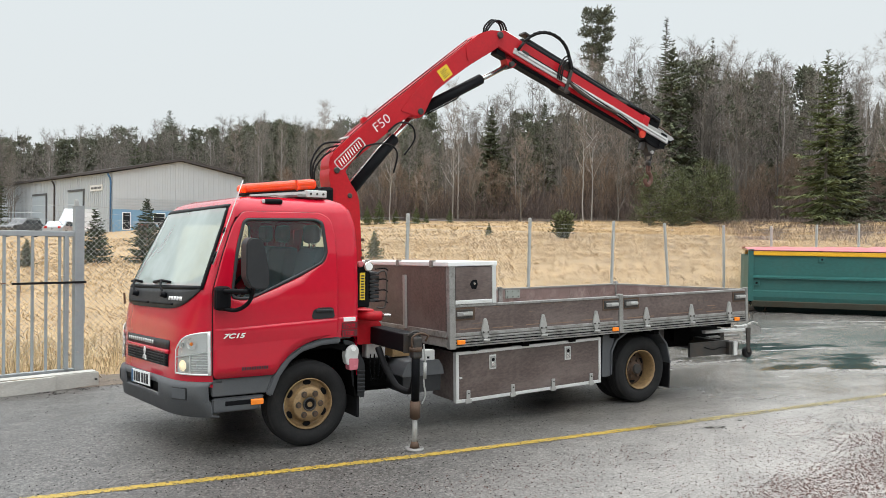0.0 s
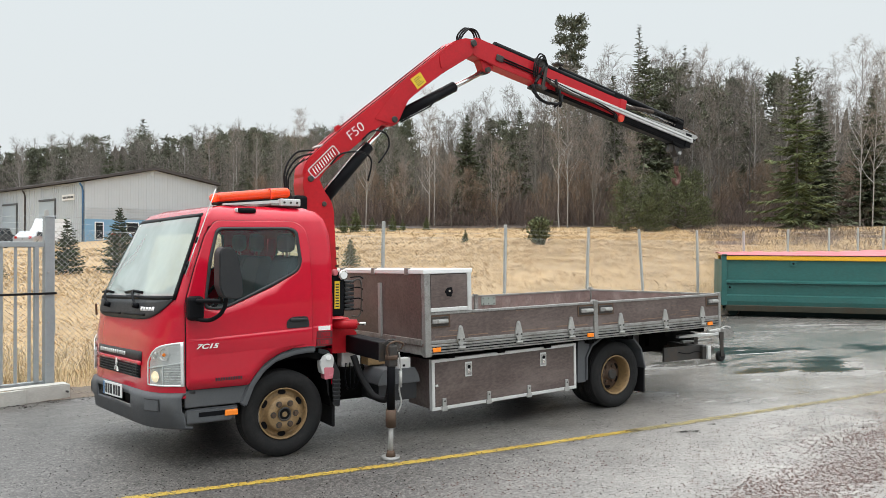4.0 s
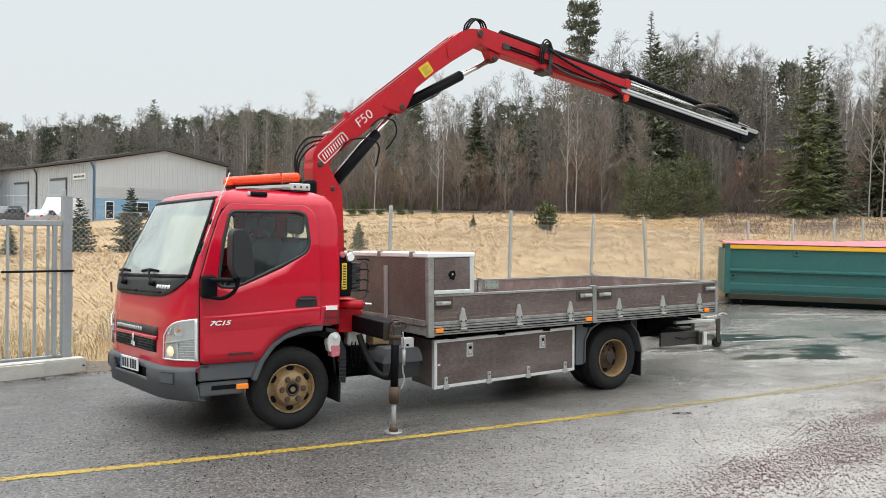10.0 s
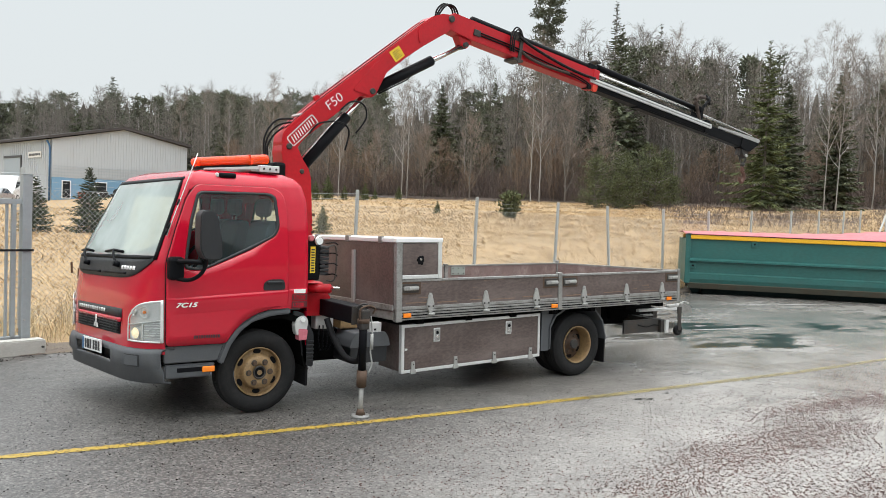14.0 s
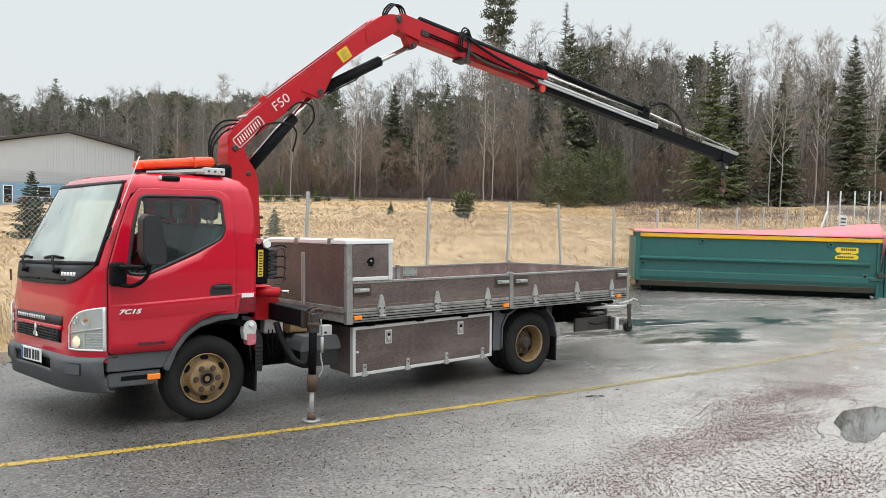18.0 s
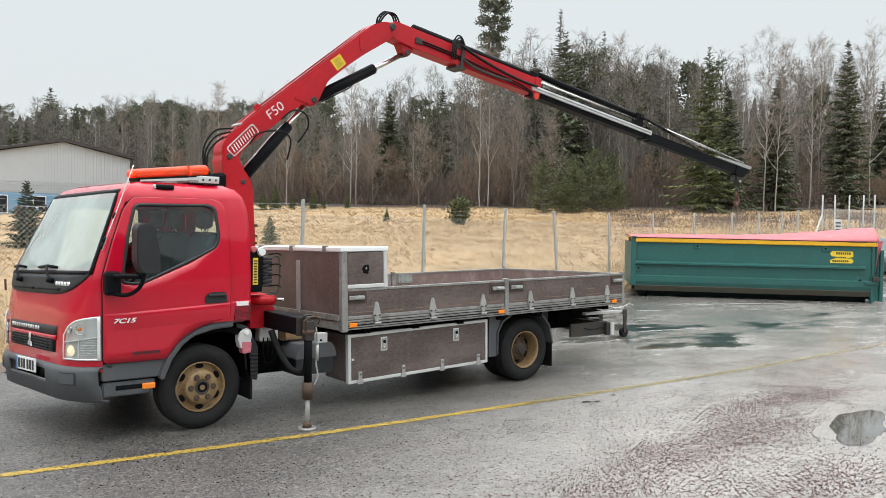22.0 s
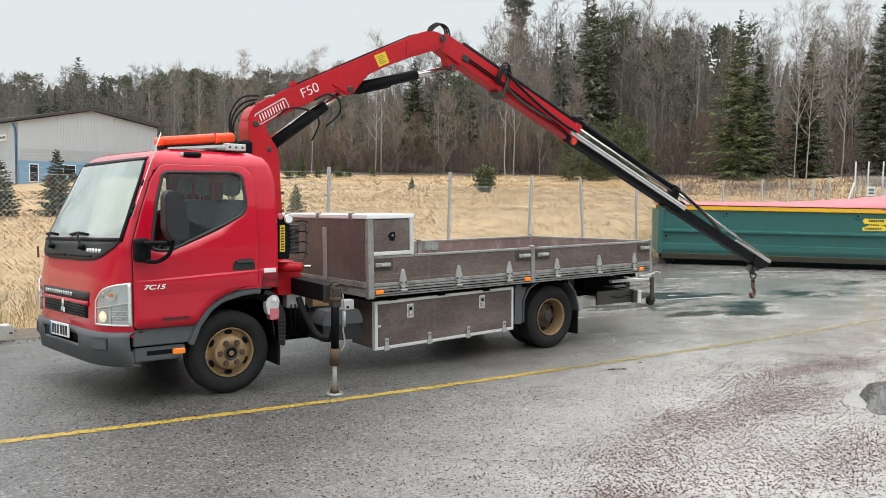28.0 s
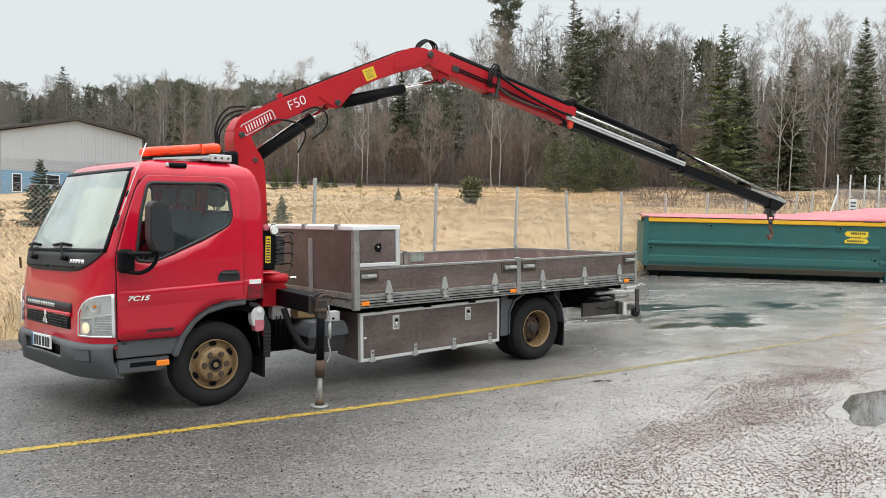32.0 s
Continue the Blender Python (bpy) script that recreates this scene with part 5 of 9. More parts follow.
# ---- gate ----
gate = empty("metal_gate", Matrix.Translation((-1.38, 4.15, 0)) @ Matrix.Rotation(math.atan2(0.2, 1), 4, "Z"))
tagged(gate, "galvanised steel bar gate with a tall square post", "gate")
part("gate_post", box(-0.055, 0.055, -0.055, 0.055, -0.1, 2.16, 0.008), M_GATE, gate)
part("post_cap", box(-0.060, 0.060, -0.060, 0.060, 2.16, 2.172, 0.004), M_GATE, gate)
part("inner_post", box(-0.165, -0.115, -0.03, 0.03, 0.16, 1.80, 0.005), M_GATE, gate)
part("top_rail", box(-4.4, -0.055, -0.03, 0.03, 1.80, 1.865, 0.006), M_GATE, gate)
part("bottom_rail", box(-4.4, -0.055, -0.03, 0.03, 0.155, 0.205, 0.006), M_GATE, gate)
for i in range(28):
    x = -0.215 - 0.150 * i
    part("bar", box(x - 0.0150, x + 0.0150, -0.0150, 0.0150, 0.20, 1.805, 0.003), M_GATE, gate)
part("strap", box(-0.75, 0.075, -0.070, -0.058, 1.235, 1.262, 0.003), M_RUBBER, gate, "black tie strap")
part("strap_end", box(-2.2, -0.80, -0.030, -0.022, 1.25, 1.262, 0.002), M_STRAP, gate, "faded red-brown strap")
part("lock_plate", box(0.056, 0.066, -0.045, 0.045, 0.75, 1.05, 0.004), M_GATE, gate)
g = Geo()
for i in range(26):
    z = 0.2 + i * 0.062
    for s0, s1 in ((0, 1), (1, 0)):
        g.stick([(-0.115 + 0.06 * s0, 0.012, z), (-0.115 + 0.06 * s1, 0.012, z + 0.062)], 0.0016, 0.0016, 3)
geo_ob("wire_mesh", g, M_WIRE, gate)
for z in (0.4, 0.9, 1.5):
    part("bolt", cyl((-0.02, -0.072, z), (-0.02, -0.05, z), 0.012, n=8), M_GALV, gate)

beam = empty("threshold_beam", Matrix.Translation((-1.17, 3.93, 0)) @ Matrix.Rotation(math.atan2(0.21, 1), 4, "Z"))
tagged(beam, "pale worn metal-faced threshold beam under the gate", "beam")
part("beam_piece", box(-0.62, 0.0, -0.0, 0.10, 0.0, 0.170, 0.006), M_BEAM, beam)
part("beam_piece", box(-1.55, -0.50, -0.035, -0.002, 0.0, 0.168, 0.005), M_BEAM, beam)
part("beam_piece", box(-3.2, -1.555, -0.030, 0.10, 0.0, 0.172, 0.006), M_BEAM, beam)
part("beam_top", box(-3.2, -0.02, 0.004, 0.16, 0.172, 0.182, 0.003), M_BEAM, beam)
for x in (-0.04, -1.38, -1.30):
    part("bolt", cyl((x, -0.045, 0.09), (x, 0.0, 0.09), 0.012, n=8), M_DKSTEEL, beam)
part("latch", box(-1.47, -1.36, -0.075, -0.035, 0.05, 0.07, 0.004), M_DKSTEEL, beam, "rusty latch hook")

# bulrushes by the fence
for k, (x, y, h) in enumerate(((-0.62, 5.2, 1.02), (-0.55, 5.35, 0.92), (-1.98, 5.6, 1.12), (-2.4, 5.5, 0.85))):
    bul = empty("bulrush", Matrix.Translation((x, y, 0.0)) @ Matrix.Rotation(0.05 * (k - 1), 4, "Y"))
    part("stalk", cyl((0, 0, 0), (0, 0, h + 0.1), 0.004, 0.002, 6), M_GRASSY, bul)
    part("seed_head", tube([(0, 0, h - 0.14), (0, 0, h - 0.13), (0, 0, h - 0.06), (0, 0, h), (0, 0, h + 0.01)], 0.014, 8), M_CATTAIL, bul, "brown velvety seed head")
    tagged(bul, "dry brown bulrush standing in the grass", "bulrush", group="bulrushes by the fence")

# ---- roll-off container ----
CA, CB = Vector((15.12, 7.25, 0)), Vector((19.46, 2.6, 0))
CL = (CB - CA).length
cont = empty("roll_off_container", Matrix.Translation(CA) @ Matrix.Rotation(math.atan2(CB.y - CA.y, CB.x - CA.x), 4, "Z"))
tagged(cont, "green steel roll-off container with a yellow rail on asphalt", "container")
CW = 2.35
# side wall: upper panel, lower panel leaning in, floor
prof = [(0.02, 1.50), (0.02, 0.30), (0.10, 0.20), (0.34, 0.17), (0.34, 0.14), (0.07, 0.16), (-0.01, 0.28), (-0.01, 1.50)]
part("side_panel", prism(prof, 0.10, CL - 0.12, "x"), M_CONT, cont)
part("back_panel", box(0.05, CL - 0.1, CW - 0.04, CW, 0.35, 1.5, 0.01), M_CONT, cont)
part("front_panel", box(0.0, 0.05, 0.02, CW, 0.3, 1.5, 0.01), M_CONT, cont)
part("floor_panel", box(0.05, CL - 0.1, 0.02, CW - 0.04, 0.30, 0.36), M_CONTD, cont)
part("step_rail", prism([(-0.012, 0.985), (-0.105, 0.945), (-0.105, 0.90), (-0.012, 0.885)], 0.10, CL - 0.30, "x", 0.004), M_CONT, cont)
part("lower_fold", prism([(-0.012, 0.60), (-0.060, 0.565), (-0.060, 0.42), (-0.012, 0.30)], 0.10, CL - 0.12, "x", 0.003), M_CONT, cont)
part("rust_edge", prism([(-0.016, 0.33), (-0.022, 0.30), (0.065, 0.155), (0.10, 0.165), (0.02, 0.29)], 0.10, CL - 0.12, "x"), M_CONTRUST, cont, "rust-stained bottom edge")
part("corner_post", box(-0.02, 0.12, -0.06, 0.10, 0.30, 1.66, 0.012), M_CONT, cont)
part("corner_post", box(CL - 0.14, CL - 0.06, -0.05, 0.10, 0.02, 1.50, 0.012), M_CONT, cont)
part("top_rail", box(0.10, CL - 0.02, -0.075, 0.06, 1.50, 1.615, 0.02), M_CYEL, cont, "orange-yellow top rail")
part("top_rail", box(0.10, CL - 0.02, CW - 0.06, CW + 0.07, 1.50, 1.615, 0.02), M_CYEL, cont, "orange-yellow top rail")
part("rub_strip", box(0.02, CL - 0.0, -0.082, -0.02, 1.617, 1.640, 0.004), M_RUBBER, cont)
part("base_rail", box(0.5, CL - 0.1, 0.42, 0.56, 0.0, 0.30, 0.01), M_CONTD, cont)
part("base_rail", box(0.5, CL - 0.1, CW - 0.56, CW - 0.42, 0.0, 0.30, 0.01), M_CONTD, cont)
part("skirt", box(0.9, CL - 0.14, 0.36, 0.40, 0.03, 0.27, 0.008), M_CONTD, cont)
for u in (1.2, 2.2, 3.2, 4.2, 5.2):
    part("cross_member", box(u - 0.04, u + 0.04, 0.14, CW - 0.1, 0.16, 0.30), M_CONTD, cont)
part("roller", cyl((0.32, 0.34, 0.13), (0.32, 0.62, 0.13), 0.13, n=20, bevel=0.01), M_CONTD, cont)
part("roller", cyl((0.32, CW - 0.62, 0.13), (0.32, CW - 0.34, 0.13), 0.13, n=20, bevel=0.01), M_CONTD, cont)
part("rear_door", box(CL - 0.06, CL + 0.06, -0.02, CW, 0.06, 1.5, 0.012), M_CONT, cont)
part("door_frame", box(CL + 0.062, CL + 0.15, -0.08, 0.10, 0.05, 1.42, 0.015), M_CONT, cont)
part("lock_bar", tube([(CL + 0.02, -0.10, 1.48), (CL - 0.01, -0.11, 1.2), (CL - 0.04, -0.11, 0.75)], 0.018, 8), M_DKSTEEL, cont)
part("lock_lever", box(CL - 0.32, CL + 0.02, -0.12, -0.08, 0.50, 0.58, 0.01), M_CONT, cont)
part("lock_block", box(CL - 0.14, CL + 0.04, -0.16, -0.08, 0.585, 0.70, 0.01), M_DKSTEEL, cont)
for u, z in ((1.75, 1.42), (5.05, 1.42), (0.19, 0.78), (CL - 0.42, 0.60)):
    lug = part("lug", box(u - 0.075, u + 0.075, -0.045, -0.012, z - 0.07, z + 0.07, 0.008), M_CONT, cont)
    part("eye", cyl((u, -0.050, z), (u, -0.046, z), 0.028, n=14), M_BLACK, lug)
# folded ribbon sticker with bars for its writing
st = part("sticker", prism([(CL - 0.58 + (px_ - CL + 0.58) * 0.66, pz_) for px_, pz_ in ((CL - 1.50, 1.30), (CL - 1.40, 1.375), (CL - 1.40, 1.36), (CL - 0.62, 1.36), (CL - 0.60, 1.22), (CL - 0.88, 1.17), (CL - 0.70, 1.17), (CL - 0.70, 1.19), (CL - 0.58, 1.10), (CL - 0.70, 1.02), (CL - 0.70, 1.045), (CL - 1.48, 1.045), (CL - 1.49, 1.12), (CL - 1.16, 1.21), (CL - 1.40, 1.225), (CL - 1.40, 1.205))], -0.0145, -0.0125), M_YELLOW, cont, "yellow folded-ribbon sticker with dark bars")
for x0, x1, z0, z1 in ((-1.03, -0.65, 1.275, 1.335), (-0.98, -0.76, 1.175, 1.215), (-1.12, -0.70, 1.075, 1.125)):
    k = int((x1 - x0) / 0.048)
    for i in range(k):
        a = CL + x0 + (x1 - x0) * i / k
        part("text_bar", box(a, a + 0.036, -0.0168, -0.0148, z0, z1), M_BLKLETTER, st)
part("hose_hook", tube([(CL + 0.15, -0.05, 0.42), (CL + 0.24, -0.07, 0.42), (CL + 0.26, -0.07, 0.45)], 0.012, 6), M_GALV, cont)

# tarpaulin stretched over the top, lifted at the door end
g = Geo()
nu, nv = 90, 26
U, Vv = np.meshgrid(np.linspace(-0.04, CL + 0.02, nu), np.linspace(-0.09, CW + 0.08, nv), indexing="ij")
s = U / CL
q = np.clip((Vv + 0.09) / 1.0, 0, 1)
rise = 0.06 + 0.08 * s + 0.24 * np.clip((s - 0.45) / 0.55, 0, 1) ** 1.7
Z = 1.635 + rise * np.sin(q * math.pi / 2) ** 0.8 * (1 - 0.25 * np.clip((Vv - 1.2) / 1.2, 0, 1))
Z += (0.012 * np.sin(U * 5.1 + 2 * Vv) + 0.010 * np.sin(U * 11.3 - 4 * Vv + 1) + 0.008 * np.sin(U * 2.3 + 9 * Vv)) * q * (1 - 0.3 * s)
Uo = U + 0.16 * np.clip((s - 0.9) / 0.1, 0, 1) * q
i, j = np.meshgrid(np.arange(nu - 1), np.arange(nv - 1), indexing="ij")
a = (i * nv + j).ravel()
g.add(np.stack([Uo, Vv, Z], -1), np.concatenate([np.stack([a, a + nv, a + nv + 1], 1), np.stack([a, a + nv + 1, a + 1], 1)]))
tarp = geo_ob("tarpaulin", g, M_TARP, smooth=True)
tarp.matrix_basis = cont.matrix_basis.copy()
sol = tarp.modifiers.new("thickness", "SOLIDIFY")
sol.thickness = 0.006
tagged(tarp, "faded red tarpaulin stretched over the container", "tarpaulin")
part("flap", prism([(CL - 0.02, 1.63), (CL + 0.10, 1.66), (CL + 0.02, 1.30), (CL - 0.02, 0.95), (CL - 0.05, 1.0)], -0.10, -0.094), M_TARP, tarp, "hanging corner of the tarpaulin")
part("strap_hook", box(CL - 0.75, CL - 0.30, -0.088, -0.080, 1.605, 1.640, 0.003), M_DKSTEEL, tarp)

# ---- vehicles ----
def vehicle(name, label, category, side, width, glasses, wheels, wr, paint, at, turn, lights=(), group=""):
    """side: outline (x, z) of the body; glasses: outlines (x, z) of the side panes; wheels: x of the axles."""
    ob = empty(name, Matrix.Translation(at) @ Matrix.Rotation(radians(turn), 4, "Z"))
    tagged(ob, label, category, group=group)
    b = prism(rounded(side, 0.10, 3), -width / 2, width / 2, "y", 0.05)
    for v in b.verts:
        if v.co.z > 0.95:
            v.co.y *= 1 - 0.16 * min(1, (v.co.z - 0.95) / 0.7)
    part("body", b, paint, ob)
    for o in glasses:
        for sg in (-1, 1):
            pb = prism(o, 0, 0.012, "y")
            for v in pb.verts:
                k = 1 - 0.16 * min(1, max(0, v.co.z - 0.95) / 0.7)
                v.co.y = sg * (width / 2 * k + 0.004 + v.co.y)
            part("window", pb, M_DKGLASS, ob)
    for x in wheels:
        for sg in (-1, 1):
            wheel = part("wheel", cyl((x, sg * (width / 2 - 0.20), wr), (x, sg * (width / 2 + 0.015), wr), wr, n=24, bevel=0.03), M_TYRE, ob)
            rim = cyl((x, sg * (width / 2 + 0.012), wr), (x, sg * (width / 2 + 0.022), wr), wr * 0.66, n=20)
            for k in range(5):
                an = k * 1.2566
                dx, dz = math.cos(an) * wr * 0.34, math.sin(an) * wr * 0.34
                cyl((x + dx * 0.3, sg * (width / 2 + 0.026), wr + dz * 0.3), (x + dx * 1.8, sg * (width / 2 + 0.026), wr + dz * 1.8), 0.035, n=6, bm=rim)
            part("rim", rim, M_WHEELALU, wheel)
    for x, z, w, h, m in lights:
        for sg in (-1, 1):
            part("lamp", box(x - w / 2, x + w / 2, sg * (width / 2 - 0.28) - 0.12, sg * (width / 2 - 0.28) + 0.12, z - h / 2, z + h / 2, 0.02), m, ob)
    return ob


SUV = [(-2.2, 0.35), (-2.3, 0.7), (-2.2, 1.0), (-1.2, 1.12), (-0.55, 1.68), (1.7, 1.72), (2.15, 1.1), (2.2, 0.4)]
SUVG = [[(-1.05, 1.14), (-0.5, 1.58), (0.35, 1.60), (0.35, 1.14)], [(0.43, 1.14), (0.43, 1.60), (1.55, 1.60), (1.85, 1.14)]]
CARS = [(-2.1, 0.3), (-2.15, 0.62), (-1.9, 0.82), (-1.05, 0.95), (-0.4, 1.40), (0.9, 1.43), (1.6, 1.0), (2.1, 0.92), (2.15, 0.35)]
CARG = [[(-0.9, 0.97), (-0.35, 1.34), (0.3, 1.35), (0.3, 0.97)], [(0.38, 0.97), (0.38, 1.35), (0.85, 1.35), (1.35, 1.0)]]
VAN = [(-2.6, 0.4), (-2.65, 0.95), (-2.2, 1.2), (-1.6, 1.95), (-1.2, 2.5), (2.6, 2.55), (2.65, 0.45)]
VANG = [[(-2.0, 1.3), (-1.55, 1.9), (-0.8, 1.9), (-0.8, 1.25)]]
PICK = [(-2.6, 0.5), (-2.65, 0.95), (-2.4, 1.1), (-1.5, 1.2), (-0.9, 1.78), (0.5, 1.80), (0.75, 1.18), (2.6, 1.15), (2.65, 0.55)]
PICKG = [[(-1.3, 1.2), (-0.85, 1.68), (-0.2, 1.68), (-0.2, 1.2)], [(-0.12, 1.2), (-0.12, 1.68), (0.4, 1.68), (0.55, 1.2)]]
LAMPS = ((-2.15, 0.78, 0.16, 0.16, M_WHITE), (2.17, 0.85, 0.08, 0.2, M_REDLENS))
vehicle("parked_car", "dark grey estate car parked on the asphalt", "car", SUV, 1.85, SUVG, (-1.35, 1.4), 0.36, M_CARSLATE, (31.9, 6.75, 0.0), 5, LAMPS)
vehicle("parked_car", "silver car parked behind the container", "car", CARS, 1.75, CARG, (-1.25, 1.3), 0.31, M_CARSILVER, (36.0, 9.0, 0.0), 10, LAMPS)


def gz(x, y):
    return float(terrain(x, y))


vehicle("pickup_truck", "dark pickup parked before the hall", "pickup", PICK, 1.85, PICKG, (-1.6, 1.6), 0.38, M_CARDARK, (3.0, 76.0, gz(3.0, 76.0)), 40, LAMPS, "vehicles before the hall")
vehicle("parked_car", "silver car parked before the hall", "car", CARS, 1.75, CARG, (-1.25, 1.3), 0.31, M_CARSILVER, (5.6, 75, gz(5.6, 75)), 245, LAMPS, "vehicles before the hall")
vehicle("delivery_van", "white delivery van parked before the hall", "van", VAN, 2.0, VANG, (-1.7, 1.5), 0.36, M_CARWHITE, (7.6, 79.4, gz(7.6, 79.4)), 58, LAMPS, "vehicles before the hall")
vehicle("delivery_van", "white delivery van beside the pickup", "van", VAN, 2.0, VANG, (-1.7, 1.5), 0.36, M_CARWHITE, (-3.2, 80, gz(-3.2, 80)), 60, LAMPS, "vehicles before the hall")

# heap of tyres and dark scrap before the hall
rt = random.Random(3)
for k in range(16):
    x, y = 15.2 + 0.55 * k + rt.uniform(-0.3, 0.3), 81.5 + rt.uniform(-1, 1)
    b = bmesh.new()
    bmesh.ops.create_cone(b, cap_ends=False, segments=16, radius1=0.42, radius2=0.42, depth=0.28)
    bmesh.ops.create_cone(b, cap_ends=False, segments=16, radius1=0.24, radius2=0.24, depth=0.28)
    b.verts.ensure_lookup_table()
    bmesh.ops.bridge_loops(b, edges=[e for e in b.edges if len(e.link_faces) == 1 and e.verts[0].co.z > 0 and e.verts[1].co.z > 0])
    bmesh.ops.bridge_loops(b, edges=[e for e in b.edges if len(e.link_faces) == 1 and e.verts[0].co.z < 0 and e.verts[1].co.z < 0])
    ob = mesh_ob("tyre", b, M_FILM)
    up = rt.random() < 0.6
    ob.matrix_basis = Matrix.Translation((x, y, gz(x, y) + (0.40 if up else 0.16))) @ Matrix.Rotation(rt.uniform(0, 3), 4, "Z") @ Matrix.Rotation(radians(80 if up else 5), 4, "X")
    tagged(ob, "old black tyre lying before the hall", "tyre", group="tyres before the hall")
for x, w, m, lab in ((14.3, 0.9, M_REDD, "red metal crate before the hall"), (19.2, 1.2, M_DKPLASTIC, "dark bin before the hall"), (22.5, 1.4, M_PLASTIC, "grey machine before the hall")):
    bn = mesh_ob("crate", box(-w / 2, w / 2, -0.4, 0.4, 0, 0.7, 0.04), m)
    bn.matrix_basis = Matrix.Translation((x, 83, gz(x, 83) - 0.01))
    tagged(bn, lab, "crate")

# ---- hall ----
HZ = 1.2
hall = empty("hall", Matrix.Identity(4))
tagged(hall, "pale grey metal-clad industrial hall with a blue base and dark roof", "hall")
X0, XP, X1 = 11.6, 18.7, 25.6
ZE, ZP, ZE1 = 8.35, 9.9, 8.5
YF = 85.0
# the long side runs back to the left of the gable
SX, SY = 1.1, 135.0
part("gable_wall", prism([(X0, 4.4), (X1, 4.4), (X1, ZE1), (XP, ZP), (X0, ZE)], YF, YF + 0.3, "y"), M_CLAD, hall)
part("blue_base", prism([(X0, HZ), (X1, HZ), (X1, 4.398), (X0, 4.398)], YF - 0.02, YF + 0.3, "y"), M_CLADB, hall)
# ribs of the gable's cladding
for i in range(int((X1 - X0) / 0.28)):
    x = X0 + 0.14 + 0.28 * i
    zt = ZE + (ZP - ZE) * (x - X0) / (XP - X0) if x < XP else ZP + (ZE1 - ZP) * (x - XP) / (X1 - XP)
    part("cladding_rib", box(x - 0.05, x + 0.05, YF - 0.045, YF - 0.002, 4.45, zt - 0.06), M_CLAD, hall)
sd = Vector((SX - X0, SY - YF, 0))
SL = sd.length
R = Matrix.Translation((X0, YF + 0.0, 0)) @ Matrix.Rotation(math.atan2(sd.y, sd.x), 4, "Z")


def side_part(name, b, m, label=""):
    b.transform(R)
    return part(name, b, m, hall, label)


# in the side's own frame: x runs along the wall, y points towards the field at +
side_part("side_wall", box(0.31, SL, -0.3, 0.0, HZ - 0.6, ZE), M_CLADW)
for i in range(int(SL / 0.6)):
    side_part("cladding_rib", box(0.5 + 0.6 * i, 0.56 + 0.6 * i, 0.002, 0.035, HZ, ZE - 0.1), M_CLADW)
for u0, u1, zt in ((8.6, 13.7, 6.6), (21.9, 27.4, 6.5)):
    side_part("gate_door", box(u0, u1, 0.04, 0.10, HZ - 0.4, zt, 0.02), M_DOORGREY, "grey rolling door")
    side_part("door_frame", box(u0 - 0.25, u0, 0.04, 0.16, HZ - 0.4, zt + 0.25), M_PLASTIC)
    side_part("door_frame", box(u0, u1, 0.04, 0.16, zt + 0.01, zt + 0.25), M_PLASTIC)
for u in (0.3, 18.6, SL - 0.4):
    side_part("downpipe", tube([(u, 0.45, ZE - 0.15), (u, 0.18, ZE - 0.6), (u, 0.12, ZE - 1.0), (u, 0.12, HZ)], 0.10, 8), M_BLUEPIPE if u < 1 else M_ROOF)
sgn = side_part("sign", box(2.75, 6.4, 0.04, 0.10, 6.5, 7.15), M_SIGN, "white sign with grey bars")
for i in range(8):
    b = box(3.0 + 0.40 * i, 3.30 + 0.40 * i, 0.105, 0.12, 6.70, 6.93)
    b.transform(R)
    part("text_bar", b, M_PLASTIC, sgn)
# roof: dark slab over gable and side
b = bmesh.new()
ov = 0.45
pts = [(X0 - 0.4, YF - ov, ZE + 0.02), (XP, YF - ov, ZP + 0.05), (X1 + 0.4, YF - ov, ZE1 + 0.02)]
lo = [b.verts.new(p) for p in pts] + [b.verts.new((p[0] + sd.x, p[1] + sd.y, p[2])) for p in pts]
hi = [b.verts.new((v.co.x, v.co.y, v.co.z + 0.28)) for v in lo]
for f in ((0, 1, 4, 3), (1, 2, 5, 4)):
    b.faces.new([lo[k] for k in f])
    b.faces.new([hi[k] for k in f][::-1])
for a, c in ((0, 1), (1, 2), (2, 5), (5, 4), (4, 3), (3, 0)):
    b.faces.new((lo[a], lo[c], hi[c], hi[a]))
bmesh.ops.recalc_face_normals(b, faces=b.faces[:])
part("roof", b, M_ROOF, hall, "dark brown sheet roof")
# pale bands over the blue base
for k in range(4):
    part("band", box(X0 + 0.1, X1 - 0.1, YF - 0.07, YF - 0.047, 4.55 + 0.32 * k, 4.67 + 0.32 * k), M_CLADW, hall)
# windows and doors of the gable
for x, w, z0, z1, door in ((13.0, 0.9, 2.2, 4.1, 0), (16.4, 1.3, 2.85, 4.1, 0), (19.1, 1.2, 2.85, 4.1, 0), (21.5, 1.2, 2.85, 4.1, 0), (24.3, 1.2, 2.85, 4.1, 0)):
    win = part("window", box(x - w / 2, x + w / 2, YF - 0.10, YF - 0.025, z0, z1, 0.02), M_WHITE, hall)
    part("pane", box(x - w / 2 + 0.09, x + w / 2 - 0.09, YF - 0.112, YF - 0.102, z0 + 0.09, z1 - 0.09), M_DKGLASS, win)


# ---- the truck ----
truck = tagged(empty("crane_truck"), "red flatbed truck with brown plywood sides, parked on wet asphalt", "truck")
YC, HW = 1.17, 1.09


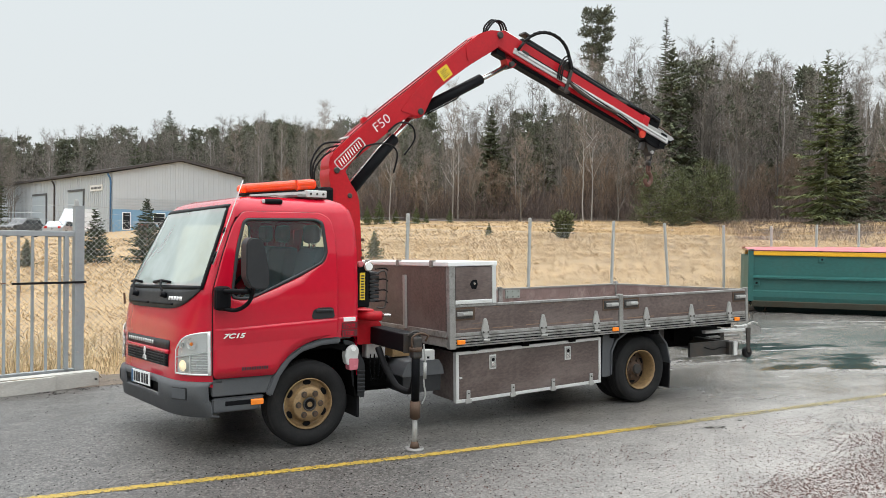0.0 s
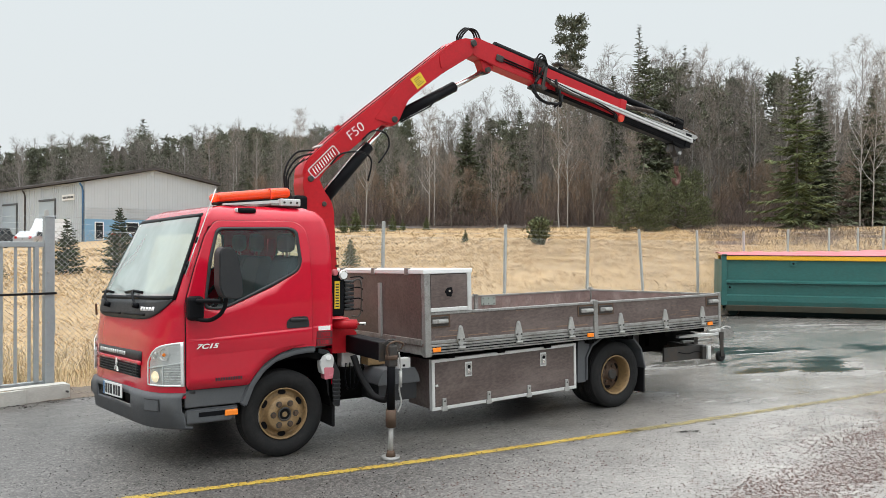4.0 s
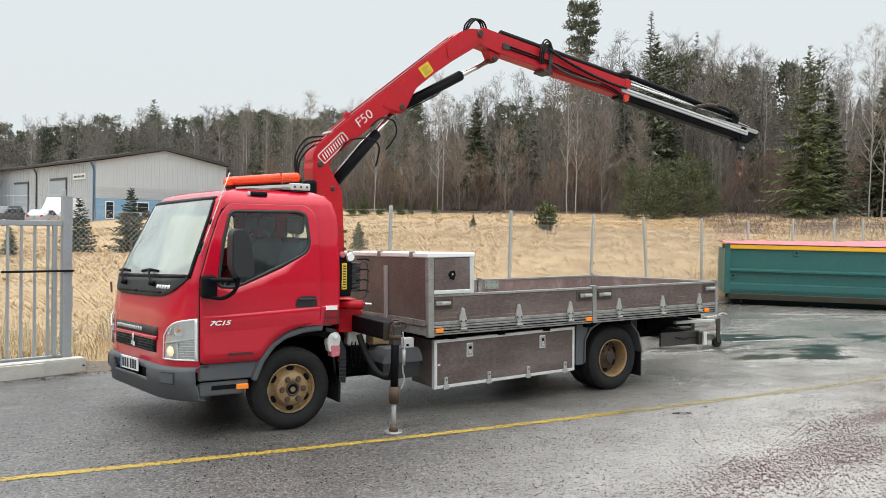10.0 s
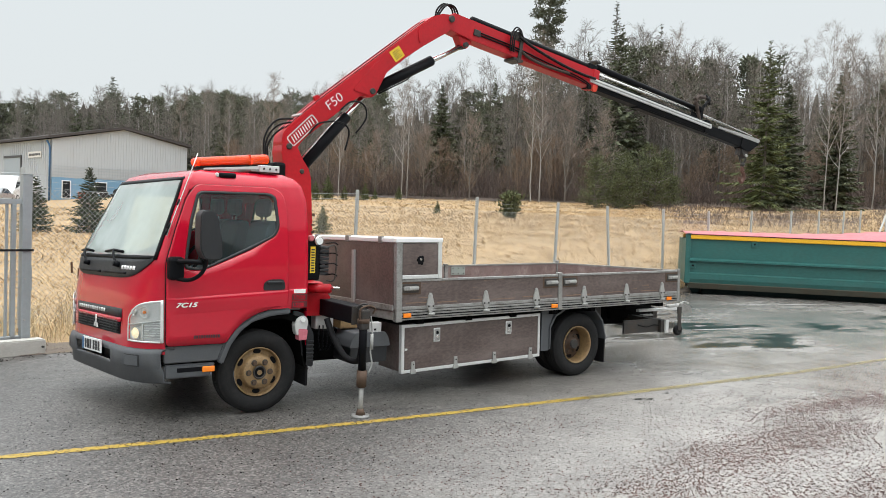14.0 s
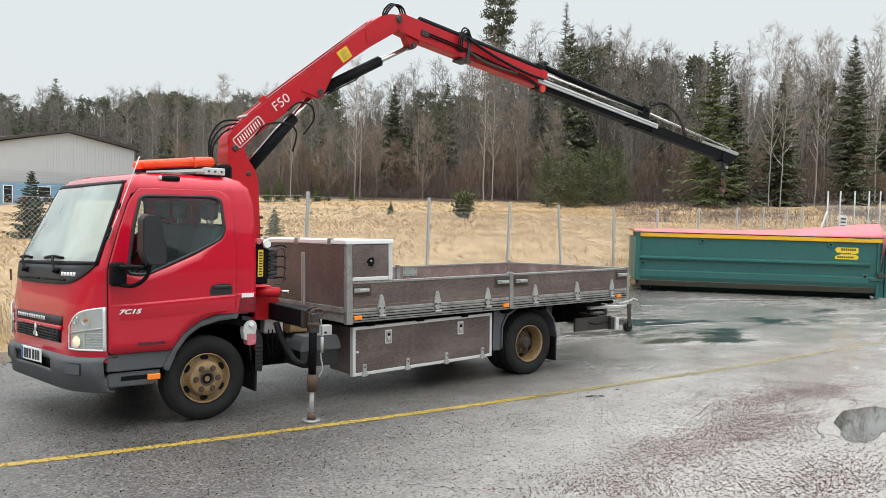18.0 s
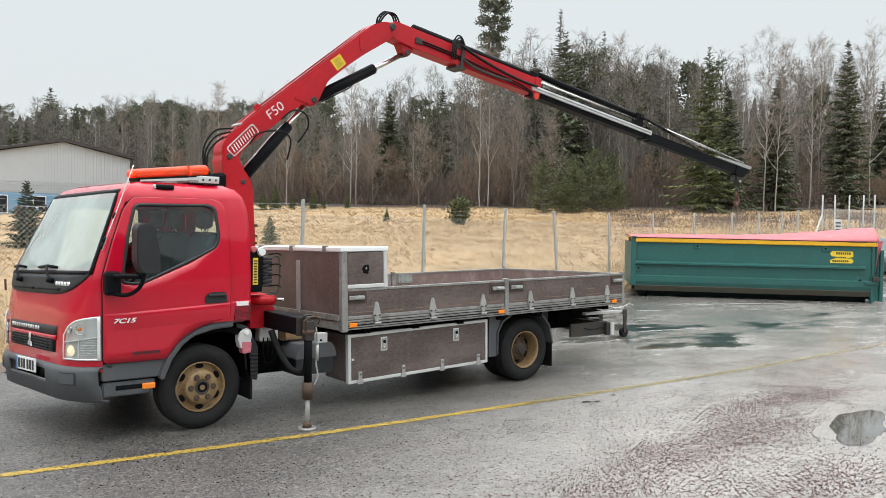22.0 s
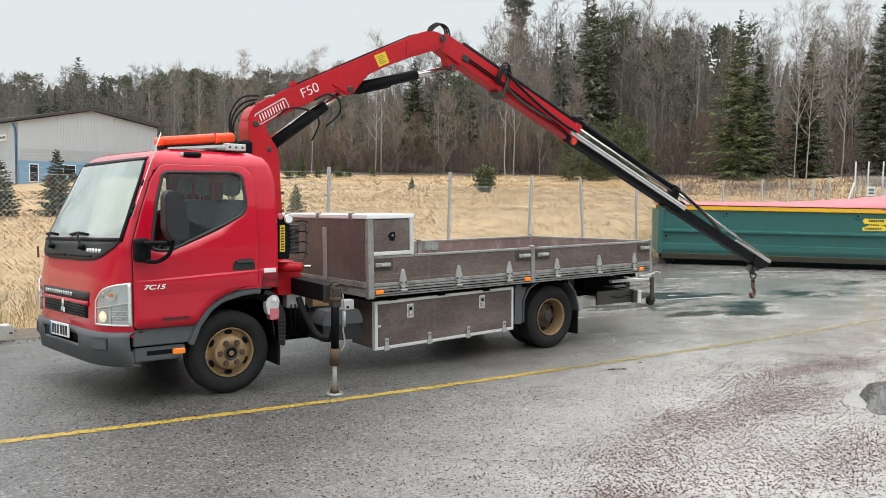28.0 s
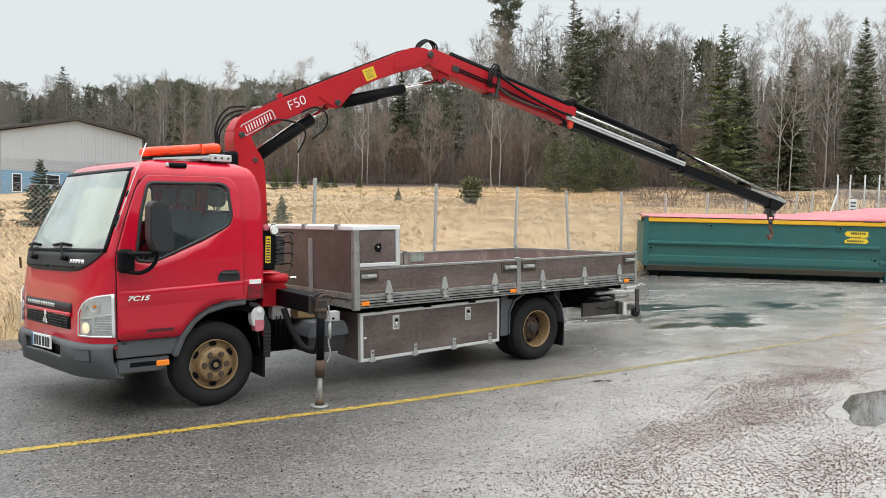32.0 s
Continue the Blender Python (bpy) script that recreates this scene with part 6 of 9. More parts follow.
def level(z):
    """At height z: the cab's front at its side and at its middle, the tuck of its sides, its rear wall."""
    rows = [(0.60, -0.86, -1.06, 0.0, 0.44), (0.80, -0.865, -1.06, 0.0, 0.44), (1.06, -0.87, -1.055, 0.0, 0.44), (1.25, -0.885, -1.02, 0.0, 0.44),
            (1.40, -0.885, -0.99, 0.005, 0.44), (1.70, -0.795, -0.87, 0.03, 0.44), (1.95, -0.71, -0.77, 0.07, 0.43), (2.08, -0.675, -0.715, 0.10, 0.39),
            (2.14, -0.62, -0.655, 0.14, 0.34), (2.18, -0.50, -0.53, 0.22, 0.24), (2.20, -0.28, -0.30, 0.48, 0.05)]
    for a, b in zip(rows, rows[1:]):
        if z <= b[0]:
            t = max(0, (z - a[0]) / (b[0] - a[0]))
            return [p + (q - p) * t for p, q in zip(a[1:], b[1:])]
    return rows[-1][1:]


def lean(y, z):
    """The cab sits lower on its far springs."""
    return float(np.interp(z, (1.45, 2.08, 2.2), (0.048, 0.02, 0.0))) * max(0.0, y - 0.08)


def front_point(z, v):
    xs, xc, inset, _ = level(z)
    y = YC + (HW - inset) * v
    skew = 0.085 * float(np.interp(z, (1.45, 2.08, 2.2), (1.0, 0.5, 0.3)))
    return Vector((xc + (xs - xc) * abs(v) ** 8 - skew * (y - 0.08), y, z - lean(y, z)))


def front_patch(z0, z1, v0, v1, off=0.004, nz=6, nv=10, thick=0.0, corner=None):
    """A piece of the cab's front, off metres proud of it."""
    b = bmesh.new()
    grid = []
    for i in range(nz + 1):
        row = []
        for j in range(nv + 1):
            v = v0 + (v1 - v0) * j / nv
            lo, hi = (z0, z1) if corner is None else corner(j / nv)
            z = lo + (hi - lo) * i / nz
            p = front_point(z, v)
            n = (front_point(z, v + 0.01) - front_point(z, v - 0.01)).cross(front_point(z + 0.01, v) - front_point(z - 0.01, v)).normalized()
            if n.x > 0:
                n = -n
            row.append(b.verts.new(p + n * off))
        grid.append(row)
    for i in range(nz):
        for j in range(nv):
            f = b.faces.new((grid[i][j], grid[i][j + 1], grid[i + 1][j + 1], grid[i + 1][j]))
            f.smooth = True
    bmesh.ops.recalc_face_normals(b, faces=b.faces[:])
    if thick:
        bmesh.ops.solidify(b, geom=b.faces[:], thickness=thick)
    return b


def side_y(z, far=False):
    inset = level(z)[2]
    return YC + HW - inset if far else YC - HW + inset


WINDOW = [(-0.715, 1.325), (-0.665, 1.72), (-0.60, 1.96), (-0.56, 1.985), (0.05, 1.995), (0.115, 1.965), (0.14, 1.70), (0.105, 1.62), (-0.14, 1.495), (-0.56, 1.315)]
DOOR = [(-0.855, 0.67), (-0.86, 1.06), (-0.865, 1.38), (-0.78, 1.68), (-0.69, 1.93), (-0.60, 2.045), (0.10, 2.05), (0.19, 2.0), (0.225, 1.85), (0.24, 1.3), (0.24, 0.985), (0.10, 0.965), (-0.07, 0.915), (-0.20, 0.84), (-0.30, 0.73), (-0.335, 0.67)]
ARCH = [(-0.41, 0.51), (-0.34, 0.68), (-0.25, 0.80), (-0.09, 0.90), (0.08, 0.945), (0.20, 0.955), (0.27, 0.955)]


def inside(x, z, poly):
    hit = False
    for (x1, z1), (x2, z2) in zip(poly, poly[1:] + poly[:1]):
        if (z1 > z) != (z2 > z) and x < (x2 - x1) * (z - z1) / (z2 - z1) + x1:
            hit = not hit
    return hit


def arch_z(x):
    for (a, b), (c, d) in zip(ARCH, ARCH[1:]):
        if a <= x <= c:
            return b + (d - b) * (x - a) / (c - a)
    return 0.945 if x > 0.26 else 0.0


def grow(poly, d):
    cx, cz = sum(p[0] for p in poly) / len(poly), sum(p[1] for p in poly) / len(poly)
    out = []
    for x, z in poly:
        v = Vector((x - cx, z - cz))
        v = v * (1 + d / max(v.length, 1e-6))
        out.append((cx + v.x, cz + v.y))
    return out


def cab_shell():
    b = bmesh.new()
    WIDE = grow(WINDOW, 0.05)
    zs = sorted([0.60 + 0.05 * i for i in range(30)] + [2.08, 2.11, 2.14, 2.16, 2.18, 2.19, 2.20])
    rings = []
    for z in zs:
        xs, xc, inset, xr = level(z)
        y0, y1 = YC - HW + inset, YC + HW - inset
        xs1, xs2 = front_point(z, -1).x, front_point(z, 1).x
        ring = [Vector((xr + (xs1 - xr) * k / 26, y0 + (0.010 if -0.84 < xr + (xs1 - xr) * k / 26 < 0.22 else 0.0), z)) for k in range(26)]
        ring += [front_point(z, -1 + 2 * k / 28) for k in range(29)]
        ring += [Vector((xs2 + (xr - xs2) * k / 26, y1, z - lean(y1, z))) for k in range(1, 27)]
        ring += [Vector((xr, y1 + (y0 - y1) * k / 8, z - lean(y1 + (y0 - y1) * k / 8, z))) for k in range(1, 8)]
        rings.append([b.verts.new(p) for p in ring])
    n = len(rings[0])
    for i, (lo, hi) in enumerate(zip(rings, rings[1:])):
        z = (zs[i] + zs[i + 1]) / 2
        for j in range(n):
            k = (j + 1) % n
            c = (lo[j].co + lo[k].co + hi[j].co + hi[k].co) / 4
            side = j < 26 or 54 <= j < 80
            if side and (inside(c.x, z, WIDE) or (c.x > -0.40 and z < arch_z(c.x) + 0.02)):
                continue
            v = (c.y - YC) / (HW - level(z)[2])
            if 1.45 < z < 2.03 and abs(v) < 0.90 and 26 <= j < 54:
                continue
            if c.x > 0.4 and 1.5 < z < 1.95 and abs(c.y - YC) < 0.55:
                continue
            f = b.faces.new((lo[j], lo[k], hi[k], hi[j]))
            f.smooth = True
    f = b.faces.new(rings[-1])
    f.smooth = True
    bmesh.ops.recalc_face_normals(b, faces=b.faces[:])
    return b


cab = part("cab_body", cab_shell(), M_RED, truck)


def side_ring(outer, inner, off, far=False, rings=5, n=120):
    """A panel on the cab's side between two outlines."""
    cx, cz = sum(p[0] for p in inner) / len(inner), sum(p[1] for p in inner) / len(inner)

    def cast(poly, a):
        d, best = (math.cos(a), math.sin(a)), 0.0
        for (x1, z1), (x2, z2) in zip(poly, poly[1:] + poly[:1]):
            ex, ez = x2 - x1, z2 - z1
            det = d[0] * -ez + d[1] * ex
            if abs(det) < 1e-9:
                continue
            t = ((x1 - cx) * -ez + (z1 - cz) * ex) / det
            u = (d[0] * (z1 - cz) - d[1] * (x1 - cx)) / det
            if t > 0 and -1e-6 <= u <= 1 + 1e-6:
                best = max(best, t)
        return cx + d[0] * best, cz + d[1] * best

    angles = sorted([2 * math.pi * i / n for i in range(n)] + [math.atan2(z - cz, x - cx) % (2 * math.pi) for x, z in outer + inner])
    b = bmesh.new()
    grid = []
    for r in range(rings + 1):
        row = []
        for a in angles:
            (xo, zo), (xi, zi) = cast(outer, a), cast(inner, a)
            x, z = xi + (xo - xi) * r / rings, zi + (zo - zi) * r / rings
            row.append(b.verts.new((x, side_y(z, far) + (off if far else -off), z)))
        grid.append(row)
    for r in range(rings):
        for j in range(len(angles)):
            k = (j + 1) % len(angles)
            f = b.faces.new((grid[r][j], grid[r][k], grid[r + 1][k], grid[r + 1][j]))
            f.smooth = True
    bmesh.ops.remove_doubles(b, verts=b.verts[:], dist=1e-5)
    bmesh.ops.recalc_face_normals(b, faces=b.faces[:])
    bmesh.ops.solidify(b, geom=b.faces[:], thickness=0.012 if far else -0.012)
    return b


def side_line(points, y_off, r, far=False):
    pts = []
    for (x1, z1), (x2, z2) in zip(points, points[1:]):
        for k in range(6):
            x, z = x1 + (x2 - x1) * k / 6, z1 + (z2 - z1) * k / 6
            pts.append((x, side_y(z, far) + (y_off if far else -y_off), z))
    x, z = points[-1]
    pts.append((x, side_y(z, far) + (y_off if far else -y_off), z))
    return tube(pts, r, 6)


for far in (False, True):
    win_r = rounded(WINDOW, 0.05)
    door = part("door", side_ring(rounded(DOOR, 0.04), grow(win_r, 0.006), 0.014, far, 8), M_RED, truck, "red cab door with a black window frame")
    part("window_frame", side_ring(grow(win_r, 0.008), grow(win_r, -0.020), 0.017, far, 2), M_DKPLASTIC, door)
    b = bmesh.new()
    f = b.faces.new([b.verts.new((x, side_y(z, far) + (0.004 if far else -0.004), z)) for x, z in grow(win_r, -0.02)])
    pane = part("window_pane", b, M_SGLASS, door, "grey-green side window glass")
    pane.visible_shadow = False
    part("door_seam", side_line(rounded(DOOR, 0.04) + [DOOR[0]], 0.012, 0.006, far), M_BLACK, door)
    ys = side_y(1.17, far)
    s = 1 if far else -1
    hb = prism(rounded([(-0.01, 1.125), (0.0, 1.20), (0.05, 1.225), (0.19, 1.225), (0.21, 1.13)], 0.03), ys + s * 0.024, ys + s * 0.034, bevel=0.004)
    handle = part("handle_recess", hb, M_DKPLASTIC, door, "black recessed door handle")
    part("handle_grip", box(0.02, 0.18, *sorted((ys + s * 0.032, ys + s * 0.052)), 1.185, 1.212, 0.008), M_DKPLASTIC, door)
    # arch trim, sill and step
    outer = ARCH
    inner = [(x + 0.055, z - 0.03) if x < -0.1 else (x, z - 0.055) for x, z in ARCH]
    trim = prism(outer + inner[::-1], *sorted((side_y(0.8, far) - s * 0.05, side_y(0.8, far) + s * 0.022)), bevel=0.012)
    part("wheel_arch_trim", trim, M_PLASTIC, truck, "grey plastic wheel arch trim")
    part("sill_panel", prism([(-0.86, 0.52), (-0.86, 0.675), (-0.34, 0.675), (-0.40, 0.52)], *sorted((ys + s * 0.006, ys - s * 0.08)), bevel=0.008), M_PLASTIC, truck, "grey plastic sill panel")
    st = part("step", prism([(-0.855, 0.385), (-0.855, 0.505), (-0.415, 0.505), (-0.47, 0.385)], *sorted((ys + s * 0.0, ys - s * 0.22)), bevel=0.012), M_PLASTIC, truck, "grey plastic cab step")
    part("step_recess", box(-0.75, -0.53, *sorted((ys + s * 0.003, ys - s * 0.02)), 0.435, 0.475, 0.004), M_BLACK, st)
    part("side_marker", box(-0.535, -0.425, *sorted((ys + s * 0.014, ys - s * 0.01)), 0.425, 0.475, 0.008), M_AMBER, st, "amber side marker lamp")

# pressed fold along the doors and the rear corner
def fold_strip(x0, x1, base, far=False):
    """A ridge along the side: a narrow ledge on top, fading out below."""
    sg = 1 if far else -1
    b = bmesh.new()
    rows_f = []
    for k in range(13):
        x = x0 + (x1 - x0) * k / 12
        z = 1.098 + 0.049 * x
        e = min(1.0, k / 2, (12 - k) / 1.5 + 0.4)
        rows_f.append([b.verts.new((x, side_y(zz, far) + sg * (base + d * e), zz)) for zz, d in ((z + 0.022, -0.004), (z + 0.006, 0.007), (z, 0.009), (z - 0.03, 0.0075), (z - 0.10, 0.003), (z - 0.15, -0.004))])
    for p, q in zip(rows_f, rows_f[1:]):
        for k in range(5):
            f = b.faces.new((p[k], q[k], q[k + 1], p[k + 1]))
            f.smooth = True
    bmesh.ops.recalc_face_normals(b, faces=b.faces[:])
    return b


part("side_fold", fold_strip(-0.852, 0.232, 0.0265), M_RED, truck)
part("side_fold", fold_strip(0.248, 0.436, 0.001), M_RED, truck)

# seams, windscreen and front
ws = part("windscreen", front_patch(1.425, 2.085, -0.925, 0.925, 0.008, 12, 20), M_GLASS, truck, "pale reflecting windscreen glass")
ws.visible_shadow = False
b = front_patch(1.40, 1.43, -0.95, 0.95, 0.012, 1, 20, 0.01)
b = merge(b, front_patch(2.08, 2.105, -0.95, 0.95, 0.010, 1, 20, 0.01))
for v0, v1 in ((-0.955, -0.928), (0.928, 0.955)):
    b = merge(b, front_patch(1.40, 2.105, v0, v1, 0.012, 12, 2, 0.01))
part("windscreen_seal", b, M_BLACK, truck)
part("cowl_panel", front_patch(1.27, 1.405, -0.93, 0.93, 0.010, 4, 30, 0.008, corner=lambda t: (1.232 + 0.16 * abs(2 * t - 1) ** 6, 1.405)), M_DKPLASTIC, truck, "dark grey cowl panel under the windscreen")
for k, (va, vb) in enumerate(((-0.56, 0.03), (0.07, 0.66))):
    part("cowl_slot", front_patch(1.262, 1.282, va, vb, 0.014, 1, 8, 0.006), M_BLACK, truck)
b = bmesh.new()
for k in range(5):
    b = merge(b, front_patch(1.305, 1.338, -0.72 + 0.062 * k, -0.675 + 0.062 * k, 0.014, 1, 2, 0.003))
part("name_badge", b, M_LETTER, truck, "pale name badge")
part("garnish", front_patch(0.888, 0.966, -0.575, 0.60, 0.008, 2, 16, 0.01), M_DKPLASTIC, truck, "black strip over the grille")
b = bmesh.new()
for k in range(12):
    b = merge(b, front_patch(0.912, 0.946, -0.20 + 0.062 * k, -0.158 + 0.062 * k, 0.016, 1, 2, 0.003))
part("front_badge", b, M_ALUW, truck)
grille = part("grille", front_patch(0.742, 0.848, -0.555, 0.575, 0.006, 2, 16, 0.01), M_BLACK, truck, "black front grille with thin slats")
for k in range(4):
    part("slat", front_patch(0.756 + 0.024 * k, 0.764 + 0.024 * k, -0.53, 0.55, 0.016, 1, 14, 0.008), M_DKPLASTIC, grille)
for k in range(13):
    part("upright", front_patch(0.750, 0.842, -0.50 + 0.085 * k, -0.492 + 0.085 * k, 0.014, 1, 1, 0.006), M_DKPLASTIC, grille)
b = bmesh.new()
c = front_point(0.80, 0.0)
for a in (90, 210, 330):
    ra = radians(a)
    pts = []
    for rr, da in ((0.0, 0), (0.045, 0.5), (0.075, 0), (0.045, -0.5)):
        pts.append((c.y + rr * math.cos(ra + da), c.z + rr * math.sin(ra + da)))
    b = prism(pts, c.x - 0.03, c.x - 0.018, axis="x", bm=b)
part("emblem", b, M_ALUW, truck, "silver emblem")
part("grille_bar", front_patch(0.850, 0.886, -0.575, 0.595, 0.016, 1, 16, 0.012), M_RED, truck)

def lamp_top(t):
    """Upper edge of a headlight from its outer end (0) to its inner end (1)."""
    return 1.062 - 0.05 * t - 0.115 * t ** 4


for sgn in (-1, 1):
    def lamp_v(t, sgn=sgn):
        return sgn * (1.0 - 0.262 * t)

    def lamp_patch(z0f, z1f, t0, t1, off, nz=8, nt=12, thick=0.0):
        va, vb = lamp_v(t0), lamp_v(t1)
        return front_patch(0, 0, va, vb, off, nz, nt, thick, corner=lambda q: (z0f(t0 + (t1 - t0) * q), z1f(t0 + (t1 - t0) * q)))

    def floor_z(t):
        return 0.700 + 0.004 * t

    def split_z(t):
        return 0.897 - 0.055 * t ** 0.7

    lamp = part("headlight", lamp_patch(floor_z, lamp_top, 0, 1, 0.002), M_REFL, truck, "clear headlight with a lit low beam")
    # pale rim round the lamp and the bar between its two chambers
    b = lamp_patch(lambda t: lamp_top(t) - 0.016, lamp_top, 0, 1, 0.026, 1, 16, 0.006)
    b = merge(b, lamp_patch(floor_z, lambda t: floor_z(t) + 0.013, 0, 1, 0.026, 1, 16, 0.006))
    b = merge(b, lamp_patch(floor_z, lamp_top, 0, 0.045, 0.026, 8, 2, 0.006))
    b = merge(b, lamp_patch(floor_z, lamp_top, 0.965, 1.0, 0.026, 8, 2, 0.006))
    part("lamp_rim", b, M_CHROME, lamp, "pale silver lamp rim")
    part("lamp_bezel", lamp_patch(lambda t: split_z(t) - 0.006, lambda t: split_z(t) + 0.006, 0, 1, 0.014, 1, 16, 0.01), M_CHROME, lamp)
    part("lamp_divider", lamp_patch(floor_z, split_z, 0.44, 0.475, 0.010, 6, 2, 0.01), M_CHROME, lamp)
    # ribbed side reflector
    for k in range(7):
        part("reflector_rib", lamp_patch(lambda t, k=k: 0.735 + 0.021 * k, lambda t, k=k: 0.742 + 0.021 * k, 0.06, 0.42, 0.009, 1, 6, 0.005), M_CHROME, lamp)
    for vz, tt, rr, mm, off in ((0.775, 0.72, 0.062, M_REFL, 0.0), (0.775, 0.72, 0.046, M_LAMPON, 0.006), (0.955, 0.42, 0.052, M_REFL, 0.0), (0.955, 0.42, 0.014, M_AMBER, 0.006), (0.95, 0.80, 0.034, M_REFL, 0.0), (0.785, 0.20, 0.038, M_REFL, 0.0)):
        v = lamp_v(tt)
        p = front_point(vz, v)
        n = (front_point(vz, v + 0.01) - front_point(vz, v - 0.01)).cross(Vector((0, 0, 1))).normalized()
        n = n if n.x < 0 else -n
        part("lamp_bowl", lathe_on(p + n * off, n, [(rr, 0.012), (rr * 0.93, 0.014), (rr * 0.80, 0.002), (rr * 0.45, -0.008), (0.0006, -0.010)] if mm is M_REFL else [(rr, 0.0), (rr * 0.8, 0.012), (0.0006, 0.018)]), mm, lamp)
    cov = part("lamp_cover", lamp_patch(floor_z, lamp_top, 0, 1, 0.024), M_LAMP, lamp)
    cov.visible_shadow = False


# bumper
def bumper_point(z, v, out):
    p = front_point(0.7, v)
    y = YC + (HW + 0.012) * v
    return Vector((p.x - 0.012 * (1 - abs(v) ** 6) - out, y, z - lean(y, z)))


def bumper_ring(z, out):
    return [bumper_point(z, -1 + 2 * k / 32, out) for k in range(33)]


def bumper_patch(z0, z1, v0, v1, out, thick=0.006):
    b = bmesh.new()
    grid = [[b.verts.new(bumper_point(z0 + (z1 - z0) * i / 2, v0 + (v1 - v0) * j / 6, out)) for j in range(7)] for i in range(3)]
    for i in range(2):
        for j in range(6):
            b.faces.new((grid[i][j], grid[i][j + 1], grid[i + 1][j + 1], grid[i + 1][j]))
    bmesh.ops.recalc_face_normals(b, faces=b.faces[:])
    bmesh.ops.solidify(b, geom=b.faces[:], thickness=thick)
    return b


b = bmesh.new()
rings = [[b.verts.new(p) for p in bumper_ring(z, o)] for z, o in ((0.345, -0.06), (0.36, 0.0), (0.47, 0.012), (0.485, 0.03), (0.60, 0.035), (0.64, 0.02), (0.655, -0.08))]
for i, (lo_r, hi_r) in enumerate(zip(rings, rings[1:])):
    for j in range(32):
        if 8 < j < 24 and i == 3:
            continue
        f = b.faces.new((lo_r[j], lo_r[j + 1], hi_r[j + 1], hi_r[j]))
        f.smooth = True
bmesh.ops.recalc_face_normals(b, faces=b.faces[:])
bmesh.ops.solidify(b, geom=b.faces[:], thickness=0.02)
bumper = part("bumper", b, M_PLASTIC, truck, "grey plastic front bumper")
part("bumper_opening", bumper_patch(0.475, 0.61, -0.52, 0.56, -0.05, 0.02), M_BLACK, bumper)
for k in range(5):
    part("opening_strut", bumper_patch(0.488, 0.598, -0.44 + 0.2 * k, -0.425 + 0.2 * k, -0.03, 0.02), M_BLACK, bumper)
for sg in (-1, 1):
    va, vb = sorted((sg * 0.74, sg * 0.88))
    fog = part("fog_lamp_cover", bumper_patch(0.505, 0.588, va, vb, 0.040, 0.012), M_PLASTIC, bumper)
    part("cover_seam", bumper_patch(0.496, 0.597, va - 0.008, vb + 0.008, 0.036, 0.004), M_DKPLASTIC, fog)
part("bumper_fold", bumper_patch(0.478, 0.488, -0.985, 0.985, 0.022, 0.008), M_DKPLASTIC, bumper)
PLATE = Matrix.Translation((-1.222, 1.09, 0.558)) @ Matrix.Rotation(radians(7.5), 4, "Z") @ Matrix.Rotation(radians(-2.7), 4, "X")
plate = part("number_plate", box(-0.006, 0.006, -0.235, 0.235, -0.060, 0.060, 0.004), M_WHITE, bumper, "white number plate with dark bars")
plate.matrix_basis = PLATE
for k in range(6):
    y = 0.150 - 0.063 * k - (0.02 if k > 2 else 0)
    part("plate_bar", box(-0.010, -0.004, y - 0.020, y + 0.020, -0.042, 0.042), M_BLKLETTER, plate)
part("plate_band", box(-0.010, -0.004, 0.196, 0.230, -0.056, 0.056), M_BLUEPIPE, plate)
# black sheet standing in for the shade between cab and bumper
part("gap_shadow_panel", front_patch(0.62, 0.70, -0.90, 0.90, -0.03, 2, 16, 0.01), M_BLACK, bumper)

# wipers
for v in (-0.35, 0.45):
    p = front_point(1.34, v)
    tip = front_point(1.50, v + 0.33)
    w = part("wiper", tube(spline([p + Vector((-0.03, 0, 0)), front_point(1.42, v + 0.10) + Vector((-0.045, 0, 0.0)), front_point(1.47, v + 0.19) + Vector((-0.035, 0, 0))]), 0.011), M_BLACK, truck, "black windscreen wiper")
    part("wiper_blade", tube([front_point(1.46, v - 0.02) + Vector((-0.02, 0, 0)), front_point(1.475, v + 0.2) + Vector((-0.028, 0, 0)), front_point(1.46, v + 0.42) + Vector((-0.02, 0, 0))], 0.012), M_BLACK, w)
    part("wiper_pivot", cyl(p, p + Vector((-0.06, 0, 0.02)), 0.025, n=12), M_BLACK, w)

# mirror
m_arm = part("mirror", box(-0.865, -0.735, -0.035, 0.075, 1.235, 1.43, 0.03), M_BLACK, truck, "large black wing mirror on an arm")
part("mirror_head", prism(rounded([(-0.715, 1.52), (-0.675, 1.43), (-0.55, 1.42), (-0.525, 1.46), (-0.535, 1.60), (-0.575, 1.79), (-0.615, 1.83), (-0.685, 1.83), (-0.715, 1.79)], 0.03), -0.34, -0.19, bevel=0.035, seg=3), M_DKPLASTIC, m_arm)
part("mirror_bar", tube(spline([(-0.80, 0.0, 1.39), (-0.76, -0.14, 1.40), (-0.66, -0.24, 1.40)]), 0.02), M_BLACK, m_arm)
part("mirror_stay", tube(spline([(-0.80, 0.0, 1.25), (-0.71, -0.10, 1.245), (-0.64, -0.22, 1.34), (-0.62, -0.24, 1.55)]), 0.017), M_BLACK, m_arm)
far_mirror = part("mirror", box(-0.865, -0.735, 2.27, 2.33, 1.235, 1.43, 0.03), M_BLACK, truck, "large black wing mirror on an arm")

